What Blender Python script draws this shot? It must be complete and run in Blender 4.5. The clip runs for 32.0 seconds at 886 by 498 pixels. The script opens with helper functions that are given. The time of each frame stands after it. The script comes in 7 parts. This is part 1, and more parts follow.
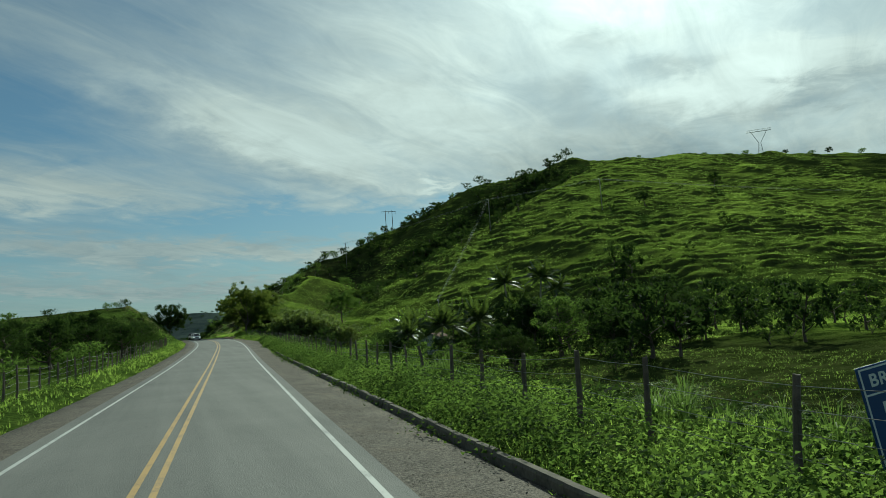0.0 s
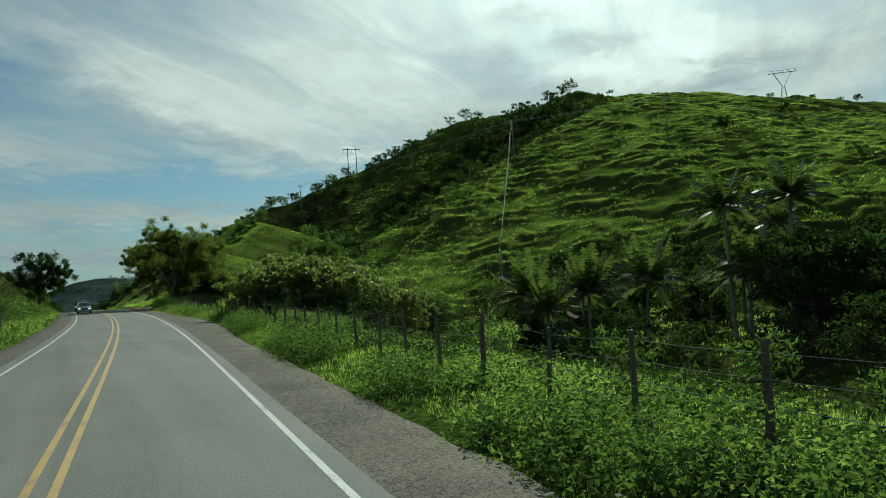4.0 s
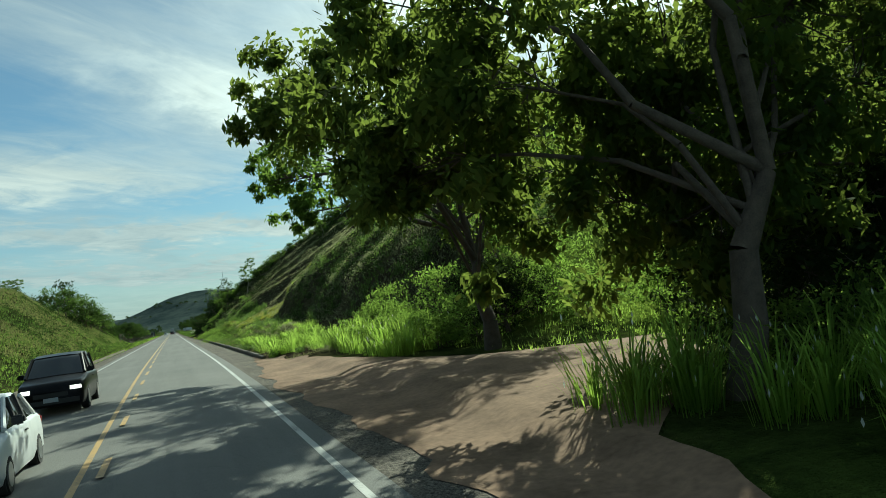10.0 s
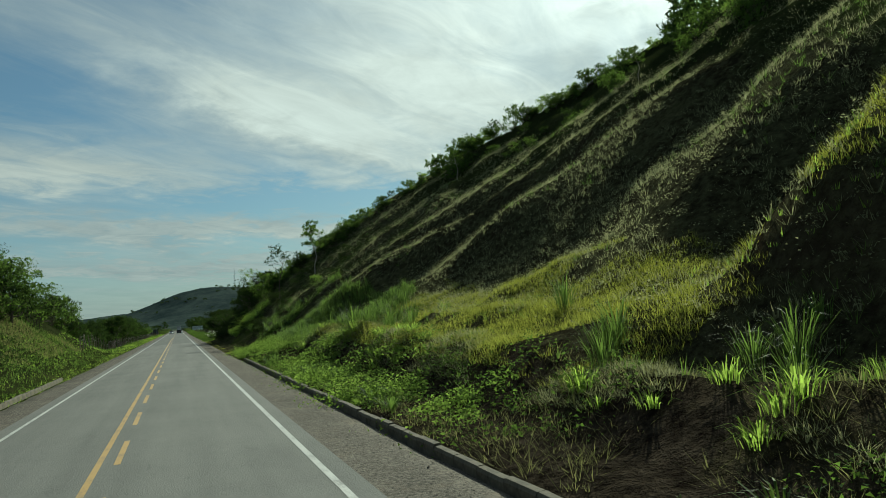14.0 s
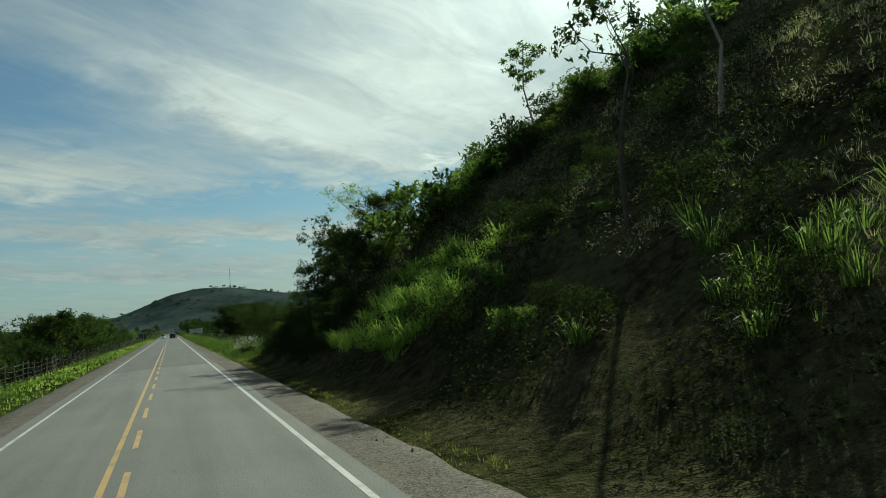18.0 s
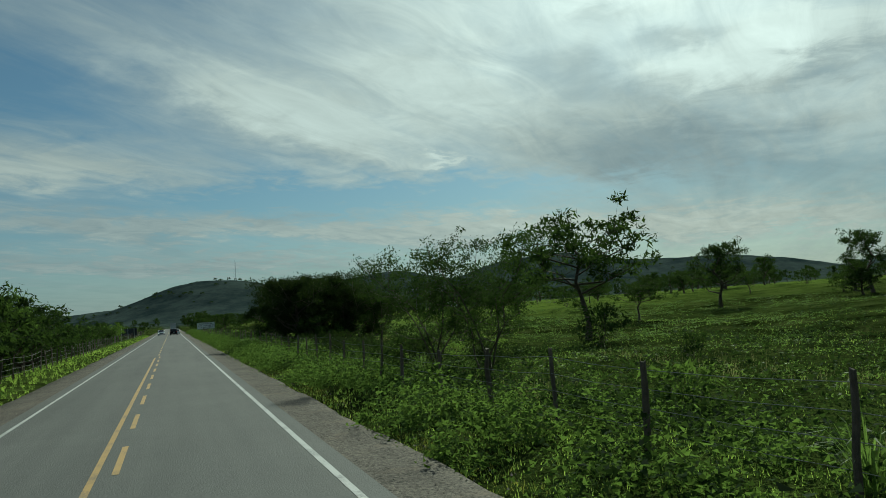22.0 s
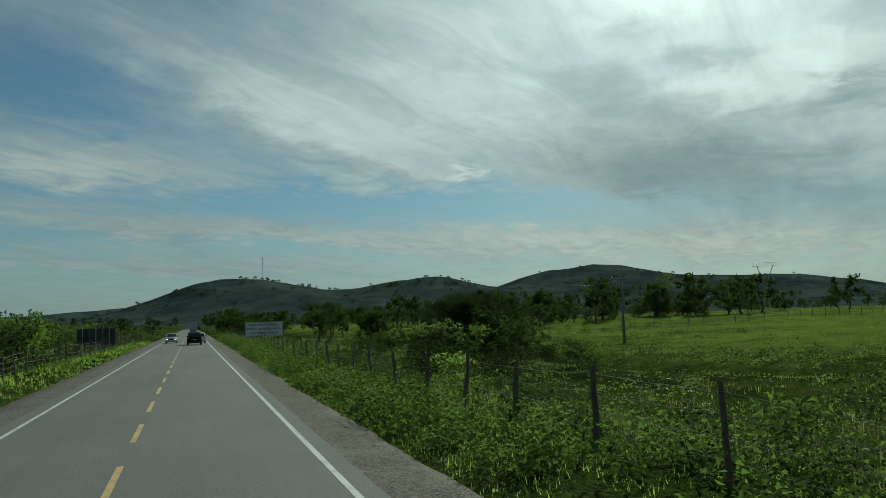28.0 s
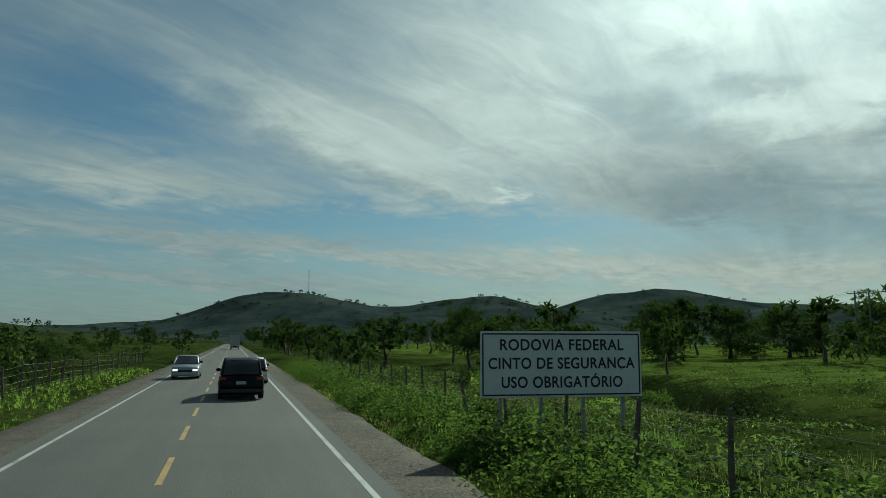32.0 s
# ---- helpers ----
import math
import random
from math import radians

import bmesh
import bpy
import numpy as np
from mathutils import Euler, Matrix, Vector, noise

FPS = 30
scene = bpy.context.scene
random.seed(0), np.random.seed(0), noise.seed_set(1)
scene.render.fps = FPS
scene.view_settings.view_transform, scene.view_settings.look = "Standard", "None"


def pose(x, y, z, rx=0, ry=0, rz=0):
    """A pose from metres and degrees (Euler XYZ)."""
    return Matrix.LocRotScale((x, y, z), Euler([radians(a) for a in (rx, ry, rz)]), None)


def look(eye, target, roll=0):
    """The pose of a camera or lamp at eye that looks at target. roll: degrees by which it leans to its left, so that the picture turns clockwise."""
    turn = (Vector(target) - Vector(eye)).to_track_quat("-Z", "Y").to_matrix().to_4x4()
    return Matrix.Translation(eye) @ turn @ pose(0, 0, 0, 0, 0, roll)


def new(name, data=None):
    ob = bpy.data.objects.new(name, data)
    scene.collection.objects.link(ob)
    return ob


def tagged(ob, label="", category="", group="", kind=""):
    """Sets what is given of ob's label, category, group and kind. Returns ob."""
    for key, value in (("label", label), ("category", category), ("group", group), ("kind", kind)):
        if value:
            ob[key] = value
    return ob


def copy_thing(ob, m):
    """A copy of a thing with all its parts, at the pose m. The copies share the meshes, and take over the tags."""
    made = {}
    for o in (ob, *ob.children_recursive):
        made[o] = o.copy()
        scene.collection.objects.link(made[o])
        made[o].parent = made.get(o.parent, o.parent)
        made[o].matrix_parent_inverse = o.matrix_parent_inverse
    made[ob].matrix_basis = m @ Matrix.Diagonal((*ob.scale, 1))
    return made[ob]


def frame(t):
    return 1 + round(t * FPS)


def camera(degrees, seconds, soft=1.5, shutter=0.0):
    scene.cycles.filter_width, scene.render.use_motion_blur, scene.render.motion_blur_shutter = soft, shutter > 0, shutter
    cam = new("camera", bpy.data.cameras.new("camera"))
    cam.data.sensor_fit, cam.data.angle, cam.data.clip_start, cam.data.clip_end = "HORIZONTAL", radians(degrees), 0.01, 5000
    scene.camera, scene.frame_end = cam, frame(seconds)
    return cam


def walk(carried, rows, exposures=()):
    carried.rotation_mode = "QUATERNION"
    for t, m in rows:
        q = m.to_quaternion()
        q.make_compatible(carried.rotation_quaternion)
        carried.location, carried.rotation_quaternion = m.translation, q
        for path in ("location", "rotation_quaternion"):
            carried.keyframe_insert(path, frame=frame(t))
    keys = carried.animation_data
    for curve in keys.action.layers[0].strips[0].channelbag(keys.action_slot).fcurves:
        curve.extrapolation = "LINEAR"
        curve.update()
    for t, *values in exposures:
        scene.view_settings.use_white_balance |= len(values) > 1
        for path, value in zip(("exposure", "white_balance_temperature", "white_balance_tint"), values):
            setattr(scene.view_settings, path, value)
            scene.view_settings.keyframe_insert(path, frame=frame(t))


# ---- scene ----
cam = camera(61.0, 32.0, soft=0.8)
PATH = [
    (0.00, -9.450, -0.108, -2.344, 96.192, 4.005, -20.351),
    (0.50, -8.726, 8.762, -2.189, 96.214, 3.328, -20.462),
    (1.00, -8.002, 17.633, -2.034, 95.581, 3.346, -20.669),
    (1.50, -7.278, 26.503, -1.878, 95.134, 3.205, -20.965),
    (2.00, -6.555, 35.374, -1.723, 93.879, 3.296, -21.079),
    (2.50, -5.831, 44.244, -1.568, 93.931, 3.466, -21.310),
    (4.50, -3.255, 79.752, -0.808, 93.515, 3.766, -28.215),
    (5.00, -2.611, 88.629, -0.563, 93.683, 4.382, -29.315),
    (5.50, -1.881, 97.502, -0.314, 93.907, 4.294, -29.987),
    (6.00, -1.185, 106.379, -0.066, 93.893, 3.594, -31.043),
    (6.50, -0.488, 115.263, 0.183, 93.406, 2.907, -31.358),
    (7.00, 0.125, 124.154, 0.431, 93.404, 4.006, -30.337),
    (7.50, 0.647, 133.054, 0.680, 94.148, 5.105, -25.375),
    (8.00, 1.072, 141.959, 0.928, 94.391, 5.199, -24.099),
    (8.50, 1.291, 150.877, 1.164, 94.921, 5.364, -21.506),
    (9.00, 1.395, 159.793, 1.376, 94.946, 5.017, -20.022),
    (9.50, 1.428, 168.700, 1.582, 94.723, 6.158, -19.961),
    (10.00, 1.425, 177.603, 1.796, 93.500, 7.600, -19.900),
    (10.50, 1.419, 186.503, 1.998, 92.455, 7.600, -19.750),
    (11.00, 1.412, 195.403, 2.168, 91.910, 6.600, -20.000),
    (11.50, 1.406, 204.303, 2.300, 91.080, 6.800, -20.030),
    (12.00, 1.400, 213.203, 2.386, 91.350, 7.200, -20.560),
    (12.50, 1.383, 222.103, 2.433, 91.500, 6.300, -20.930),
    (13.00, 1.367, 231.003, 2.450, 93.150, 5.200, -21.000),
    (13.50, 1.350, 239.903, 2.450, 93.700, 5.000, -20.800),
    (14.00, 1.333, 248.803, 2.450, 94.350, 4.700, -19.367),
    (14.50, 1.317, 257.703, 2.450, 94.500, 5.600, -19.233),
    (15.00, 1.300, 266.603, 2.450, 94.750, 6.200, -19.400),
    (17.50, 1.050, 311.103, 2.450, 93.620, 6.200, -19.800),
    (18.00, 1.000, 320.003, 2.450, 94.320, 5.400, -19.900),
    (18.50, 1.000, 328.903, 2.450, 94.720, 4.800, -19.700),
    (19.00, 1.000, 337.803, 2.450, 94.820, 4.900, -19.700),
    (19.50, 1.000, 346.703, 2.450, 94.920, 5.200, -19.300),
    (20.00, 1.000, 355.603, 2.450, 95.020, 5.000, -19.300),
    (20.50, 1.033, 364.503, 2.450, 94.520, 4.700, -19.500),
    (21.00, 1.067, 373.403, 2.450, 94.220, 4.600, -19.400),
    (21.50, 1.100, 382.303, 2.450, 94.320, 4.300, -19.600),
    (22.00, 1.133, 391.203, 2.450, 94.320, 4.200, -19.800),
    (22.50, 1.167, 400.103, 2.450, 94.720, 5.000, -20.000),
    (23.00, 1.200, 409.003, 2.450, 95.020, 5.500, -20.200),
    (23.50, 1.250, 417.903, 2.450, 95.020, 5.300, -20.400),
    (24.00, 1.300, 426.803, 2.450, 95.220, 4.700, -20.200),
    (24.50, 1.350, 435.703, 2.450, 94.820, 4.900, -20.400),
    (25.00, 1.400, 444.603, 2.450, 95.820, 5.900, -20.400),
    (25.50, 1.375, 453.503, 2.450, 95.820, 6.400, -20.200),
    (26.00, 1.350, 462.403, 2.450, 95.820, 6.200, -19.700),
    (26.50, 1.312, 471.303, 2.450, 95.520, 5.300, -18.600),
    (28.50, 1.158, 506.903, 2.450, 95.350, 0.950, -18.600),
    (29.00, 1.120, 515.803, 2.450, 95.450, 0.350, -18.700),
    (29.50, 1.125, 524.703, 2.450, 95.650, 0.050, -19.100),
    (30.00, 1.130, 533.603, 2.450, 95.750, -0.150, -18.800),
    (30.50, 1.135, 542.503, 2.450, 96.250, -0.250, -17.600),
    (31.00, 1.140, 551.403, 2.450, 96.350, -0.850, -16.400),
    (31.50, 1.145, 560.303, 2.450, 96.850, -1.250, -16.100),
    (32.00, 1.150, 569.203, 2.450, 96.950, -0.050, -15.500),
]
walk(cam, [(t, pose(*p)) for t, *p in PATH], exposures=[(0.0, -0.15, 5880, -15), (4.5, -0.1, 5950, -15), (9.0, -0.1, 5880, -16), (9.5, 0.2, 5900, -16), (10.0, 0.5, 5950, -15), (11.2, 0.42, 6050, -14), (12.5, 0.0, 6100, -13), (18.0, 0.05, 6200, -12), (20.0, -0.05, 6150, -12), (21.0, -0.25, 5900, -15), (26.5, -0.27, 5900, -15), (28.5, -0.38, 5880, -15), (32.0, -0.38, 5880, -15)])

# ---- daylight: a low sun ahead and to the right, behind thin streaky cloud ----
SUN_AZ, SUN_EL = 39.0, 33.5
world = bpy.data.worlds.new("sky")
scene.world = world
world.use_nodes = True


class Nodes:
    """Short hand for building node trees."""

    def __init__(self, tree):
        self.tree, self.nodes, self.links = tree, tree.nodes, tree.links

    def add(self, kind, inputs=None, **props):
        node = self.nodes.new(kind)
        for key, value in props.items():
            setattr(node, key, value)
        for key, value in (inputs or {}).items():
            socket = node.inputs[key]
            if hasattr(value, "is_linked") or hasattr(value, "links"):
                self.links.new(value, socket)
            else:
                socket.default_value = value
        return node

    def math(self, op, a, b=0.0, clamp=False):
        return self.add("ShaderNodeMath", {0: a, 1: b}, operation=op, use_clamp=clamp).outputs[0]

    def mix(self, fac, a, b, blend="MIX"):
        return self.add("ShaderNodeMix", {0: fac, 6: a, 7: b}, data_type="RGBA", blend_type=blend).outputs[2]

    def ramp(self, fac, lo, hi, a=0.0, b=1.0):
        return self.add("ShaderNodeMapRange", {0: fac, 1: lo, 2: hi, 3: a, 4: b}).outputs[0]

    def noise(self, vec, scale, detail=4.0, rough=0.55, dist=0.0):
        return self.add("ShaderNodeTexNoise", {"Vector": vec, "Scale": scale, "Detail": detail, "Roughness": rough, "Distortion": dist}).outputs[0]


def build_sky():
    """Thin streaky cloud over blue, by azimuth and height in degrees."""
    w = Nodes(world.node_tree)
    w.nodes.clear()
    way = w.add("ShaderNodeTexCoord").outputs["Generated"]
    sky = w.add("ShaderNodeTexSky", sky_type="NISHITA", sun_disc=False, sun_elevation=radians(SUN_EL), sun_rotation=radians(SUN_AZ), air_density=1.0, dust_density=0.6, ozone_density=2.0)
    sep = w.add("ShaderNodeSeparateXYZ", {0: way})
    x, y, z = sep.outputs
    up = w.math("ADD", w.math("MAXIMUM", z, 0.0), 0.10)
    plan = w.add("ShaderNodeCombineXYZ", {0: w.math("DIVIDE", x, up), 1: w.math("DIVIDE", y, up), 2: 0.0}).outputs[0]
    # streaks run from the near left to the far right
    aligned = w.add("ShaderNodeMapping", {"Vector": plan, "Rotation": (0, 0, radians(-42)), "Location": (1.7, 0.4, 0)}).outputs[0]
    turn = w.add("ShaderNodeMapping", {"Vector": aligned, "Scale": (0.34, 1.0, 1.0)}).outputs[0]
    streak = w.noise(turn, 1.0, 8.0, 0.58, 0.9)
    fine = w.noise(turn, 5.0, 8.0, 0.64, 1.1)
    puff = w.noise(aligned, 1.5, 7.0, 0.58, 0.8)
    rags = w.noise(aligned, 5.0, 6.0, 0.6, 0.6)
    az = w.math("MULTIPLY", w.math("ARCTAN2", x, y), 57.296)
    el = w.math("MULTIPLY", w.math("ARCSINE", z), 57.296)
    az = w.math("ADD", az, w.math("MULTIPLY", w.math("SUBTRACT", puff, 0.5), 14.0))
    el = w.math("ADD", el, w.math("ADD", w.math("MULTIPLY", w.math("SUBTRACT", streak, 0.5), 4.5), w.math("MULTIPLY", w.math("SUBTRACT", rags, 0.5), 4.0)))

    def bank(a0, e0, wide, high, tilt=0.0):
        c, d = math.cos(radians(tilt)), math.sin(radians(tilt))
        p, q = w.math("SUBTRACT", az, a0), w.math("SUBTRACT", el, e0)
        u = w.math("ADD", w.math("MULTIPLY", p, c / wide), w.math("MULTIPLY", q, d / wide))
        v = w.math("SUBTRACT", w.math("MULTIPLY", q, c / high), w.math("MULTIPLY", p, d / high))
        return w.math("EXPONENT", w.math("MULTIPLY", w.math("ADD", w.math("MULTIPLY", u, u), w.math("MULTIPLY", v, v)), -1.0))

    def total(start, terms):
        for weight, value in terms:
            start = w.math("ADD", start, w.math("MULTIPLY", value, weight))
        return start

    sun = Vector((math.sin(radians(SUN_AZ)) * math.cos(radians(SUN_EL)), math.cos(radians(SUN_AZ)) * math.cos(radians(SUN_EL)), math.sin(radians(SUN_EL))))
    near = w.math("MAXIMUM", w.add("ShaderNodeVectorMath", {0: way, 1: sun}, operation="DOT_PRODUCT").outputs["Value"], 0.0)
    glow = w.math("POWER", near, 9.0)
    core = w.math("POWER", near, 60.0)
    feather, left_bank = bank(6.0, 16.0, 11.0, 2.0, -21), bank(-8.0, 11.4, 9.0, 1.7, -3)
    veil, gap = bank(19.0, 17.5, 12.0, 6.0), bank(14.0, 8.9, 27.0, 1.3, -3)
    low, lower, rose = bank(6.0, 6.6, 26.0, 0.9, -4), bank(2.0, 4.2, 22.0, 0.5, -3), bank(37.0, 4.9, 17.0, 0.9, -4)
    grey, grey_low = bank(37.0, 10.6, 11.0, 3.4, -6), bank(46.0, 7.0, 11.0, 2.0, -4)
    lobe, far_lobe, lens = bank(40.5, 15.0, 4.0, 1.6, -5), bank(48.0, 16.6, 6.0, 1.4), bank(21.4, 10.8, 2.7, 0.32, -2)
    wisp_a, wisp_b, wisp_c, wisp_d = bank(35.2, 20.4, 2.0, 0.8, 10), bank(39.6, 17.9, 2.8, 0.8), bank(48.0, 14.2, 5.0, 0.9, 8), bank(31.5, 16.0, 3.5, 2.2, -20)
    body = w.math("ADD", w.math("MULTIPLY", w.math("SUBTRACT", streak, 0.5), 1.7), w.math("MULTIPLY", w.math("SUBTRACT", fine, 0.5), 0.5))
    cover = total(w.math("ADD", body, 0.40), [(0.42, feather), (0.50, left_bank), (0.45, veil), (-0.85, gap), (0.75, low), (0.60, lower), (0.75, rose), (0.45, grey), (0.3, grey_low), (0.5, lobe), (0.45, far_lobe), (0.5, lens), (0.55, glow), (-0.38, bank(-8.0, 17.0, 7.0, 3.6))])
    cover = w.math("MINIMUM", w.math("MAXIMUM", cover, 0.0), 1.0)
    cover = w.math("MAXIMUM", cover, w.ramp(z, 0.0, 0.11, 0.75, 0.0))
    light = total(0.42, [(0.62, glow), (1.5, core), (0.20, feather), (0.12, left_bank), (0.15, veil), (0.22, lobe), (0.18, far_lobe), (0.16, lens), (0.10, rose), (0.06, lower), (-0.34, grey), (-0.12, grey_low), (-0.26, wisp_a), (-0.30, wisp_b), (-0.30, wisp_c), (-0.20, wisp_d), (0.06, low)])
    light = w.math("MULTIPLY", light, w.math("ADD", 0.40, w.math("ADD", w.math("MULTIPLY", fine, 0.55), w.math("ADD", w.math("MULTIPLY", puff, 0.35), w.math("MULTIPLY", rags, 0.30)))))
    light = w.math("MULTIPLY", w.math("MAXIMUM", light, 0.16), w.ramp(z, 0.0, 0.20, 0.80, 1.0))
    white = w.mix(w.ramp(light, 0.22, 0.55), (0.75, 0.88, 1.0, 1), (0.97, 0.97, 0.93, 1))
    white = w.mix(w.math("MULTIPLY", rose, 0.7), white, (1.0, 0.93, 0.84, 1))
    cloud = w.add("ShaderNodeVectorMath", {0: white, "Scale": light}, operation="SCALE").outputs[0]
    clear = w.add("ShaderNodeVectorMath", {0: sky.outputs[0], 1: (0.053, 0.062, 0.065)}, operation="MULTIPLY").outputs[0]
    clear = w.mix(0.18, clear, (0.155, 0.205, 0.235, 1))
    clear = w.mix(w.ramp(z, -0.02, 0.16, 0.35, 0.0), clear, (0.31, 0.40, 0.45, 1))
    both = w.mix(w.math("MULTIPLY", cover, 0.88), clear, cloud)
    back = w.add("ShaderNodeBackground", {"Color": both, "Strength": 1.0})
    w.links.new(back.outputs[0], w.add("ShaderNodeOutputWorld").inputs["Surface"])


build_sky()
sun_data = bpy.data.lights.new("sun", "SUN")
sun_data.energy, sun_data.angle, sun_data.color = 5.0, radians(0.6), (1.0, 0.93, 0.80)
sun_lamp = new("sun", sun_data)
sun_lamp.matrix_world = look((0, 0, 0), (-math.sin(radians(SUN_AZ)) * math.cos(radians(SUN_EL)), -math.cos(radians(SUN_AZ)) * math.cos(radians(SUN_EL)), -math.sin(radians(SUN_EL))))


# ---- materials ----
def material(name):
    m = bpy.data.materials.new(name)
    m.use_nodes = True
    n = Nodes(m.node_tree)
    n.nodes.clear()
    return m, n


def finish(n, shader, height=None, strength=0.3, distance=0.02):
    n.links.new(shader.outputs[0], n.add("ShaderNodeOutputMaterial").inputs[0])
    if height is not None:
        bump = n.add("ShaderNodeBump", {"Height": height, "Strength": strength, "Distance": distance})
        n.links.new(bump.outputs[0], shader.inputs["Normal"])


def plain(name, rgb, rough=0.6, metal=0.0, spread=0.25, scale=6.0, bump=0.15, spec=0.5):
    """Base colour that varies at two scales, with a little relief."""
    m, n = material(name)
    at = n.add("ShaderNodeTexCoord").outputs["Object"]
    v = n.math("ADD", n.math("MULTIPLY", n.noise(at, scale), 0.6), n.math("MULTIPLY", n.noise(at, scale * 9), 0.4))
    dark = tuple(c * (1 - spread) for c in rgb) + (1,)
    light = tuple(min(1, c * (1 + spread)) for c in rgb) + (1,)
    col = n.mix(n.ramp(v, 0.3, 0.7), dark, light)
    s = n.add("ShaderNodeBsdfPrincipled", {"Base Color": col, "Roughness": rough, "Metallic": metal, "Specular IOR Level": spec})
    finish(n, s, v, bump)
    return m


def leafy(name, dark, light, glow, through_share=0.45, rough=0.8, shine=0.02):
    """Leaves and blades: a glossy skin over a body that light shines through."""
    dark, light, glow = (tuple(0.87 * c + 0.13 * (0.35 * k[0] + 0.6 * k[1] + 0.05 * k[2]) for c in k) for k in (dark, light, glow))
    m, n = material(name)
    isl = n.add("ShaderNodeNewGeometry").outputs["Random Per Island"]
    obj = n.add("ShaderNodeObjectInfo").outputs["Random"]
    at = n.add("ShaderNodeNewGeometry").outputs["Position"]
    v = n.math("ADD", n.math("MULTIPLY", isl, 0.45), n.math("ADD", n.math("MULTIPLY", n.noise(at, 0.35, 3), 0.65), n.math("MULTIPLY", obj, 0.12)))
    col = n.mix(n.ramp(v, 0.25, 0.85), dark + (1,), light + (1,))
    glo = n.mix(n.ramp(v, 0.25, 0.85), tuple(c * 0.55 for c in glow) + (1,), glow + (1,))
    s = n.add("ShaderNodeBsdfPrincipled", {"Base Color": col, "Roughness": rough, "Specular IOR Level": shine})
    t = n.add("ShaderNodeBsdfTranslucent", {"Color": glo})
    both = n.add("ShaderNodeMixShader", {0: through_share, 1: s.outputs[0], 2: t.outputs[0]})
    n.links.new(both.outputs[0], n.add("ShaderNodeOutputMaterial").inputs[0])
    return m


def ground_material():
    """Pasture, with bare red earth on the steep cut and dry patches."""
    m, n = material("pasture")
    geo = n.add("ShaderNodeNewGeometry")
    at = geo.outputs["Position"]
    big, mid, small = n.noise(at, 0.035, 4), n.noise(at, 0.28, 5, 0.65), n.noise(at, 3.2, 4, 0.7)
    grain = n.noise(at, 14.0, 3, 0.7)
    v = n.math("ADD", n.math("MULTIPLY", big, 0.35), n.math("ADD", n.math("MULTIPLY", mid, 0.35), n.math("MULTIPLY", small, 0.35)))
    place = n.add("ShaderNodeSeparateXYZ", {0: at})
    north = place.outputs[1]
    east = n.math("ADD", place.outputs[0], n.math("MULTIPLY", mid, 10.0))
    rich = n.mix(n.ramp(v, 0.42, 0.60), (0.032, 0.060, 0.007, 1), (0.190, 0.278, 0.022, 1))
    # Field beyond the hill and low ground by the road, darker than hill grass.
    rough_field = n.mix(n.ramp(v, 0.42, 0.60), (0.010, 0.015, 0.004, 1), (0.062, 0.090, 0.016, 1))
    low_ground = n.mix(n.ramp(v, 0.42, 0.62), (0.013, 0.018, 0.006, 1), (0.060, 0.082, 0.016, 1))
    knoll = n.math("MULTIPLY", n.ramp(north, 160.0, 176.0), n.math("MULTIPLY", n.ramp(north, 264.0, 276.0, 1.0, 0.0), n.ramp(east, 18.0, 24.0)))
    grass = n.mix(n.ramp(east, 62.0, 84.0), low_ground, rich)
    # Lush knoll grass, its sunlit brightness put into the colour.
    lush_sunlit = n.mix(n.ramp(v, 0.40, 0.60), (0.055, 0.100, 0.010, 1), (0.24, 0.34, 0.026, 1))
    grass = n.mix(knoll, grass, lush_sunlit)
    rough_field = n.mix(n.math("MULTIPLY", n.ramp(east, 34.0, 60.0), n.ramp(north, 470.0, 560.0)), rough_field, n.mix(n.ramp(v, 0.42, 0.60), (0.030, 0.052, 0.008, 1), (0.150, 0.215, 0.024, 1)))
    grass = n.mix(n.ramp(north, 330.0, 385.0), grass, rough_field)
    verge = n.math("MULTIPLY", n.ramp(north, 178.0, 186.0, 1.0, 0.0), n.ramp(east, 14.0, 19.0, 1.0, 0.0))
    grass = n.mix(verge, grass, n.mix(n.ramp(v, 0.42, 0.60), (0.026, 0.048, 0.008, 1), (0.105, 0.165, 0.020, 1)))
    # fern and dead straw on red soil over the cut
    fern = n.mix(n.ramp(n.math("ADD", n.math("MULTIPLY", small, 0.6), n.math("MULTIPLY", mid, 0.4)), 0.40, 0.62), (0.027, 0.023, 0.013, 1), (0.100, 0.098, 0.046, 1))
    on_cut = n.math("MULTIPLY", n.math("MULTIPLY", n.ramp(north, 206.0, 214.0), n.ramp(north, 372.0, 380.0, 1.0, 0.0)), n.math("MULTIPLY", n.ramp(east, 9.0, 12.0), n.ramp(n.math("SUBTRACT", east, n.ramp(north, 248.0, 275.0, 21.0, 31.0)), 0.0, 6.0, 1.0, 0.0)))
    grass = n.mix(on_cut, grass, fern)
    soil = n.mix(n.ramp(small, 0.35, 0.65), (0.014, 0.010, 0.008, 1), (0.060, 0.045, 0.034, 1))
    dug = n.math("MULTIPLY", n.math("MULTIPLY", n.ramp(north, 206.0, 214.0), n.ramp(north, 296.0, 306.0, 1.0, 0.0)), n.math("MULTIPLY", n.ramp(place.outputs[0], 5.0, 6.0), n.ramp(place.outputs[0], 8.6, 9.8, 1.0, 0.0)))
    grass = n.mix(n.math("MULTIPLY", dug, 0.9), grass, soil)
    dry = n.mix(small, (0.05, 0.05, 0.018, 1), (0.13, 0.115, 0.045, 1))
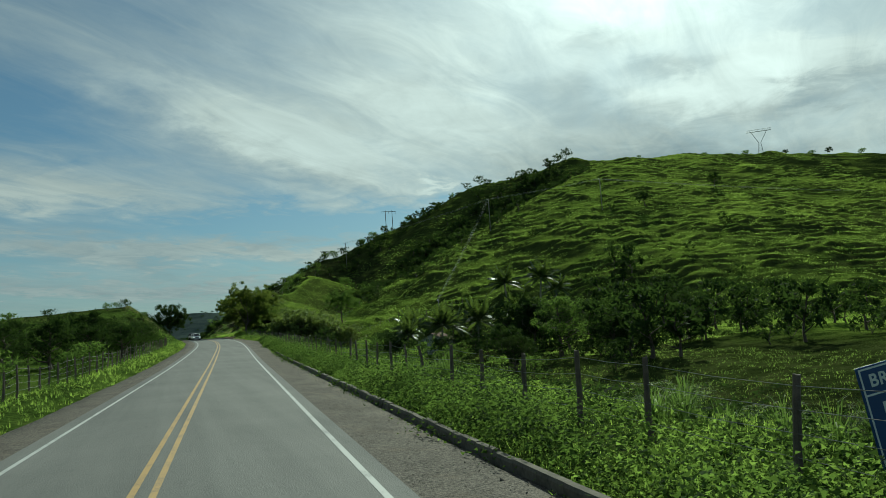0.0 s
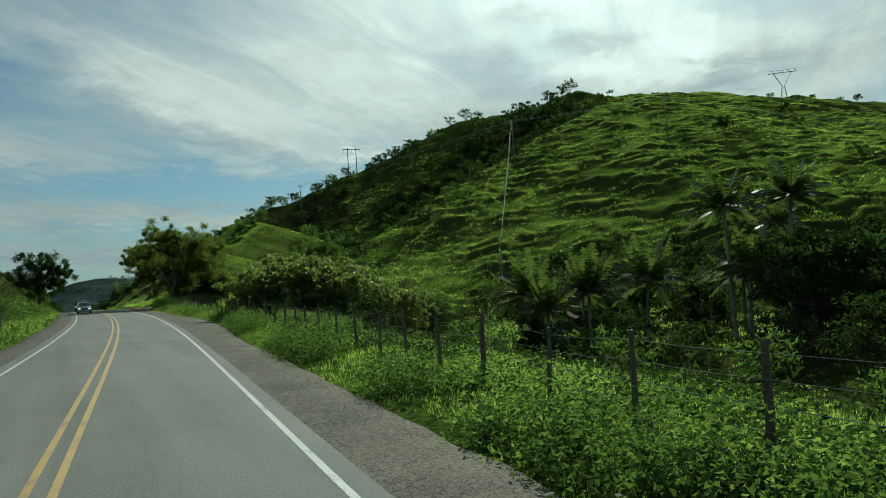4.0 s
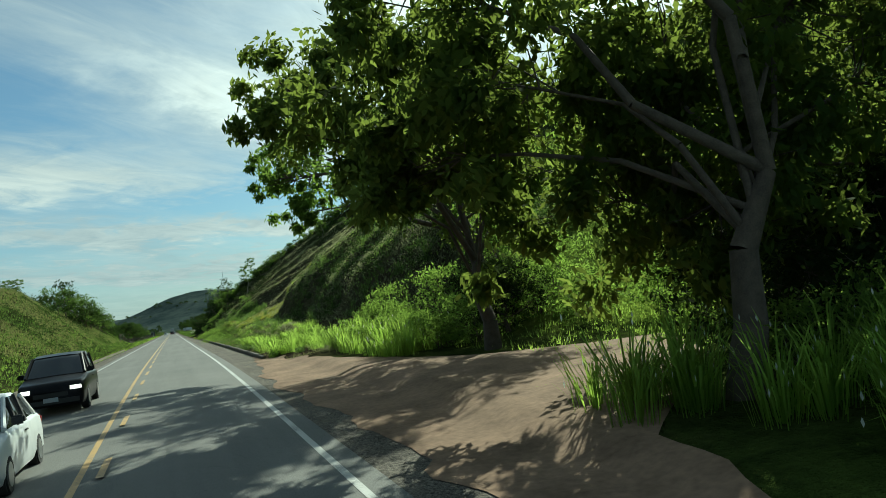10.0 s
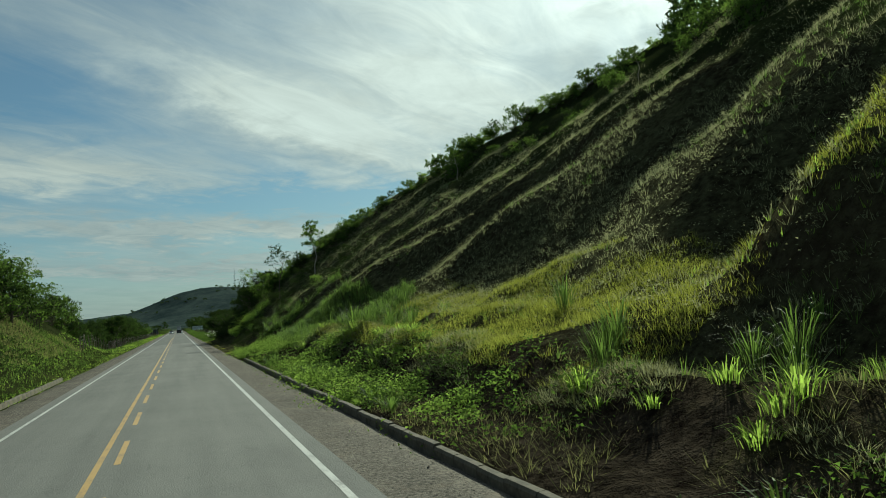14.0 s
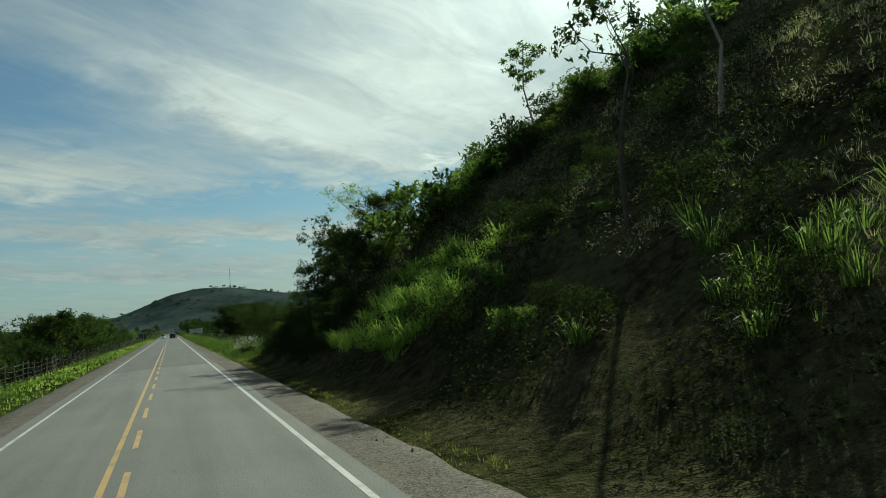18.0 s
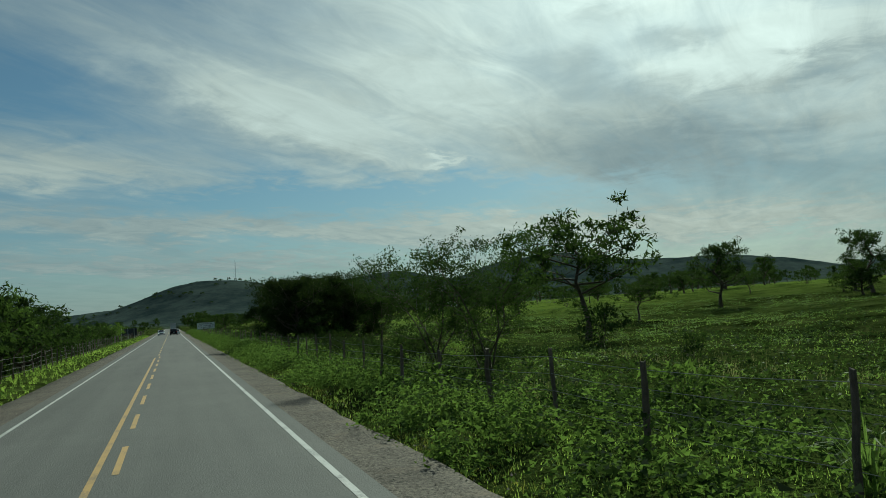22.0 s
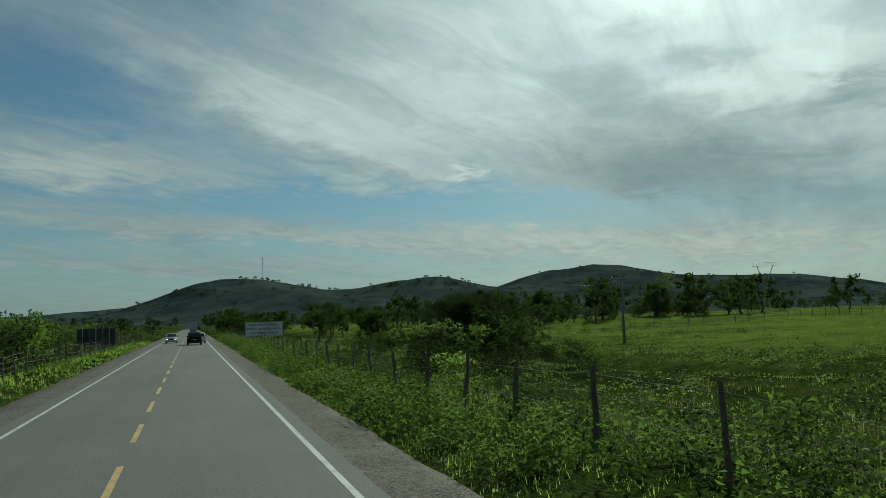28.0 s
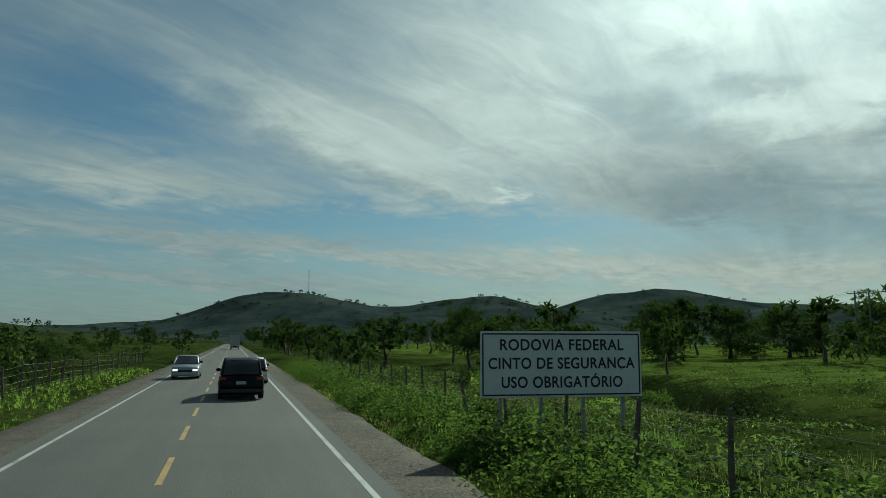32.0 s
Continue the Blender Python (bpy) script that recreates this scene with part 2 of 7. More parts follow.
    grass = n.mix(n.math("MULTIPLY", n.ramp(mid, 0.52, 0.72), 0.45), grass, dry)
    earth = n.mix(mid, (0.050, 0.036, 0.024, 1), (0.13, 0.095, 0.058, 1))
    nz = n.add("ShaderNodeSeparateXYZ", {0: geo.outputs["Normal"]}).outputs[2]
    # Risers: bare soil, with the shadow rows between treads put into the colour.
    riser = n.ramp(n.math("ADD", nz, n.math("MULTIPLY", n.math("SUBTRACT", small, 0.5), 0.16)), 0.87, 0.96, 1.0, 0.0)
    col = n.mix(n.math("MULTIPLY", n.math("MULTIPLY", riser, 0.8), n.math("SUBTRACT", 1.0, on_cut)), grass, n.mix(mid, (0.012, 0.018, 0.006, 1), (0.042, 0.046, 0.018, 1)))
    steep = n.ramp(n.math("ADD", nz, n.math("MULTIPLY", n.math("SUBTRACT", mid, 0.5), 0.6)), 0.48, 0.62, 1.0, 0.0)
    col = n.mix(n.math("MULTIPLY", steep, 0.35), col, earth)
    # Far wooded hills: distance haze is put into this muted, bluish colour.
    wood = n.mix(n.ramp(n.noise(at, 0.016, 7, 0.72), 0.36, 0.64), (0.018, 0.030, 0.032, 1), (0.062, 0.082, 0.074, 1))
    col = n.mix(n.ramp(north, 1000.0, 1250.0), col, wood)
    col = n.add("ShaderNodeHueSaturation", {"Saturation": 0.93, "Color": col}).outputs[0]
    s = n.add("ShaderNodeBsdfPrincipled", {"Base Color": col, "Roughness": 1.0, "Specular IOR Level": 0.0})
    finish(n, s, n.math("ADD", n.math("MULTIPLY", small, 0.7), n.math("MULTIPLY", grain, 0.3)), 1.0, 0.5)
    return m


def asphalt_material(name, lo, hi, grit):
    m, n = material(name)
    at = n.add("ShaderNodeNewGeometry").outputs["Position"]
    along = n.add("ShaderNodeMapping", {"Vector": at, "Scale": (1.0, 0.04, 1.0)}).outputs[0]
    lanes = n.noise(along, 1.1, 4, 0.6)
    blot = n.noise(at, 0.22, 4, 0.6)
    speck = n.noise(at, grit, 3, 0.8)
    cell = n.add("ShaderNodeTexVoronoi", {"Vector": at, "Scale": grit * 0.8}).outputs["Distance"]
    v = n.math("ADD", n.math("MULTIPLY", lanes, 0.4), n.math("ADD", n.math("MULTIPLY", blot, 0.3), n.math("MULTIPLY", speck, 0.4)))
    col = n.mix(n.ramp(v, 0.38, 0.68), lo + (1,), hi + (1,))
    place = n.add("ShaderNodeSeparateXYZ", {0: at})
    # Asphalt set darker from y 376 onward.
    far_stretch = n.math("MULTIPLY", n.ramp(place.outputs[1], 376.0, 377.0), 0.45)
    col = n.mix(far_stretch, col, (0.062, 0.062, 0.060, 1))
    seam = n.noise(n.add("ShaderNodeMapping", {"Vector": at, "Scale": (0.5, 0.12, 1.0)}).outputs[0], 2.2, 6, 0.6, 1.5)
    crack = n.ramp(n.math("ABSOLUTE", n.math("SUBTRACT", seam, 0.5)), 0.0, 0.004, 0.35, 0.0)
    col = n.mix(crack, col, (0.03, 0.03, 0.03, 1))
    s = n.add("ShaderNodeBsdfPrincipled", {"Base Color": col, "Roughness": 0.85, "Specular IOR Level": 0.25})
    finish(n, s, n.math("ADD", n.math("MULTIPLY", speck, 0.5), n.math("MULTIPLY", cell, 0.5)), 0.5, 0.02)
    return m


def gravel_material():
    """Open coarse asphalt of the shoulder, its stones laid bare, with sand and stains."""
    m, n = material("coarse_asphalt")
    at = n.add("ShaderNodeNewGeometry").outputs["Position"]
    stones = n.add("ShaderNodeTexVoronoi", {"Vector": at, "Scale": 48.0})
    big = n.add("ShaderNodeTexVoronoi", {"Vector": at, "Scale": 21.0})
    tone = n.add("ShaderNodeSeparateColor", {0: stones.outputs["Color"]}).outputs[0]
    tone2 = n.add("ShaderNodeSeparateColor", {0: big.outputs["Color"]}).outputs[1]
    blot = n.noise(at, 0.5, 4, 0.65)
    v = n.math("ADD", n.math("MULTIPLY", tone, 0.5), n.math("ADD", n.math("MULTIPLY", tone2, 0.3), n.math("MULTIPLY", blot, 0.5)))
    col = n.mix(n.ramp(v, 0.30, 1.0), (0.020, 0.018, 0.016, 1), (0.20, 0.175, 0.145, 1))
    col = n.mix(n.math("MULTIPLY", n.ramp(n.noise(at, 0.9, 5, 0.7), 0.54, 0.68), 0.5), col, (0.17, 0.135, 0.10, 1))
    s = n.add("ShaderNodeBsdfPrincipled", {"Base Color": col, "Roughness": 0.95, "Specular IOR Level": 0.12})
    finish(n, s, n.math("ADD", n.math("MULTIPLY", stones.outputs["Distance"], -0.6), n.math("MULTIPLY", big.outputs["Distance"], -0.4)), 0.6, 0.02)
    return m


def paint_material(name, rgb):
    """Worn road paint, with the asphalt showing through in places."""
    m, n = material(name)
    at = n.add("ShaderNodeNewGeometry").outputs["Position"]
    wear = n.math("ADD", n.math("MULTIPLY", n.noise(at, 1.2, 3), 0.5), n.math("MULTIPLY", n.noise(at, 24, 3, 0.7), 0.5))
    col = n.mix(n.ramp(wear, 0.5, 0.68), rgb + (1,), (0.09, 0.09, 0.088, 1))
    s = n.add("ShaderNodeBsdfPrincipled", {"Base Color": col, "Roughness": 0.6})
    finish(n, s, wear, 0.2)
    return m


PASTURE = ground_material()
ASPHALT = asphalt_material("asphalt", (0.095, 0.095, 0.090), (0.175, 0.172, 0.160), 38.0)
SHOULDER = gravel_material()
EARTH = plain("bare_earth", (0.22, 0.145, 0.098), 0.95, spread=0.45, scale=0.9, bump=0.7, spec=0.1)
WHITE_PAINT, YELLOW_PAINT = paint_material("white_road_paint", (0.42, 0.42, 0.40)), paint_material("yellow_road_paint", (0.42, 0.265, 0.085))
CONCRETE = plain("mossy_concrete", (0.105, 0.090, 0.064), 0.95, spread=0.65, scale=1.3, bump=0.5)
POST_WOOD = plain("weathered_post_wood", (0.10, 0.078, 0.058), 0.9, spread=0.5, scale=7.0, bump=0.6)
WIRE = plain("galvanised_wire", (0.26, 0.26, 0.25), 0.75, 0.4)
BARK = plain("bark", (0.075, 0.058, 0.042), 0.95, spread=0.5, scale=5.0, bump=0.8)
PALE_BARK = plain("pale_bark", (0.26, 0.23, 0.19), 0.9, spread=0.35, scale=5.0, bump=0.5)
LEAF_DARK = leafy("dark_leaves", (0.008, 0.017, 0.005), (0.026, 0.050, 0.011), (0.080, 0.145, 0.014), 0.32)
LEAF_MID = leafy("green_leaves", (0.012, 0.026, 0.006), (0.046, 0.088, 0.015), (0.19, 0.32, 0.025), 0.42)
LEAF_LIGHT = leafy("light_leaves", (0.018, 0.038, 0.007), (0.090, 0.155, 0.022), (0.34, 0.53, 0.038), 0.48)
LEAF_SHRUB = leafy("backlit_shrub_leaves", (0.022, 0.040, 0.010), (0.120, 0.165, 0.032), (0.36, 0.48, 0.040), 0.40, 0.45, 0.28)
LEAF_GREAT = leafy("great_tree_leaves", (0.008, 0.018, 0.005), (0.036, 0.066, 0.012), (0.36, 0.47, 0.034), 0.40)
BLADE = leafy("grass_blades", (0.026, 0.054, 0.008), (0.120, 0.205, 0.024), (0.46, 0.68, 0.045), 0.6)
BLADE_DRY = leafy("dry_grass_blades", (0.085, 0.085, 0.03), (0.21, 0.20, 0.08), (0.34, 0.34, 0.10), 0.45)
# Backlit and shaded look is put into the colour: leaves near black.
LEAF_SHADED = leafy("shaded_dark_leaves", (0.006, 0.012, 0.005), (0.020, 0.036, 0.009), (0.07, 0.12, 0.012), 0.22)
BLADE_YELLOW = leafy("yellow_green_blades", (0.040, 0.052, 0.008), (0.130, 0.150, 0.018), (0.42, 0.45, 0.026), 0.55)
BLADE_PALE = leafy("pale_tips", (0.34, 0.36, 0.30), (0.62, 0.64, 0.56), (0.60, 0.62, 0.50), 0.45, 0.4, 0.12)
BLADE_DEEP = leafy("deep_green_blades", (0.018, 0.040, 0.008), (0.070, 0.125, 0.022), (0.22, 0.36, 0.034), 0.45, 0.55, 0.08)
PALM_LEAF = leafy("palm_leaflets", (0.010, 0.022, 0.006), (0.040, 0.070, 0.015), (0.22, 0.33, 0.025), 0.28, 0.36, 0.22)
FERN = leafy("dusty_fern_fronds", (0.060, 0.062, 0.034), (0.190, 0.190, 0.105), (0.40, 0.41, 0.18), 0.5)


# ---- making meshes ----
def shaped(name, verts, faces, mat, parent=None, label="", smooth=False):
    """One mesh object from arrays of points and of faces with the same number of corners each."""
    verts, faces = np.asarray(verts, np.float32), np.asarray(faces, np.int32)
    me = bpy.data.meshes.new(name)
    me.vertices.add(len(verts))
    me.vertices.foreach_set("co", verts.ravel())
    k = faces.shape[1]
    me.loops.add(faces.size)
    me.loops.foreach_set("vertex_index", faces.ravel())
    me.polygons.add(len(faces))
    me.polygons.foreach_set("loop_start", np.arange(0, faces.size, k, dtype=np.int32))
    me.update(calc_edges=True)
    if smooth:
        me.polygons.foreach_set("use_smooth", np.ones(len(faces), bool))
    me.materials.append(mat)
    return linked(name, me, parent, label)


def linked(name, me, parent=None, label=""):
    ob = new(name, me)
    if parent is not None:
        ob.parent = parent
    if label:
        ob["label"] = label
    return ob


def part(name, bm, mat, parent=None, label="", smooth=False):
    me = bpy.data.meshes.new(name)
    bm.to_mesh(me)
    bm.free()
    if smooth:
        me.polygons.foreach_set("use_smooth", np.ones(len(me.polygons), bool))
    me.materials.append(mat)
    return linked(name, me, parent, label)


def box(bm, size, at=(0, 0, 0), turn=None, bevel=0.0):
    m = Matrix.Translation(at) @ (turn or Matrix.Identity(4)) @ Matrix.Diagonal((*size, 1))
    made = bmesh.ops.create_cube(bm, size=1, matrix=m)
    if bevel:
        edges = list({e for v in made["verts"] for e in v.link_edges})
        bmesh.ops.bevel(bm, geom=edges, offset=bevel, segments=2, affect="EDGES")
    return bm


def tube(bm, a, b, r0, r1, sides=6):
    a, b = Vector(a), Vector(b)
    d = b - a
    m = Matrix.Translation((a + b) / 2) @ d.to_track_quat("Z", "Y").to_matrix().to_4x4()
    bmesh.ops.create_cone(bm, cap_ends=True, segments=sides, radius1=r0, radius2=r1, depth=d.length, matrix=m)
    return bm


# ---- the lie of the land ----
def value_noise(x, y, seed=0):
    xi, yi = np.floor(x).astype(np.int64), np.floor(y).astype(np.int64)
    fx, fy = x - xi, y - yi
    fx, fy = fx * fx * (3 - 2 * fx), fy * fy * (3 - 2 * fy)

    def h(a, b):
        k = (a * 374761393 + b * 668265263 + seed * 1442695041) & 0xFFFFFFFF
        k = ((k ^ (k >> 13)) * 1274126177) & 0xFFFFFFFF
        return ((k ^ (k >> 16)) & 0xFFFF) / 65535.0

    return (h(xi, yi) * (1 - fx) + h(xi + 1, yi) * fx) * (1 - fy) + (h(xi, yi + 1) * (1 - fx) + h(xi + 1, yi + 1) * fx) * fy


def fractal(x, y, size, octaves=3, seed=0):
    total, amp, norm = 0.0, 1.0, 0.0
    for i in range(octaves):
        total = total + amp * value_noise(x / size * 2 ** i, y / size * 2 ** i, seed + i)
        norm += amp
        amp *= 0.5
    return total / norm


def smooth(lo, hi, v):
    k = np.clip((v - lo) / (hi - lo), 0, 1)
    return k * k * (3 - 2 * k)


# centre line of the road: heading and slope by station, then a dead straight
STATION = np.arange(-400, 4200, 0.5)
_head = np.radians(np.interp(STATION, [-400, 92, 107, 125, 142, 151, 160, 173], [4.6, 4.6, 4.2, 3.1, 1.9, 1.1, 0.4, 0.0]))
_rise = np.radians(np.interp(STATION, [-400, 50, 85, 142, 160, 178, 196, 214, 232], [1.0, 1.0, 1.6, 1.6, 1.3, 1.4, 1.0, 0.4, 0.0]))
ROAD_X, ROAD_Y, ROAD_Z = np.cumsum(np.sin(_head)) * 0.5, np.cumsum(np.cos(_head)) * 0.5, np.cumsum(np.tan(_rise)) * 0.5
ROAD_X, ROAD_Z, ROAD_Y = ROAD_X - ROAD_X[-1], ROAD_Z - ROAD_Z[-1], ROAD_Y - np.interp(0, STATION, ROAD_Y)


def road_x(y):
    return np.interp(y, ROAD_Y, ROAD_X)


def road_z(y):
    return np.interp(y, ROAD_Y, ROAD_Z)


def shoulder_edge(y):
    """Where the coarse shoulder ends on the right."""
    return np.interp(y, [80, 110, 122, 138, 152, 210, 216, 300, 312, 560, 580], [5.72, 5.75, 6.6, 6.6, 5.65, 5.6, 5.35, 5.35, 5.15, 5.15, 5.4])


# ridges: points (x, y, z) along a crest, the fall per metre on the side towards smaller y and on the other
RIDGES = [
    ([(60, 318, 30), (91, 325, 44), (128, 312, 61), (170, 300, 71), (230, 292, 73), (275, 285, 73), (420, 270, 72), (760, 250, 66)], 0.62, 0.85),
    ([(60, 201, -4), (72, 209, 7), (95, 224, 26), (130, 243, 45), (165, 262, 60), (215, 280, 70)], 0.42, 0.62),
    ([(21, 229, 11), (30, 255, 20)], 0.34, 0.6),
    ([(30, 255, 20), (36, 293, 23), (46, 310, 27), (60, 318, 31)], 0.75, 0.55),
    ([(46, 310, 27), (32, 335, 19.5), (26, 355, 13), (17, 374, 4)], 0.5, 0.7),
    ([(230, 250, 58), (270, 190, 36), (300, 140, 16)], 0.36, 0.4),
]


def ridge_height(x, y):
    best = np.full(np.shape(x), -60.0)
    for points, front, back in RIDGES:
        for (ax, ay, az), (bx, by, bz) in zip(points, points[1:]):
            dx, dy = bx - ax, by - ay
            k = np.clip(((x - ax) * dx + (y - ay) * dy) / (dx * dx + dy * dy), 0, 1)
            px, py = ax + k * dx, ay + k * dy
            d = np.hypot(x - px, y - py)
            side = (x - px) * dy - (y - py) * dx
            fall = np.where(side > 0, front, back)
            h = az + k * (bz - az) - fall * (np.sqrt(d * d + 36.0) - 6.0)
            hi, lo = np.maximum(best, h), np.minimum(best, h)
            best = hi + 1.6 * np.log1p(np.exp(np.clip((lo - hi) / 1.6, -40, 0)))
    return best


# far hills: x, y, height, half widths
FAR_HILLS = [(95, 1620, 58, 120, 200), (-40, 1680, 30, 130, 180), (310, 1560, 45, 120, 200), (450, 1600, 30, 150, 200), (715, 1720, 68, 170, 240), (1015, 1600, 58, 190, 240),
             (1620, 1500, 68, 260, 300), (640, 1900, 36, 260, 200), (-330, 1150, 34, 200, 160), (-600, 900, 36, 260, 200), (2300, 1500, 70, 400, 400), (-1500, 2200, 70, 600, 500), (-420, 120, 26, 170, 220), (60, 2600, 60, 700, 300)]


def track_phase(x, y, hill):
    """Where between one cattle track and the next a place on the hill lies."""
    ph = hill / (1.3 + 0.15 * np.sin(x / 60.0)) + 1.5 * fractal(x, y, 26, 3, 31) + 2.5 * fractal(x, y, 6, 2, 33)
    return ph - np.floor(ph)


def gully_line(y):
    """Where the ditch through the pasture runs."""
    return 31.0 + 0.16 * np.maximum(np.asarray(y, float) - 605.0, 0.0) + 1.3 * np.sin(np.asarray(y, float) / 9.0)


def land(x, y):
    """Height of the ground."""
    x, y = np.asarray(x, float), np.asarray(y, float)
    u = x - road_x(y)
    zr = road_z(y)
    rough = (fractal(x, y, 14.0, 3, 3) - 0.5) * smooth(1200, 800, y)
    fine = fractal(x, y, 2.2, 3, 9) - 0.5
    hill_part = smooth(395, 355, y)
    # right of the road: a low valley before the hill, level pasture after it
    valley = smooth(9, 22, u) * (-4.7 + 2.0 * smooth(34, 80, u)) * (0.45 + 0.55 * smooth(16, 34, u)) * smooth(215, 175, y)
    field = smooth(8, 16, u) * (-1.0 + 2.2 * smooth(30, 140, u)) * smooth(370, 400, y)
    gully = -2.1 * np.exp(-((u - gully_line(y)) / 3.6) ** 2) * smooth(520, 545, y)
    tail = smooth(1150, 900, y)
    right = (valley + field + gully) * tail + rough * 1.3 * smooth(9, 25, u)
    # left of the road: a grassy cut bank, else lower ground
    bank = smooth(150, 190, y) * smooth(368, 330, y)
    rise = np.clip((-u - 6.3) * 0.84, 0, 8.6) - np.clip((-u - 22) * 0.1, 0, 5)
    left = smooth(7, 13, -u) * -0.9 * tail * (1 - bank) + bank * np.maximum(rise, 0) * (0.75 + 0.5 * fractal(x, y, 20, 2, 5)) + rough * 1.2 * smooth(9, 25, -u)
    right = right - 0.4 * np.exp(-((x - 39) / 11.0) ** 2 - ((y - 134) / 11.0) ** 2)
    knoll = 2.0 * np.exp(-((x - 21) / 7.0) ** 2 - ((y - 189) / 7.0) ** 2) + 2.8 * np.exp(-((x - 38) / 9.0) ** 2 - ((y - 214) / 10.0) ** 2) + 4.6 * np.exp(-((x - 37) / 12.0) ** 2 - ((y - 194) / 10.0) ** 2) - 1.0 * smooth(26, 31, u) * smooth(150, 160, y) * smooth(184, 176, y)
    base = zr + np.where(u > 0, right + knoll, left)
    # the hill, cut back along the road
    foot = np.interp(y, [200, 225, 275, 305, 330, 372], [14.0, 11.6, 11.6, 8.6, 7.4, 7.0])
    # ribs: short dark faces towards smaller y, long gentle backs
    ribs = (y + 0.45 * u) / 13.0 + 1.5 * fractal(x, y, 17, 3, 21)
    ribs = ribs - np.floor(ribs)
    ribs = smooth(0.0, 0.36, ribs) * (1 - smooth(0.36, 1.0, ribs)) * (0.35 + 1.3 * fractal(x, y, 24, 2, 23))
    cut = (u - foot) * np.interp(y, [205, 300, 325, 342, 355, 372], [0.66, 0.62, 0.66, 0.76, 0.84, 0.95]) + 0.25
    wall = 2.0 * smooth(240, 245, y) * smooth(265, 261, y)
    high = 1.2 * smooth(212, 222, y) * smooth(243, 237, y)
    cut = cut + wall * (smooth(foot, foot + 2.3, u) - 0.8 * smooth(foot + 2.3, foot + 18, u)) + high * (smooth(foot, foot + 4.0, u) - 0.85 * smooth(foot + 4, foot + 20, u))
    cut = cut + 1.5 * smooth(foot, foot + 2.6, u) * smooth(300, 270, y)
    bench = smooth(259, 265, y) * smooth(309, 292, y)
    cut = cut * (1 - bench) + bench * ((u - 8.2) * 0.42 + np.maximum(u - 16.5, 0) * 0.36 + 0.2)
    lumps = np.clip((fractal(x, y, 5.5, 3, 77) - 0.3) * 2, 0, 1)
    cut = cut - smooth(foot + 1, foot + 6, u) * (0.4 - ribs * 1.15) * smooth(352, 318, y) + (fine * 0.75 - lumps * 0.55 + 0.2) * smooth(foot, foot + 3, u)
    plain_hill = ridge_height(x, y)
    hill = plain_hill + rough * 2.0 + fine * 0.3
    # cattle tracks round the hill in level steps
    saw = track_phase(x, y, plain_hill)
    hill = hill + (0.15 + 1.5 * smooth(0.36, 0.64, fractal(x, y, 6, 3, 35))) * (np.where(saw < 0.62, 0.62 - saw * 1.0, (saw - 0.62) * 1.63)) * smooth(24, 42, u) * (1 - smooth(185, 200, y) * smooth(66, 54, x))
    hill = hill - 4.5 * smooth(118, 40, x) * smooth(246, 186, y)
    hill = np.where(u > 3, np.minimum(hill, zr + np.maximum(cut, -3 + 0 * u)), -50)
    k = 0.8
    hi, lo = np.maximum(base, hill), np.minimum(base, hill)
    z = hi + k * np.log1p(np.exp(np.clip((lo - hi) / k, -40, 0))) * smooth(9, 14, u)
    # a dug bank of earth between kerb and cut
    z = z + 0.55 * smooth(foot - 3.4, foot - 1.6, u) * smooth(foot + 1.5, foot, u) * (fractal(x, y, 3.0, 2, 41)) * smooth(208, 214, y) * smooth(318, 300, y) * 1.6
    z = z + (0.55 + 0.5 * fractal(x, y, 4.0, 2, 43)) * np.exp(-((u - 8.9) / 0.95) ** 2) * smooth(222, 230, y) * smooth(300, 284, y)
    for hx, hy, hh, wx, wy in FAR_HILLS:
        z = z + hh * np.exp(-((x - hx) / wx) ** 2 - ((y - hy) / wy) ** 2) * (0.85 + 0.3 * fractal(x, y, 90, 3, int(abs(hx))))
    # flat bed under the road
    bed = zr - 0.16 - 0.02 * np.abs(u)
    lo_edge = np.where(u > 0, shoulder_edge(y) - 0.12, 5.0)
    hi_edge = lo_edge + 1.6
    keep = np.maximum(smooth(lo_edge, hi_edge, np.abs(u)), smooth(1120, 1220, y))
    return bed * (1 - keep) + z * keep


def build_ground():
    xs = np.concatenate([np.arange(-3800, -600, 160), np.arange(-600, -120, 24), np.arange(-120, -24, 5), np.arange(-24, 5, 1.2), np.arange(5, 44, 0.8), np.arange(44, 190, 1.25), np.arange(190, 300, 2.4), np.arange(300, 520, 10), np.arange(520, 1500, 45), np.arange(1500, 4000, 160)])
    ys = np.concatenate([np.arange(-900, -60, 40), np.arange(-60, 80, 2.0), np.arange(80, 300, 0.75), np.arange(300, 380, 1.0), np.arange(380, 640, 1.6), np.arange(640, 760, 4), np.arange(760, 2200, 24), np.arange(2200, 4300, 150)])
    gx, gy = np.meshgrid(xs, ys)
    gz = land(gx, gy)
    n, m = len(xs), len(ys)
    i = np.arange(n * m).reshape(m, n)
    faces = np.stack([i[:-1, :-1], i[:-1, 1:], i[1:, 1:], i[1:, :-1]], -1).reshape(-1, 4)
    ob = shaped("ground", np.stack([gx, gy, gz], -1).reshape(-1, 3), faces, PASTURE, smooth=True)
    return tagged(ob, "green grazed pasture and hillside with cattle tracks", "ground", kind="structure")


ground = build_ground()


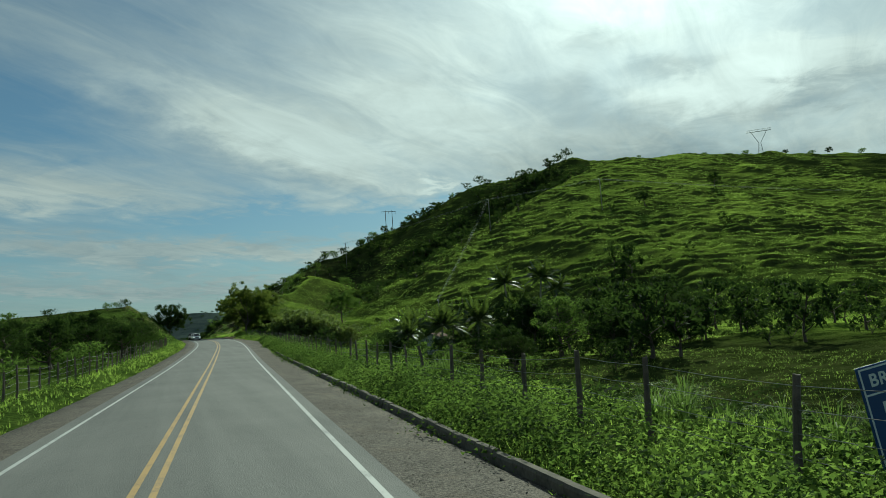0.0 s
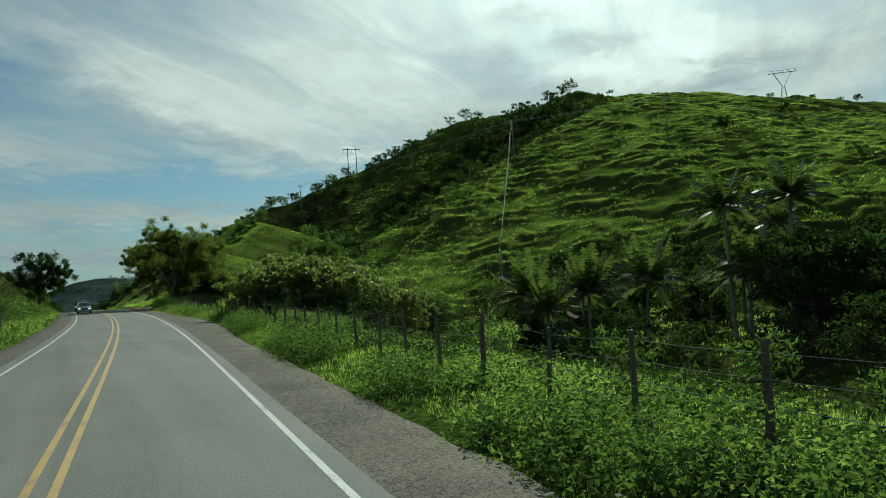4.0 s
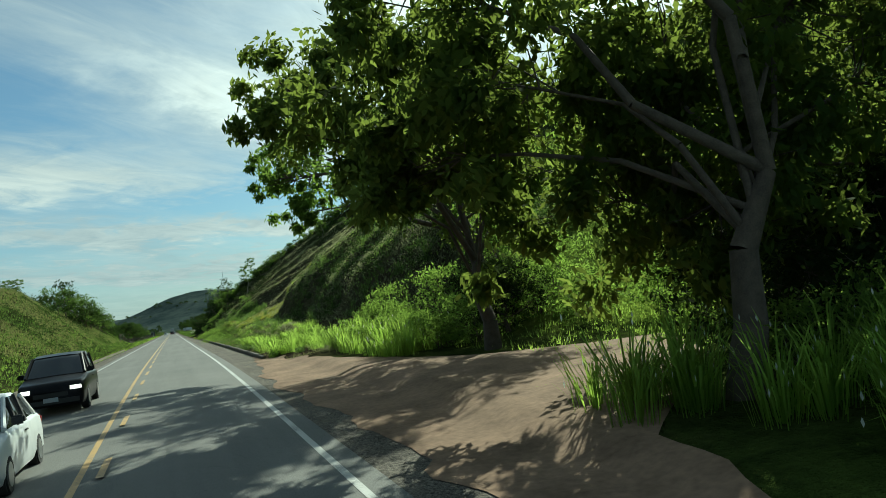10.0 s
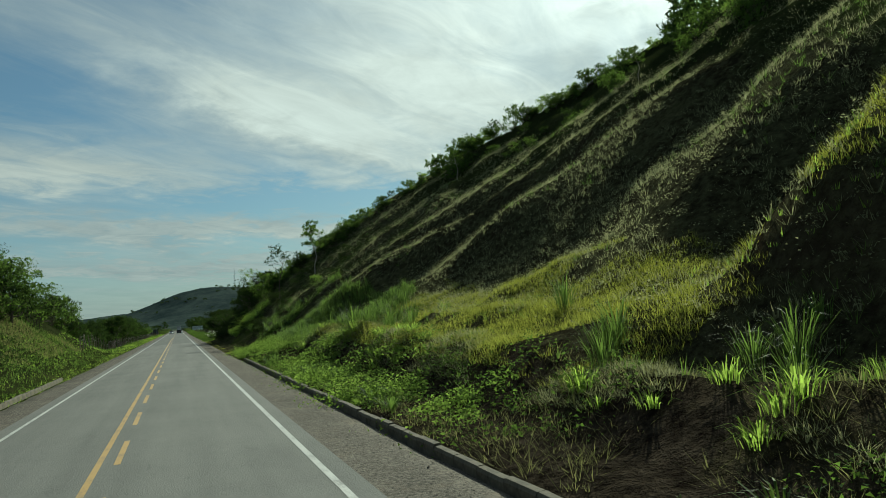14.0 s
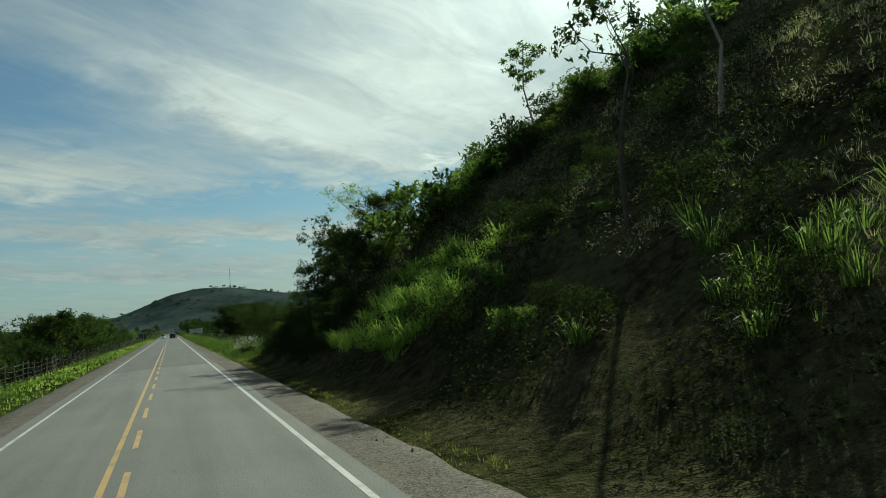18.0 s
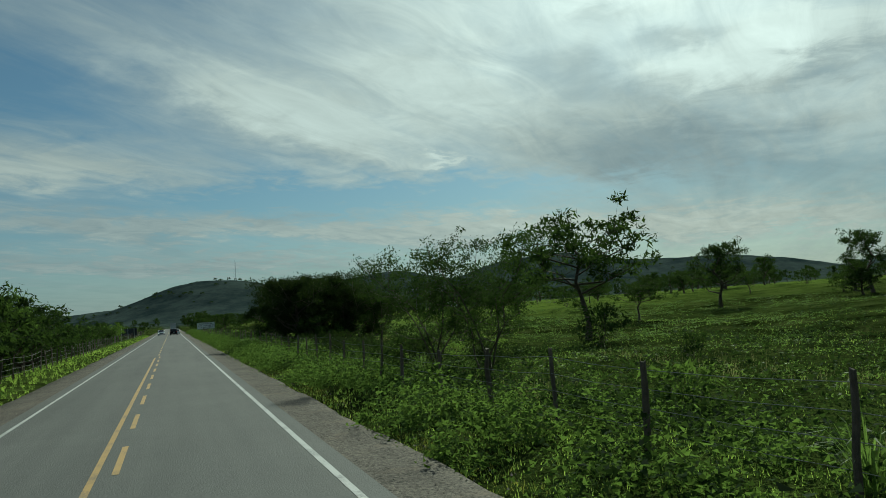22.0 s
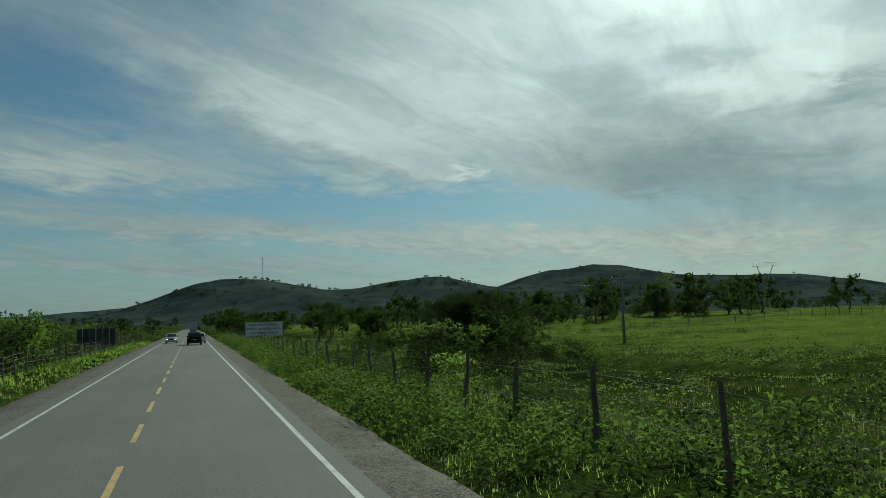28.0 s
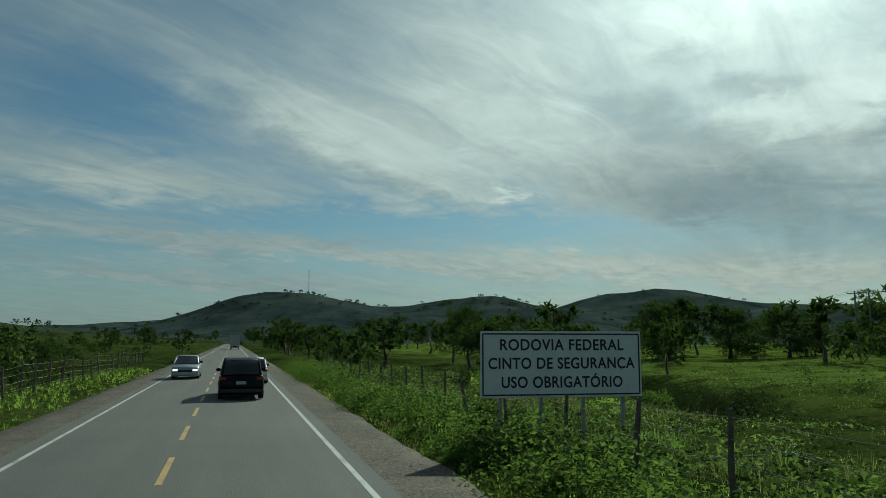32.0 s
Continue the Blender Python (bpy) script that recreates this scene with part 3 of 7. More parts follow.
def strip(name, offsets, y0, y1, lift, mat, step=1.0, wobble=None, parent=None):
    """A ribbon along the road between offsets from its centre line; offsets may be functions of y."""
    ys = np.arange(y0, y1 + step / 2, step)
    cols = []
    for k, o in enumerate(offsets):
        o = o(ys) if callable(o) else np.full(len(ys), float(o))
        up = lift[k] if isinstance(lift, (list, tuple)) else lift
        cols.append(np.stack([road_x(ys) + o, ys, road_z(ys) - 0.02 * np.abs(o) + up], -1))
    v = np.stack(cols, 1)
    n, m = len(offsets), len(ys)
    i = np.arange(n * m).reshape(m, n)
    f = np.stack([i[:-1, :-1], i[:-1, 1:], i[1:, 1:], i[1:, :-1]], -1).reshape(-1, 4)
    return shaped(name, v.reshape(-1, 3), f, mat, parent)


def ragged(edge, amount, seed):
    return lambda ys: edge + amount * (fractal(ys, ys * 0 + seed, 1.7, 3, seed) - 0.5) * 2


def verge_line(out):
    wavy = ragged(out, 0.17, 4)
    return lambda ys: shoulder_edge(ys) + wavy(ys)


RIGHT_EDGE, LEFT_EDGE = 3.48, -3.12
road = tagged(strip("road", [-3.62, -1.8, 0, 1.8, 3.9], -300, 1150, 0.0, ASPHALT, 2.0), "grey worn asphalt two-lane country highway", "road", kind="structure")
tagged(strip("shoulder", [3.9, 4.8, verge_line(0.0), verge_line(0.15)], -300, 1150, [-0.004, -0.01, -0.02, -0.2], SHOULDER, 0.5), "dark coarse asphalt shoulder beside the highway", "shoulder", kind="structure")
tagged(strip("shoulder", [ragged(-5.25, 0.15, 8), ragged(-5.1, 0.15, 8), -4.4, -3.62], -300, 1150, [-0.2, -0.02, -0.01, -0.004], SHOULDER, 0.5), "dark coarse asphalt shoulder beside the highway", "shoulder", kind="structure")
tagged(strip("edge_line", [RIGHT_EDGE - 0.06, RIGHT_EDGE + 0.06], -300, 1150, 0.005, WHITE_PAINT, 2.0), "worn white painted edge line on the asphalt", "road marking", kind="structure")
tagged(strip("edge_line", [LEFT_EDGE - 0.06, LEFT_EDGE + 0.06], -300, 1150, 0.005, WHITE_PAINT, 2.0), "worn white painted edge line on the asphalt", "road marking", kind="structure")
tagged(strip("centre_line", [-0.28, -0.16], -300, 457, 0.006, YELLOW_PAINT, 2.0), "worn yellow solid centre line on the asphalt", "road marking", kind="structure")
tagged(strip("centre_line", [0.06, 0.18], -300, 178, 0.006, YELLOW_PAINT, 2.0), "worn yellow solid centre line on the asphalt", "road marking", kind="structure")


def dashes():
    """Broken centre line, each dash a thin painted piece."""
    top = tagged(new("dashed_line"), "worn yellow dashed centre line on the asphalt", "road marking", kind="structure")
    me = None
    for k in range(155):
        y = 180.2 + 6.13 * k
        o = 0.12 if y < 457 else 0.0
        if me is None:
            ob = shaped("dash", [(-0.06, -1.6, 0), (0.06, -1.6, 0), (0.06, 1.6, 0), (-0.06, 1.6, 0)], [(0, 1, 2, 3)], YELLOW_PAINT, top)
            me = ob.data
        else:
            ob = linked("dash", me, top)
        ob.location = (float(road_x(y)) + o, y, float(road_z(y)) - 0.02 * abs(o) + 0.007)
    return top


dashes()


# ---- plants ----
def tubes(segs, sides=5):
    """Points and faces of tapered round pieces (a, b, radius at a, radius at b)."""
    a = np.array([s[0] for s in segs], float)
    b = np.array([s[1] for s in segs], float)
    ra, rb = np.array([s[2] for s in segs]), np.array([s[3] for s in segs])
    d = b - a
    d /= np.linalg.norm(d, axis=1)[:, None] + 1e-9
    ref = np.where(np.abs(d[:, 2:3]) > 0.9, np.array([[1.0, 0, 0]]), np.array([[0, 0, 1.0]]))
    p = np.cross(d, ref)
    p /= np.linalg.norm(p, axis=1)[:, None]
    q = np.cross(d, p)
    ang = np.arange(sides) * 2 * math.pi / sides
    ring = p[:, None, :] * np.cos(ang)[None, :, None] + q[:, None, :] * np.sin(ang)[None, :, None]
    v = np.concatenate([a[:, None] + ring * ra[:, None, None], b[:, None] + ring * rb[:, None, None]], 1).reshape(-1, 3)
    i = np.arange(sides)
    f = np.stack([i, (i + 1) % sides, (i + 1) % sides + sides, i + sides], -1)
    f = (f[None] + (np.arange(len(segs)) * 2 * sides)[:, None, None]).reshape(-1, 4)
    return v, f


def leaves(rng, centres, radius, count, size, droop=0.3, flat=0.75, shell=0.55, slim=0.42, whole=False):
    """Leaf quads in clumps round the centres."""
    k = rng.integers(0, len(centres), count)
    d = rng.normal(size=(count, 3))
    d /= np.linalg.norm(d, axis=1)[:, None]
    r = radius[k] * (shell + (1 - shell) * rng.random(count)) * (0.75 + 0.5 * rng.random(count))
    c = centres[k] + d * r[:, None] * np.array([1, 1, flat])
    a = rng.normal(size=(count, 3)) + d * 0.7
    a[:, 2] -= droop
    a /= np.linalg.norm(a, axis=1)[:, None]
    b = np.cross(a, rng.normal(size=(count, 3)) * 0.55 + d)
    b /= np.linalg.norm(b, axis=1)[:, None] + 1e-9
    s = size * (0.6 + 0.8 * rng.random(count))[:, None]
    if whole:
        v = np.stack([c - a * s * 0.5, c + b * s * slim * 0.5, c + a * s * 0.55, c - b * s * slim * 0.5], 1).reshape(-1, 3)
        return v, np.arange(count * 4).reshape(-1, 4)
    v = np.stack([c - a * s * 0.5 + b * s * slim * 0.32, c + a * s * 0.62, c - a * s * 0.15 - b * s * slim * 0.62], 1).reshape(-1, 3)
    return v, np.arange(count * 3).reshape(-1, 3)


def grow(seed, height, spread, clear, limbs, twigs, count, leaf, droop=0.3, flat=0.75, clump=0.9, stems=1, girth=0.16, top=0.0, shell=0.45, sides=5, whole=False, slim=0.42):
    """A woody plant: tapered stems, limbs and twigs that end in clumps of leaves."""
    rng = np.random.default_rng(seed)
    segs, ends, rad = [], [], []
    for st in range(stems):
        lean = rng.normal(size=2) * (0.05 if stems == 1 else 0.28) * height
        base = np.array([*(rng.normal(size=2) * 0.12 * (stems > 1)), -0.3])
        pts = [base]
        n = 5
        for i in range(1, n + 1):
            k = i / n
            pts.append(np.array([lean[0] * k ** 1.3 + rng.normal() * 0.035 * height, lean[1] * k ** 1.3 + rng.normal() * 0.035 * height, height * (0.80 + 0.12 * rng.random()) * k]))
        rr = girth * np.linspace(1, 0.22, n + 1) / math.sqrt(stems)
        for i in range(n):
            segs.append((pts[i], pts[i + 1], rr[i] * (1.45 if i == 0 else 1), rr[i + 1]))
        ends.append(pts[-1])
        rad.append(clump)
        for j in range(limbs):
            h = clear + (1 - clear) * (j + rng.random()) / limbs * 0.92
            f = h * n * 0.999
            i0 = min(n - 1, int(f))
            start = pts[i0] + (pts[i0 + 1] - pts[i0]) * (f - i0)
            az = j * 2.4 + st * 1.1 + rng.random() * 0.8
            env = math.sqrt(max(0.12, 1 - ((h - clear) / (1.02 - clear) * (1 - top)) ** 2))
            reach = spread * env * (0.75 + 0.25 * rng.random())
            tip = start + np.array([math.cos(az) * reach, math.sin(az) * reach, reach * (0.25 + 0.45 * rng.random()) * (1 - top * 0.5)])
            tip[2] = min(tip[2], height * 0.98)
            mid = (start + tip) / 2 + np.array([0, 0, -0.06 * reach]) + rng.normal(size=3) * 0.05 * reach
            r0 = rr[i0] * 0.55
            segs += [(start, mid, r0, r0 * 0.65), (mid, tip, r0 * 0.65, r0 * 0.22)]
            ends.append(tip)
            rad.append(clump * (0.7 + 0.5 * rng.random()))
            for _ in range(twigs):
                s0 = start + (tip - start) * (0.35 + 0.6 * rng.random())
                t0 = s0 + rng.normal(size=3) * np.array([1, 1, 0.6]) * reach * 0.30 + np.array([0, 0, 0.12 * reach])
                if sides > 3:
                    segs.append((s0, t0, r0 * 0.3, r0 * 0.08))
                ends.append(t0)
                rad.append(clump * (0.5 + 0.5 * rng.random()))
    trunk = tubes(segs, sides)
    crown = leaves(rng, np.array(ends), np.array(rad), count, leaf, droop, flat, shell, slim, whole)
    return trunk, crown


PLANTS = {}


def plant_kind(key, name, wood, leaf_mat, parts, **how):
    trunk, crown = grow(**how)
    top = new(name)
    shaped(parts[0], *trunk, wood, top, smooth=True)
    shaped(parts[1], *crown, leaf_mat, top)
    PLANTS[key] = top


plant_kind("mango", "tree", BARK, LEAF_DARK, ("trunk", "crown"), seed=1, height=7.0, spread=3.4, clear=0.16, limbs=15, twigs=4, count=4000, leaf=0.36, clump=0.95, girth=0.24)
plant_kind("broad", "tree", BARK, LEAF_MID, ("trunk", "crown"), seed=2, height=8.0, spread=3.8, clear=0.25, limbs=14, twigs=5, count=5000, leaf=0.30, clump=0.85, girth=0.22, droop=0.6)
plant_kind("broad2", "tree", BARK, LEAF_MID, ("trunk", "crown"), seed=3, height=7.0, spread=3.0, clear=0.3, limbs=12, twigs=4, count=3200, leaf=0.28, clump=0.75, girth=0.18, droop=0.5)
plant_kind("dark", "tree", BARK, LEAF_DARK, ("trunk", "crown"), seed=4, height=8.0, spread=3.0, clear=0.2, limbs=16, twigs=4, count=5500, leaf=0.25, clump=0.8, girth=0.2, droop=0.4)
plant_kind("umbrella", "tree", BARK, LEAF_DARK, ("trunk", "crown"), seed=5, height=5.5, spread=3.6, clear=0.45, limbs=14, twigs=5, count=4500, leaf=0.25, clump=0.75, girth=0.16, top=0.7, flat=0.6)
plant_kind("airy", "tree", PALE_BARK, LEAF_LIGHT, ("trunk", "crown"), seed=6, height=6.5, spread=2.0, clear=0.3, limbs=9, twigs=5, whole=True, count=2600, leaf=0.14, clump=0.5, girth=0.10, stems=3, droop=0.5)
plant_kind("slim", "tree", PALE_BARK, LEAF_MID, ("trunk", "crown"), seed=7, height=7.0, spread=1.5, clear=0.55, limbs=9, twigs=4, count=1300, leaf=0.24, clump=0.42, girth=0.09, top=0.3)
plant_kind("bush", "bush", BARK, LEAF_MID, ("stem", "foliage"), seed=8, height=2.2, spread=1.2, clear=0.05, limbs=5, twigs=2, count=560, leaf=0.26, clump=0.42, stems=4, girth=0.05, sides=3)
plant_kind("bush_dark", "bush", BARK, LEAF_DARK, ("stem", "foliage"), seed=9, height=2.6, spread=1.4, clear=0.05, limbs=5, twigs=2, count=560, leaf=0.29, clump=0.5, stems=4, girth=0.06, sides=3)
plant_kind("bush_light", "bush", BARK, LEAF_LIGHT, ("stem", "foliage"), seed=10, height=1.9, spread=1.0, clear=0.05, limbs=5, twigs=3, count=520, leaf=0.22, clump=0.4, stems=4, girth=0.04, sides=3)
plant_kind("shrub", "shrub", BARK, LEAF_SHRUB, ("stem", "foliage"), seed=41, height=5.6, spread=2.9, clear=0.03, limbs=10, twigs=6, whole=True, count=8200, leaf=0.29, clump=0.36, stems=5, girth=0.14, droop=0.2, shell=0.35, slim=0.55)
plant_kind("scrub", "bush", BARK, LEAF_MID, ("stem", "foliage"), seed=12, height=3.2, spread=1.8, clear=0.03, limbs=6, twigs=3, count=700, leaf=0.42, clump=0.62, stems=3, girth=0.07)
plant_kind("tree_far", "tree", BARK, LEAF_DARK, ("trunk", "crown"), seed=13, height=6.5, spread=3.0, clear=0.22, limbs=11, twigs=3, count=1100, leaf=0.62, clump=0.9, girth=0.2)
plant_kind("tree_far2", "tree", BARK, LEAF_MID, ("trunk", "crown"), seed=14, height=7.5, spread=2.6, clear=0.3, limbs=11, twigs=3, count=1000, leaf=0.58, clump=0.85, girth=0.2)
plant_kind("wood_far", "tree", BARK, LEAF_DARK, ("trunk", "crown"), seed=21, height=6.5, spread=3.0, clear=0.15, limbs=8, twigs=1, count=300, leaf=0.95, clump=0.95, girth=0.2, sides=3)
plant_kind("wood_far2", "tree", BARK, LEAF_DARK, ("trunk", "crown"), seed=22, height=7.0, spread=2.9, clear=0.15, limbs=8, twigs=1, count=300, leaf=0.92, clump=0.9, girth=0.2, sides=3)
plant_kind("scrub_far", "bush", BARK, LEAF_DARK, ("stem", "foliage"), seed=23, height=3.2, spread=1.8, clear=0.03, limbs=4, twigs=1, count=330, leaf=0.55, clump=0.7, stems=2, girth=0.07, sides=3)
plant_kind("thick", "bush", BARK, LEAF_MID, ("stem", "foliage"), seed=24, height=2.8, spread=1.5, clear=0.03, limbs=5, twigs=1, count=950, leaf=0.21, clump=0.55, stems=3, girth=0.06, sides=3)
plant_kind("thick_dark", "bush", BARK, LEAF_DARK, ("stem", "foliage"), seed=25, height=3.0, spread=1.6, clear=0.03, limbs=5, twigs=1, count=900, leaf=0.23, clump=0.6, stems=3, girth=0.06, sides=3)
# Its backlit silhouette is painted by the near-black leaf colour.
plant_kind("dense", "tree", BARK, LEAF_SHADED, ("trunk", "crown"), whole=True, seed=17, height=6.5, spread=3.6, clear=0.10, limbs=18, twigs=6, count=17500, leaf=0.175, clump=0.86, girth=0.2, droop=0.5, shell=0.3)


def palm_kind(key, seed, height, fronds=17, reach=3.0):
    rng = np.random.default_rng(seed)
    top = new("palm_tree")
    segs, p = [], np.array([0.0, 0, -0.3])
    lean = rng.normal(size=2) * 0.06
    for i in range(8):
        q = p + np.array([lean[0] * (i + 1) * 0.25, lean[1] * (i + 1) * 0.25, (height + 0.3) / 8])
        segs.append((p, q, 0.17 - 0.008 * i, 0.16 - 0.008 * i))
        p = q
    shaped("trunk", *tubes(segs, 8), PALE_BARK, top, smooth=True)
    for j in range(fronds):
        az, lift = j * 2.4, 1.48 - 1.55 * (j / fronds) + rng.normal() * 0.12
        L = reach * (0.85 + 0.3 * rng.random())
        spine, vv = [], []
        n = 12
        for i in range(n + 1):
            k = i / n
            r = L * k * (0.28 + 0.72 * math.cos(max(lift, 0.0)))
            spine.append(p + np.array([math.cos(az) * r, math.sin(az) * r, L * (math.sin(lift) * k * 1.0 - 0.5 * k * k * math.cos(lift))]))
        sv, sf = tubes([(spine[i], spine[i + 1], 0.035 * (1 - i / (n + 1)), 0.035 * (1 - (i + 1) / (n + 1)) + 0.004) for i in range(n)], 4)
        side = np.array([-math.sin(az), math.cos(az), 0])
        for i in range(30):
            k = 0.12 + 0.87 * i / 30
            c = spine[int(k * n)] + (spine[min(n, int(k * n) + 1)] - spine[int(k * n)]) * (k * n - int(k * n))
            fwd = spine[min(n, int(k * n) + 1)] - spine[int(k * n)]
            fwd = fwd / np.linalg.norm(fwd)
            ll = 0.85 * math.sin(math.pi * (0.25 + 0.68 * k)) * (0.8 + 0.4 * rng.random())
            for sgn in (-1, 1):
                d = side * sgn * 0.62 + fwd * 0.55 + np.array([0, 0, -0.35 - 0.55 * rng.random() * k])
                d = d / np.linalg.norm(d)
                vv += [c - fwd * 0.05, c + fwd * 0.05, c + d * ll * 0.6 + fwd * 0.075, c + d * ll]
        vv = np.array(vv)
        v = np.concatenate([sv, vv])
        f = np.concatenate([sf, np.arange(len(vv)).reshape(-1, 4) + len(sv)])
        shaped("frond", v, f, PALM_LEAF, top)
    PLANTS[key] = top


plant_kind("wood_dot", "tree", BARK, LEAF_DARK, ("trunk", "crown"), seed=27, height=4.5, spread=4.2, clear=0.0, limbs=7, twigs=0, count=110, leaf=2.0, clump=1.6, girth=0.3, sides=3)
plant_kind("young", "tree", BARK, LEAF_DARK, ("trunk", "crown"), whole=True, seed=28, height=6.2, spread=1.7, clear=0.28, limbs=10, twigs=6, count=9800, leaf=0.102, clump=0.42, girth=0.085, stems=4, droop=0.5)
plant_kind("bush_fine", "bush", BARK, LEAF_LIGHT, ("stem", "foliage"), whole=True, seed=29, height=1.9, spread=1.1, clear=0.03, limbs=6, twigs=3, count=1400, leaf=0.13, clump=0.42, stems=4, girth=0.04, sides=3)
# Leaf colour holds the darkness of the shaded bank.
plant_kind("bush_shade", "bush", BARK, LEAF_SHADED, ("stem", "foliage"), whole=True, seed=30, height=2.4, spread=1.4, clear=0.03, limbs=6, twigs=3, count=1200, leaf=0.17, clump=0.5, stems=4, girth=0.05, sides=3)
palm_kind("palm", 31, 4.4, 26, 3.7)
palm_kind("palm_tall", 32, 9.0, 19, 2.9)
TREE_LABEL = {
    "mango": ("dense dark green round-crowned tree in the pasture", "tree"), "broad": ("large green broadleaf tree with drooping branches beside the highway", "tree"),
    "broad2": ("green broadleaf tree with an uneven crown on grass", "tree"), "dark": ("tall dark green leafy tree beside the fence", "tree"),
    "umbrella": ("dark flat-topped spreading tree on green pasture", "tree"), "airy": ("slender pale-stemmed tree with sparse light leaves", "tree"),
    "slim": ("thin tall tree with a small tufted crown", "tree"), "bush": ("green leafy wild bush in rough grass", "bush"), "bush_dark": ("dark green dense bush in rough grass", "bush"),
    "bush_light": ("light green leafy bush among weeds", "bush"), "shrub": ("tall sprawling shrub with bright backlit leaves by the fence", "shrub"),
    "scrub": ("green scrub bush growing on the hillside", "bush"), "tree_far": ("distant dark green round tree", "tree"), "tree_far2": ("distant green broadleaf tree", "tree"),
    "wood_far": ("distant tree", "tree"), "bush_fine": ("leafy weed bush with bright backlit leaves", "bush"), "bush_shade": ("leafy bush coloured dark for the shaded bank", "bush"), "wood_dot": ("distant tree", "tree"), "young": ("slender many-stemmed young tree with fine leaves at the fence", "tree"), "wood_far2": ("distant tree", "tree"), "scrub_far": ("distant bush", "bush"), "thick": ("thicket bush", "bush"), "thick_dark": ("thicket bush", "bush"), "dense": ("dense dark spreading tree overhanging the fence", "tree"), "palm": ("young coconut palm with glossy arching fronds in the valley", "palm tree"), "palm_tall": ("tall coconut palm with shining fronds", "palm tree")}
GROUPS = {"palm": "palms in the valley", "palm_tall": "palms in the valley", "shrub": "shrubs by the valley fence", "young": "young trees at the fence", "bush_fine": "weed bushes at the foot of the bank", "bush_shade": "bushes on the shaded bank", "slim": "thin trees on the crest", "umbrella": "flat-topped pasture trees"}
for key, ob in PLANTS.items():
    tagged(ob, *TREE_LABEL[key], group=GROUPS.get(key, ""))


def put(key, x, y, size=1.0, turn=None, sink=0.1, wide=1.0, label=""):
    """Stand a plant of that kind on the ground at x, y."""
    turn = (x * 37.7 + y * 17.3) % 360 if turn is None else turn
    z = float(land(x, y)) - sink
    m = pose(x, y, z, 0, 0, turn) @ Matrix.Diagonal((size * wide, size * wide, size, 1))
    ob = copy_thing(PLANTS[key], m)
    if label:
        ob["label"] = label
    return ob


def many(name, label, category, wood, places):
    """Woods and scrub too many to tell apart, as one mesh: places of (kind, x, y, size)."""
    vs, fs, mats, slots, base = [], [], [], [], 0
    for key, x, y, size in places:
        z = float(land(x, y)) - 0.1
        m = np.array(pose(x, y, z, 0, 0, (x * 37.7 + y * 17.3) % 360) @ Matrix.Diagonal((size, size, size * (0.85 + 0.3 * ((x * 7.1 + y) % 1)), 1)))
        for ob in PLANTS[key].children:
            me = ob.data
            co = np.empty(len(me.vertices) * 3, np.float32)
            me.vertices.foreach_get("co", co)
            lo = np.empty(len(me.loops), np.int32)
            me.loops.foreach_get("vertex_index", lo)
            if me.materials[0] not in slots:
                slots.append(me.materials[0])
            vs.append(co.reshape(-1, 3) @ m[:3, :3].T + m[:3, 3])
            k = len(lo) // len(me.polygons)
            f = lo.reshape(-1, k)
            if k == 4:
                f = np.concatenate([f[:, :3], f[:, [0, 2, 3]]])
            fs.append(f + base)
            mats.append(np.full(len(f), slots.index(me.materials[0]), np.int32))
            base += len(me.vertices)
    ob = shaped(name, np.concatenate(vs), np.concatenate(fs), slots[0])
    for mat in slots[1:]:
        ob.data.materials.append(mat)
    ob.data.polygons.foreach_set("material_index", np.concatenate(mats))
    return tagged(ob, label, category, kind="stuff")


def put_u(key, u, y, *rest, **more):
    return put(key, float(road_x(y)) + u, y, *rest, **more)


# ---- trees and bushes, from the start of the road onward ----
rng = np.random.default_rng(7)
# right of the road: the valley before the hill
put("mango", 44, 108, 1.35)
put("mango", 50, 112, 1.1)
put("broad2", 42, 92, 1.25, label="light green leafy tree with an open crown in the valley")
put("broad2", 56, 96, 1.2)
for x, y, s in ((46.3, 117, 1.25), (51, 115, 1.3), (58, 122, 1.1)):
    put("palm_tall", x, y, s)
for x, y, s in ((31.2, 125, 1.15), (36.2, 123.5, 1.2), (43.3, 124.4, 1.3), (47, 116, 1.3), (41, 131, 1.1), (28, 118, 0.9), (52, 121, 1.2)):
    put("palm", x, y, s)
put("dark", 32, 147, 0.6, wide=1.5)
for x, y, s in ((13.0, 133.6, 1.05), (10.4, 134.3, 0.80), (15.8, 130.5, 1.05), (18.3, 128.6, 0.95), (12.6, 131.2, 0.95), (9.3, 133.0, 0.58), (20.5, 127.5, 0.8)):
    put("shrub", x, y, s)
for x, y, s in ((23.5, 117.5, 1.1), (26.0, 120.8, 1.1), (21.5, 114.5, 0.9), (28.6, 122.8, 1.35)):
    put("bush_dark", x, y, s)
for x, y, k, s in ((29.6, 127.6, "mango", 0.42), (37, 127.5, "mango", 0.5), (41.5, 128.5, "mango", 0.5), (33, 115, "mango", 0.34), (25.5, 113, "mango", 0.34), (38, 113, "mango", 0.42), (35, 96, "mango", 0.8), (48, 100, "dark", 0.95), (60, 110, "mango", 1.1), (53, 128, "mango", 1.0), (40, 140, "dark", 0.8), (47, 136, "mango", 0.9), (30, 82, "dense", 0.7), (45, 84, "mango", 0.9), (62, 90, "dark", 1.0)):
    put(k, x, y, s)
put("mango", 33.5, 151.0, 0.72, wide=1.15, label="dense black-green tree with a round crown in the valley")
put("bush_dark", 15, 120, 1.2)
put("mango", 29.2, 121.0, 0.42)
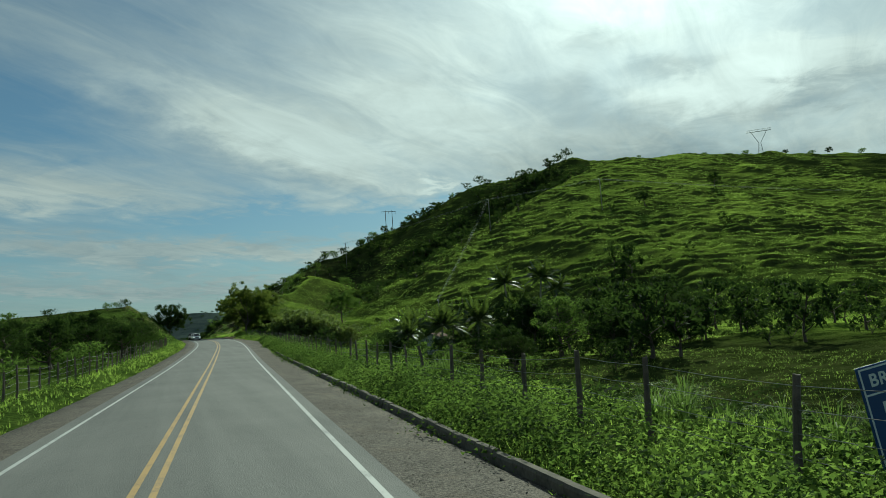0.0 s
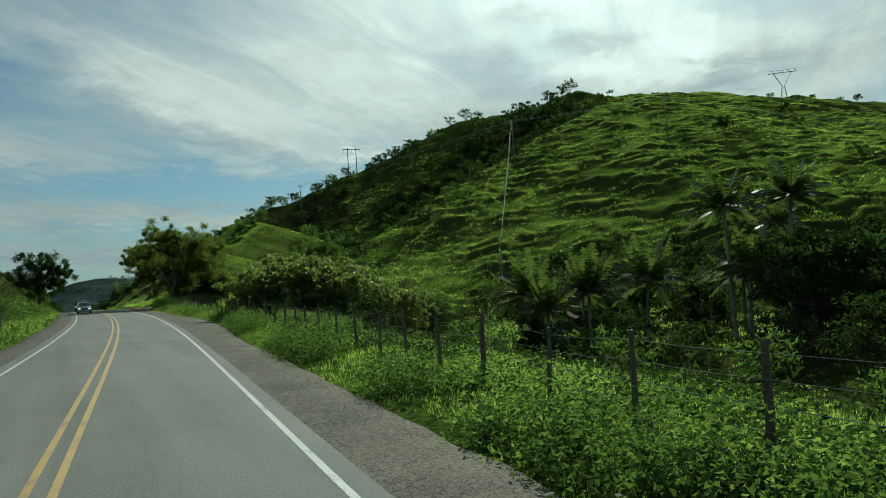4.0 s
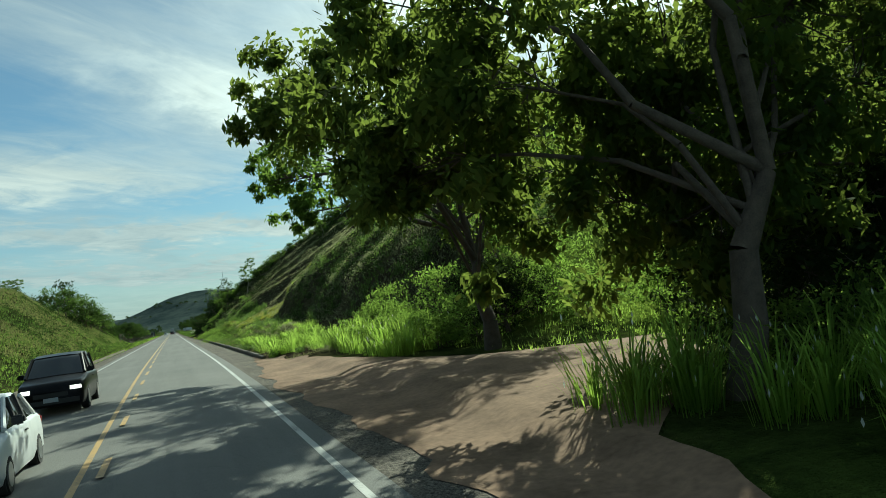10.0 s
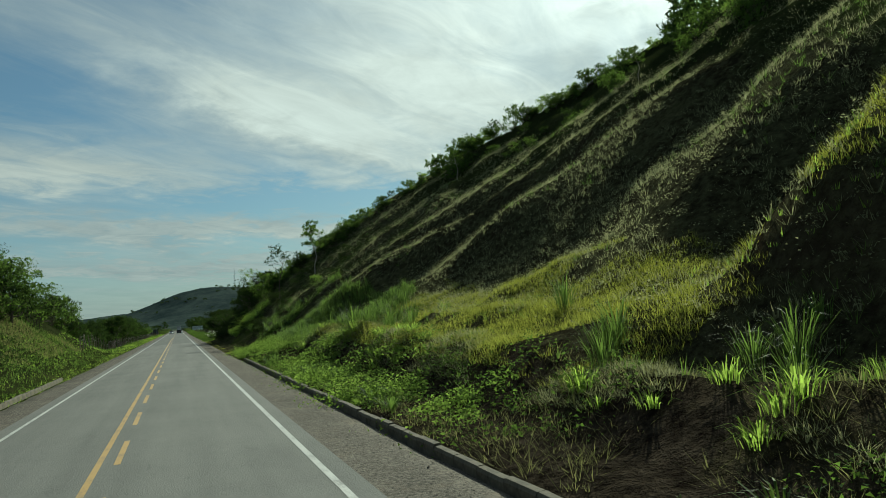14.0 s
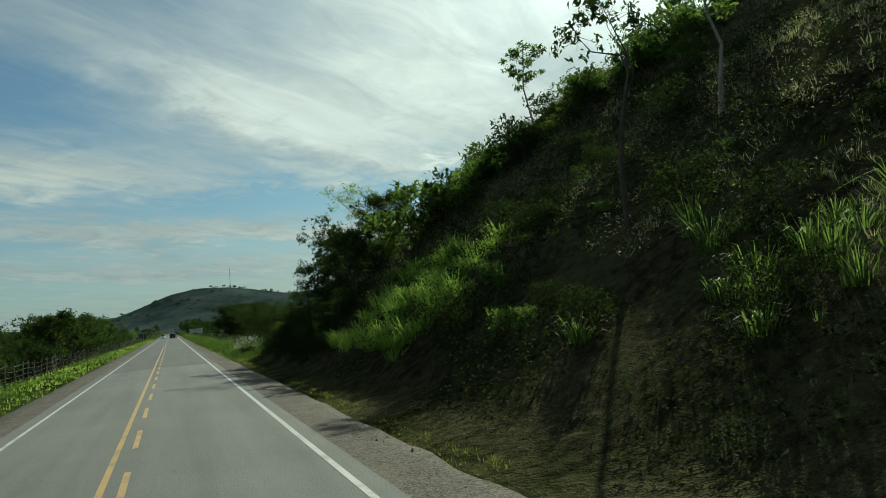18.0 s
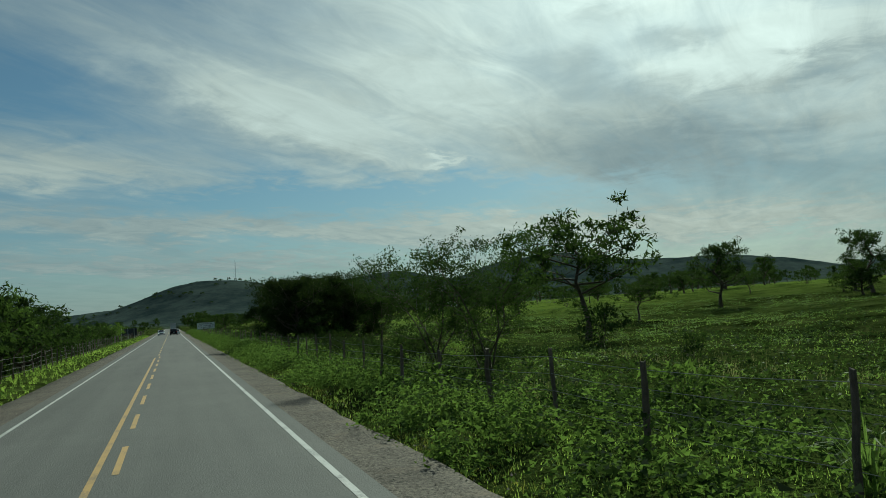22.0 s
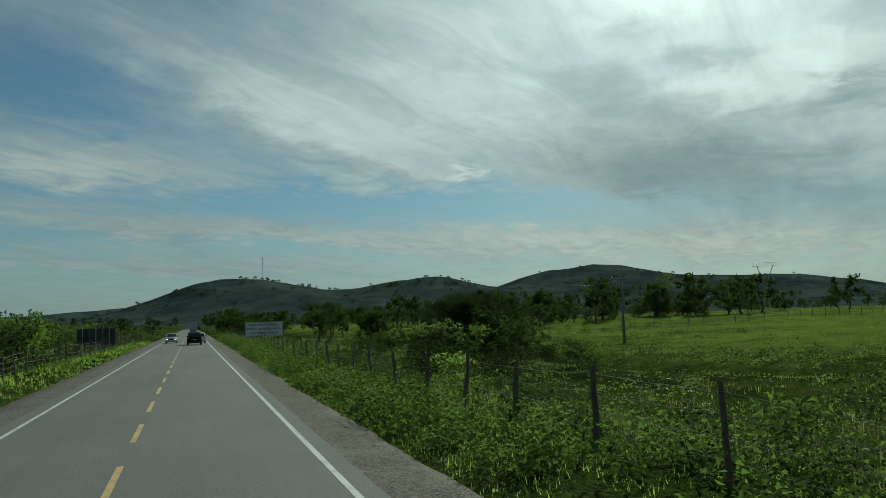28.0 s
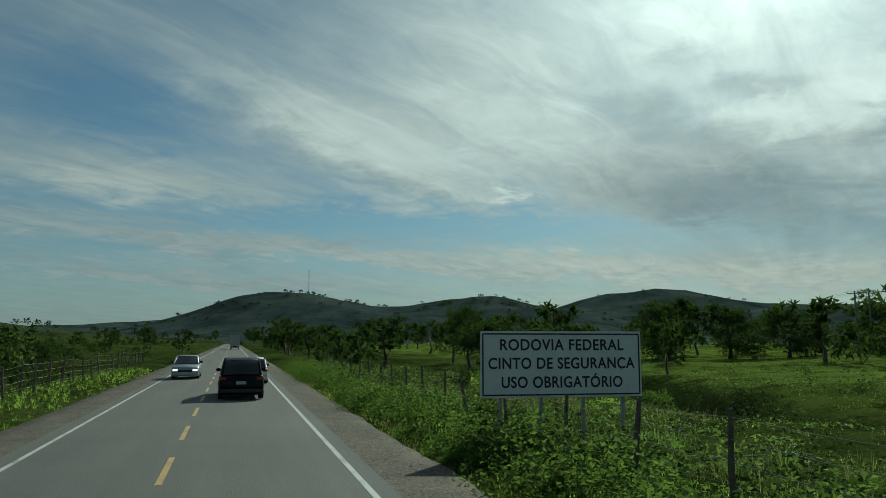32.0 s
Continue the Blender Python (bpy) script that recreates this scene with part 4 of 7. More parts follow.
put("bush_dark", 31.0, 123.2, 1.5)
put("bush", 20, 112, 1.3)
for x, y, k, s in ((25, 119, "bush_dark", 1.5), (22, 117, "bush", 1.4), (28, 121, "bush_dark", 1.4), (18, 108, "bush_light", 1.2), (30, 114, "bush", 1.5), (34, 117, "bush_dark", 1.5), (26, 106, "bush", 1.2), (22, 98, "bush_dark", 1.2), (30, 100, "bush", 1.4), (36, 104, "bush_dark", 1.6), (24, 88, "bush", 1.1), (18, 84, "bush_light", 1.1), (34, 86, "bush_dark", 1.5), (28, 74, "bush", 1.2), (20, 66, "bush_light", 1.1), (36, 70, "bush_dark", 1.4)):
    put(k, x, y, s)
# the great trees at the mouth of the track
def lobed_tree(x, y, lobes, seed, label, girth=0.3, fork=2.6, mat=None, leaf=0.24, per=1250, lean=0.0):
    """A tree whose limbs run out to rounded masses of leaves: lobes of (east, north, height over the foot, radius)."""
    g = np.random.default_rng(seed)
    top = tagged(new("tree"), label, "tree", group="great trees at the track")
    top.location = (x, y, float(land(x, y)) - 0.1)
    segs, ends, rad, pts = [], [], [], [np.array([0.0, 0.0, -0.3])]
    for k in range(1, 4):
        pts.append(np.array([lean * k / 3 + g.normal() * 0.06 * k, g.normal() * 0.06 * k, fork * k / 3]))
    for k in range(3):
        segs.append((pts[k], pts[k + 1], girth * (1.35, 0.98, 0.82)[k], girth * (0.98, 0.82, 0.5)[k]))
    for i, (east, north, height, radius) in enumerate(lobes):
        c = np.array([east, north, height])
        a = pts[3] if i < 3 else pts[2] + (pts[3] - pts[2]) * g.random()
        r = girth * (0.5, 0.46, 0.4)[i] if i < 3 else girth * 0.27
        far = np.linalg.norm(c - a)
        b0 = a + (c - a) * 0.25 + np.array([0, 0, 0.09 * far]) + g.normal(size=3) * 0.07 * far
        b = a + (c - a) * 0.55 + np.array([0, 0, 0.08 * far]) + g.normal(size=3) * 0.07 * far
        segs += [(a, b0, r, r * 0.8), (b0, b, r * 0.8, r * 0.55), (b, c, r * 0.55, r * 0.25)]
        for _ in range(int(7 + 4 * radius)):
            d = g.normal(size=3) * np.array([1, 1, 0.75])
            e = c + d / np.linalg.norm(d) * radius * (0.45 + 0.6 * g.random())
            s0 = b + (c - b) * (0.4 + 0.6 * g.random())
            m = (s0 + e) / 2 + g.normal(size=3) * 0.12 * radius
            segs += [(s0, m, r * 0.28, r * 0.16), (m, e, r * 0.16, r * 0.05)]
            n = max(2, int(per * radius ** 2 / (7 + 4 * radius) / 200))
            for _ in range(n):
                ends.append(e + g.normal(size=3) * 0.30 * radius)
                rad.append(radius * (0.20 + 0.22 * g.random()))
    shaped("trunk", *tubes(segs, 6), BARK, top, smooth=True)
    shaped("crown", *leaves(g, np.array(ends), np.array(rad), int(per * sum(q[3] ** 2 for q in lobes)), leaf, 0.9, 0.9, 0.25, 0.45, True), mat or LEAF_GREAT, top)
    return top


lobed_tree(9.2, 186.8, [(-0.8, 1.2, 10.6, 2.3), (3.0, 1.4, 8.8, 2.8), (-2.9, 2.8, 7.6, 1.9), (1.0, 0.8, 10.0, 1.7), (1.6, 1.6, 3.2, 1.8), (3.0, 0.8, 6.6, 2.5), (-2.2, 3.0, 6.0, 2.1), (6.6, 3.0, 9.0, 2.3), (4.6, 0.9, 5.2, 2.7), (7.6, 2.2, 3.6, 2.0), (0.4, 4.2, 4.0, 2.3), (-2.6, 5.2, 5.0, 1.6), (2.0, 3.0, 6.4, 2.4)], 301, "huge spreading roadside tree with drooping leafy branches", 0.26, 3.4, per=1150, lean=0.9)
lobed_tree(11.0, 200.0, [(-6.0, -2.0, 8.3, 1.6), (-4.4, -1.0, 7.6, 2.1), (-2.4, 0.0, 8.8, 2.5), (0.2, 0.2, 9.2, 2.4), (2.4, 2.0, 7.6, 2.4), (-3.4, -1.6, 5.8, 1.4), (0.6, 2.5, 5.8, 2.0)], 302, "tall roadside tree with branches arching over the highway edge", 0.24, 3.0, per=850)
lobed_tree(14.0, 207.0, [(-7.4, 4.0, 6.9, 1.4), (-5.4, 3.0, 7.4, 1.9), (-3.2, 1.2, 7.8, 2.1), (-0.8, 0.2, 8.4, 2.4), (1.4, 2.0, 7.2, 2.2), (2.2, -3.0, 6.8, 2.2), (-6.6, 4.2, 5.3, 0.9)], 303, "spreading roadside tree with hanging backlit leaves", 0.28, 3.2, LEAF_LIGHT, per=760)
for x, y, k, s in ((16.5, 193.0, "broad", 0.8), (19.5, 199.0, "broad", 0.7)):
    put(k, x, y, s, label="dark leafy tree with branches hanging to the ground")
for x, y, s in ((12.0, 203.5, 1.0), (14.2, 202.6, 1.2), (16.0, 204.5, 1.3), (12.6, 207.0, 1.1), (15.4, 208.5, 1.4), (11.4, 210.6, 0.9), (13.6, 212.0, 1.3), (16.8, 212.0, 1.4), (17.4, 199.5, 1.3), (11.8, 215.0, 1.0)):
    put("bush_fine", x, y, s, label="leafy bush with bright backlit leaves behind the pull-out")
for x, y, s in ((14.2, 187.2, 0.9), (13.2, 185.2, 0.9), (15.4, 185.6, 0.8), (10.8, 187.3, 0.75), (11.6, 186.2, 0.8), (12.6, 186.9, 0.95), (10.2, 205.5, 0.7), (11.0, 207.5, 0.8), (9.2, 209.5, 0.6), (12.8, 203.0, 0.8), (15.2, 201.0, 1.0), (14.5, 194.0, 0.7)):
    put("bush_fine", x, y, s)
# Undergrowth in a darkened colour that paints the shade under the great tree.
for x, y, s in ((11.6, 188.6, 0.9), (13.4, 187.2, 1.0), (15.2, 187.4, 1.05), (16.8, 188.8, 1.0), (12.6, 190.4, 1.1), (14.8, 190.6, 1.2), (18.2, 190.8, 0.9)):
    put("bush_shade", x, y, s, label="leafy bush, colour darkened for the shade under the great tree")
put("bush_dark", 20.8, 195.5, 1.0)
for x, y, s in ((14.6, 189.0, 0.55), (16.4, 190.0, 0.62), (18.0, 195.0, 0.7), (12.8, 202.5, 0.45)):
    put("dense", x, y, s, label="low tree, colour darkened for the shade under the great tree")
for i in range(22):
    put("bush_fine", 9.5 + 2.4 * rng.random(), 203.5 + 11 * rng.random(), 0.45 + 0.4 * rng.random())
lobed_tree(34.4, 193.0, [(0.0, 0.0, 7.4, 1.8), (-2.4, 0.5, 6.2, 1.7), (2.5, -0.3, 6.3, 1.8), (-3.3, 0.0, 4.8, 1.3), (3.4, 0.5, 4.9, 1.3), (1.0, 1.5, 5.4, 1.8), (-1.0, -1.5, 5.4, 1.7)], 308, "solitary leafy tree on the grassy knoll by the fence", 0.2, 2.4, LEAF_MID, 0.22, 620)
for x, y, s in ((44, 170, 0.7), (55, 165, 0.9), (62, 150, 1.5), (70, 140, 1.6), (38, 150, 1.2)):
    put("bush_dark", x, y, s)
# woods in the gully and scrub over the hill
woods = []
for i in range(270):
    k = 0.12 + 0.88 * rng.random()
    x, y = 45 + 110 * k + rng.normal() * 8, 228 + 62 * k + rng.normal() * 11
    woods.append((("scrub_far", "wood_far", "wood_far2", "scrub_far")[i % 4], x, y, (0.7 + 0.7 * rng.random()) * (1.1 if i % 4 in (0, 3) else 0.62)))
for i in range(90):
    k = rng.random()
    woods.append((("scrub_far", "wood_far")[i % 2], 48 + 70 * k + rng.normal() * 5, 300 + 22 * k + rng.normal() * 9, (0.6 + 0.6 * rng.random()) * (0.9, 0.5)[i % 2]))
for i in range(90):
    x, y = 60 + 210 * rng.random(), 100 + 150 * rng.random()
    woods.append(("scrub_far", x, y, 0.25 + 0.6 * rng.random() ** 2))
for i in range(130):
    x = 40 + 55 * rng.random()
    woods.append((("scrub_far", "wood_far2", "wood_far")[i % 3], x, 62 + 98 * rng.random(), (0.9, 0.6, 1.1)[i % 3] * (0.7 + 0.5 * rng.random())))
for i in range(130):
    k = rng.random()
    woods.append((("scrub", "bush", "scrub")[i % 3], 44 + 62 * k + rng.normal() * 5, 226 + 44 * k + rng.normal() * 7, 0.6 + 0.6 * rng.random()))
many("hillside_scrub", "dark green scrub and small trees over the hillside gully", "scrub_far", BARK, woods)
# along the skyline
for x, y, k, s in ((129, 311, "bush_dark", 1.8), (118, 317, "bush", 1.5), (168, 299, "bush_dark", 2.0), (104, 321, "bush_dark", 1.3), (98, 324, "scrub", 1.0), (86, 324, "bush_dark", 1.4), (80, 322, "scrub", 1.1), (74, 321, "bush", 1.3), (66, 319, "bush_dark", 1.3), (61, 318, "scrub", 1.1), (56, 316, "scrub", 1.0), (240, 291, "scrub", 0.7), (262, 287, "scrub", 0.9), (285, 284, "tree_far", 0.5), (310, 281, "tree_far", 0.6), (300, 283, "scrub", 0.9), (330, 279, "scrub", 0.9), (205, 294, "scrub", 0.5), (350, 277, "tree_far2", 0.6), (134, 196, "tree_far", 0.8), (178, 215, "tree_far", 0.8)):
    put(k, x, y, s)
# crest of the cut and its slope
crest = []
for i in range(110):
    y = 228 + 147 * rng.random()
    x = float(np.interp(y, [215, 222, 255, 293, 335, 355, 374], [17, 21, 32, 38.5, 34, 27, 18])) + rng.normal() * 1.5
    if i % 20 == 9:
        put("slim", x, y, 0.35 + 0.3 * rng.random())
    else:
        crest.append((("bush", "bush_dark", "scrub", "bush_light")[i % 4], x, y, (0.32 + 0.5 * rng.random() ** 2) * (0.8 if y > 345 else 1.0)))
for i in range(190):
    y = 314 + 47 * rng.random()
    x = float(np.interp(y, [314, 322, 326, 331, 337, 346, 358], [54, 47, 43, 37, 33, 25.5, 15.5])) + rng.normal() * 1.3
    crest.append((("bush", "scrub", "bush_light", "bush_dark")[i % 4], x, y, 0.35 + 0.55 * rng.random() ** 2))
for i in range(40):
    crest.append((("bush", "bush_light")[i % 2], 36 + rng.normal() * 1.5, 262 + 18 * rng.random(), 0.35 + 0.5 * rng.random() ** 2))
many("crest_thicket", "green bushes in a row along the crest of the cut", "thicket", BARK, crest)
for y, u, k, s in ((364, 13.5, "airy", 0.8), (294.7, 47.7, "broad2", 0.8), (356, 20, "slim", 0.8), (338, 17, "slim", 0.9), (378, 14, "broad2", 0.65), (381, 17, "broad2", 0.7)):
    put(k, u, y, s)
THIN = "tall thin-stemmed tree with a small feathery crown on the crest"
lobed_tree(11.4, 371.8, [(0.0, 0.0, 5.2, 0.9), (-0.9, 0.3, 4.7, 0.7), (0.9, -0.2, 4.9, 0.75), (0.1, 0.4, 5.9, 0.6), (-0.5, 0.2, 3.4, 0.5), (0.6, 0.1, 2.6, 0.6)], 305, THIN, 0.07, 3.6, LEAF_DARK, 0.15, 520)
lobed_tree(12.6, 337.0, [(0.0, 0.0, 6.0, 0.9), (-0.8, 0.3, 5.4, 0.7), (0.8, -0.2, 5.6, 0.7), (0.1, 0.4, 6.6, 0.6)], 306, THIN, 0.07, 4.2, LEAF_DARK, 0.15, 480)
lobed_tree(-14.5, 315.0, [(-0.8, 0.0, 5.6, 0.7), (0.8, 0.1, 5.6, 0.7), (0.0, 0.6, 5.9, 0.7), (0.1, -0.5, 5.4, 0.6)], 307, THIN, 0.09, 4.8, LEAF_DARK, 0.18, 520)
creepers = []


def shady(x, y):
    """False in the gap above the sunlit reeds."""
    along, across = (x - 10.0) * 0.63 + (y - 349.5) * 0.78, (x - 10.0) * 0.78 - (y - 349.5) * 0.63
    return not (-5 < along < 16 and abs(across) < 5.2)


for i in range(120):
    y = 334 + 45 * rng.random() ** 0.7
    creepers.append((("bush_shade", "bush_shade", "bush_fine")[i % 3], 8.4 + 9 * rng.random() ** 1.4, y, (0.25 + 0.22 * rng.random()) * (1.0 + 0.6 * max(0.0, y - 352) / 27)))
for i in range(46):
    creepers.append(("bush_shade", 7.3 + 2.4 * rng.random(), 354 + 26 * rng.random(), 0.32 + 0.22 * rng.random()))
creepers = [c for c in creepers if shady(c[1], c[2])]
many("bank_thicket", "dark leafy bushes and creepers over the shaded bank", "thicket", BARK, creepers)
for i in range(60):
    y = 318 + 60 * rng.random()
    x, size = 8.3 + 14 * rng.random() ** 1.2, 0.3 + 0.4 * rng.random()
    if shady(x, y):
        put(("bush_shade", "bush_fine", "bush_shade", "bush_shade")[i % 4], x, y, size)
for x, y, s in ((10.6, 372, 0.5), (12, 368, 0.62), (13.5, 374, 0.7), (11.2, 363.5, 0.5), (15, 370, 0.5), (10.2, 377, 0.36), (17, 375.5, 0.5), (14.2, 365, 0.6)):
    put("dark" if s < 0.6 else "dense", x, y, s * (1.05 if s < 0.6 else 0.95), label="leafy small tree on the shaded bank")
# pasture after the hill
for x, y, s in ((10.3, 436.2, 0.55), (10.6, 437.6, 0.5), (11.6, 437.8, 0.6), (12.5, 531.7, 0.9), (11.2, 531.4, 0.75), (16.7, 535.7, 0.8)):
    put("bush_shade", x, y, s, label="dark round bush inside the pasture fence")
for i in range(44):
    y = 556 + 100 * rng.random()
    put("bush_shade", float(gully_line(y)) + rng.normal() * 1.5, y, 0.6 + 0.5 * rng.random(), label="dark leafy bush on the edge of the gully")
for x, y, k, s in ((53, 511, "umbrella", 0.85), (57.5, 516, "umbrella", 1.05), (120, 560, "mango", 0.95), (128, 556, "mango", 0.8), (138, 552, "mango", 1.1), (146, 575, "dark", 0.9), (155, 598, "mango", 1.0), (108, 566, "mango", 0.75), (97, 552, "umbrella", 0.9), (26, 456, "bush_dark", 1.3), (84, 540, "bush_dark", 1.4), (170, 590, "mango", 1.1)):
    put(k, x, y, s, wide=1.15)
for i in range(26):
    put("bush_dark", 58 + 70 * rng.random(), 648 + 26 * rng.random(), 0.8 + 0.7 * rng.random(), wide=1.3)
for x, y, k, s in ((10.8, 418.7, "young", 0.92), (12.3, 417.6, "young", 0.98), (32.6, 444.7, "umbrella", 1.7), (70.5, 474, "dark", 1.25), (89, 466, "dark", 1.2), (194, 598, "dark", 1.45), (66, 527, "mango", 1.0), (28.5, 436, "bush_dark", 1.2), (48, 460, "umbrella", 0.8), (11.8, 460.5, "dense", 1.08), (14.4, 464.0, "dense", 1.2), (17.6, 465, "dense", 1.1), (17.6, 462.5, "young", 1.25), (20.6, 465.0, "young", 1.25), (20.5, 468.5, "dense", 0.9), (12.5, 457.5, "bush_dark", 1.2), (15.5, 460.5, "bush", 1.2),
                   (15.2, 492, "dense", 1.32), (16.3, 491.4, "dense", 1.22), (18.6, 494, "dense", 0.95), (17, 489.5, "bush_dark", 1.2), (20.5, 554, "dense", 0.78), (24, 557, "dense", 0.88), (27.5, 561, "dense", 0.82), (22.5, 553.5, "bush_dark", 1.6), (26.5, 556, "bush_dark", 1.6), (17.5, 551, "shrub", 0.55), (19, 549, "bush", 1.4), (24, 549, "bush_dark", 1.3), (17, 556, "bush_dark", 1.2), (40.2, 600, "bush", 1.9), (169, 738, "slim", 2.4), (22.5, 632, "mango", 0.85), (68, 676, "mango", 1.5), (75, 670, "mango", 1.3), (84, 668, "mango", 1.25), (97, 662, "mango", 1.2), (112, 660, "mango", 1.1), (122, 655, "umbrella", 1.4), (62, 668, "dark", 1.2), (18.6, 387, "dark", 0.95), (22.0, 391, "mango", 0.8), (30, 660, "dark", 1.1), (45, 690, "mango", 1.2)):
    put(k, x, y, s)
for i in range(9):
    y = 395 + 190 * rng.random()
    put(("umbrella", "mango", "bush_dark")[i % 3], 60 + 150 * rng.random(), y + 60, (0.8, 0.6, 1.2)[i % 3] * (0.7 + 0.6 * rng.random()), wide=1.25)
far = []
for i in range(420):
    y = 640 + 700 * rng.random() ** 1.5
    far.append((("wood_far", "wood_far2", "scrub_far")[i % 3], 12 + 520 * rng.random() ** 1.3, y, (0.8 + 0.7 * rng.random()) * (1, 1, 1.3)[i % 3]))
for i in range(120):
    y = 630 + 640 * rng.random()
    far.append((("wood_far", "wood_far2", "scrub_far")[i % 3], -11 - 260 * rng.random() ** 1.5, y, (0.55 + 0.5 * rng.random()) * (1, 1, 1.3)[i % 3]))
for i in range(150):
    hx, hy, wx, wy = ((95, 1560, 120, 90), (310, 1500, 100, 90), (-40, 1600, 130, 80), (450, 1520, 150, 90), (830, 1600, 170, 120))[i % 5]
    far.append(("wood_dot", hx + rng.normal() * wx * 0.7, hy + rng.normal() * wy * 0.7, 0.35 + 0.5 * rng.random()))
many("distant_woods", "distant dark green trees and hedges beyond the pasture", "woods", BARK, far)
for i in range(50):
    put(("bush", "bush_light", "bush_dark")[i % 3], 10.5 + 16 * rng.random() ** 1.6, 385 + 240 * rng.random(), 0.35 + 0.45 * rng.random())
# left of the road
for u, y, k, s in ((-16, 108, "mango", 0.8), (-19, 100, "mango", 0.9), (-22, 92, "dark", 0.8), (-24, 84, "mango", 0.85), (-27, 76, "dark", 0.75), (-18, 118, "mango", 0.75), (-15, 113, "dark", 0.6), (-25, 98, "mango", 0.9), (-14, 128, "bush_dark", 1.4), (-31, 66, "mango", 0.8), (-36, 60, "bush_dark", 1.5), (-30, 130, "slim", 1.2), (-36, 125, "slim", 1.0),
                   (-20.5, 303, "slim", 0.75), (-18, 296, "slim", 0.6), (-22, 292, "bush", 1.2)):
    put_u(k, u, y, s)
for i in range(16):
    put_u(("mango", "dark", "mango")[i % 3], -12.5 - 15 * rng.random(), 106 + 52 * rng.random(), (1.0, 0.85, 0.8)[i % 3] * (0.8 + 0.35 * rng.random()), label="dark leafy tree in the wood behind the far fence")
lobed_tree(-7.6, 194.0, [(2.6, -1.6, 4.6, 1.8), (0.2, 0.0, 5.8, 2.2), (-2.4, 1.0, 5.0, 2.2), (1.5, 1.6, 3.4, 1.8), (-1.0, -1.0, 3.2, 2.0)], 304, "dark round-crowned tree leaning over the far shoulder", 0.2, 1.6, LEAF_DARK)
for i in range(60):
    y = 60 + 130 * rng.random()
    put_u(("bush", "bush_dark", "scrub")[i % 3], -13 - 30 * rng.random() ** 1.3, y, 0.6 + 0.5 * rng.random())
for i in range(20):
    put_u(("mango", "dark", "mango")[i % 3], -11.5 - 4 * rng.random(), 345 + 5.6 * i + 3 * rng.random(), (0.75, 0.6, 0.85)[i % 3] * (0.8 + 0.35 * rng.random()), label="dark leafy tree in the thicket behind the far fence")
hedge = []
for i in range(210):
    y = 308 + 330 * rng.random()
    u = -11.0 - 24 * rng.random() ** 1.4
    hedge.append((("thick_dark", "thick", "thick_dark", "thick_dark", "thick_dark")[i % 5], float(road_x(y)) + u, y, (1.2, 1.7, 1.3, 1.0, 1.2)[i % 5] * (0.7 + 0.5 * rng.random())))
many("roadside_thicket", "dense green thicket of bushes behind the far fence", "thicket", BARK, hedge)
for i in range(24):
    y = 312 + 13 * i + 6 * rng.random()
    put_u(("mango", "broad2", "bush_dark")[i % 3], -10.8 - 5 * rng.random(), y, (0.55, 0.6, 1.5)[i % 3] * (0.8 + 0.4 * rng.random()))
for i in range(12):
    put_u(("bush", "bush_light")[i % 2], -9 - 8 * rng.random(), 200 + 110 * rng.random(), 0.25 + 0.3 * rng.random())


for u, y, k, h in ((-10.9, 410, "mango", 4.9), (-11.6, 415.5, "dark", 5.2), (-10.6, 420, "mango", 4.8), (-10.9, 426, "mango", 5.2), (-11.4, 431, "dark", 5.0), (-10.8, 436, "mango", 5.3), (-10.8, 442, "mango", 5.3), (-10.6, 448, "broad2", 4.8), (-10.8, 454, "mango", 4.6), (-11.0, 460, "mango", 4.4), (-11.5, 467, "dark", 4.2), (-11.2, 475, "mango", 4.0)):
    rise = float(land(float(road_x(y)) + u, y)) - float(road_z(y))
    put_u(k, u, y, (h + 1.3 - rise) / (8.0 if k == "dark" else 7.0), wide=1.1, label="leafy tree in the thicket leaning over the far fence")

for u, y, k, s in ((10.6, 421.5, "bush_shade", 0.55), (11.6, 423.5, "bush_shade", 0.75), (10.5, 426, "bush_dark", 0.5), (12.4, 427, "bush_shade", 0.8), (11.2, 430, "bush_shade", 0.6), (13.2, 431, "bush", 0.6), (10.7, 434, "bush_shade", 0.6), (12.2, 437, "bush_shade", 0.7), (11.0, 441, "bush_dark", 0.5), (13.5, 421, "bush_shade", 0.7), (15.0, 424, "bush_shade", 0.6), (12.5, 446, "bush_shade", 0.8), (10.8, 450, "bush_shade", 0.6)):
    put_u(k, u, y, s, label="dark leafy bush along the pasture fence")

# ---- grass and weeds ----
RILL = ((8.5, 383.0), (12.6, 389.4))


def spread_over(n, u0, u1, y0, y1, seed, power=1.0):
    """n places by the road between two offsets, denser towards the first."""
    g = np.random.default_rng(seed)
    y = y0 + (y1 - y0) * g.random(n)
    u = u0 + (u1 - u0) * g.random(n) ** power
    u = np.where(u > 0, u + (shoulder_edge(y) - 5.8) * np.clip((9.5 - u) / 3.5, 0, 1), u)
    x = road_x(y) + u
    (u0, y0), (u1, y1) = RILL
    k = np.clip(((u - u0) * (u1 - u0) + (y - y0) * (y1 - y0)) / ((u1 - u0) ** 2 + (y1 - y0) ** 2), 0, 1)
    free = np.hypot(u - u0 - k * (u1 - u0), y - y0 - k * (y1 - y0)) > 0.62 - 0.3 * k
    return np.stack([x, y, land(x, y)], -1)[free]


def patchy(p, size, share, seed):
    """Keep those places where a broad pattern is high."""
    v = fractal(p[:, 0], p[:, 1], size, 2, seed)
    return p[v > np.quantile(v, 1 - share)]


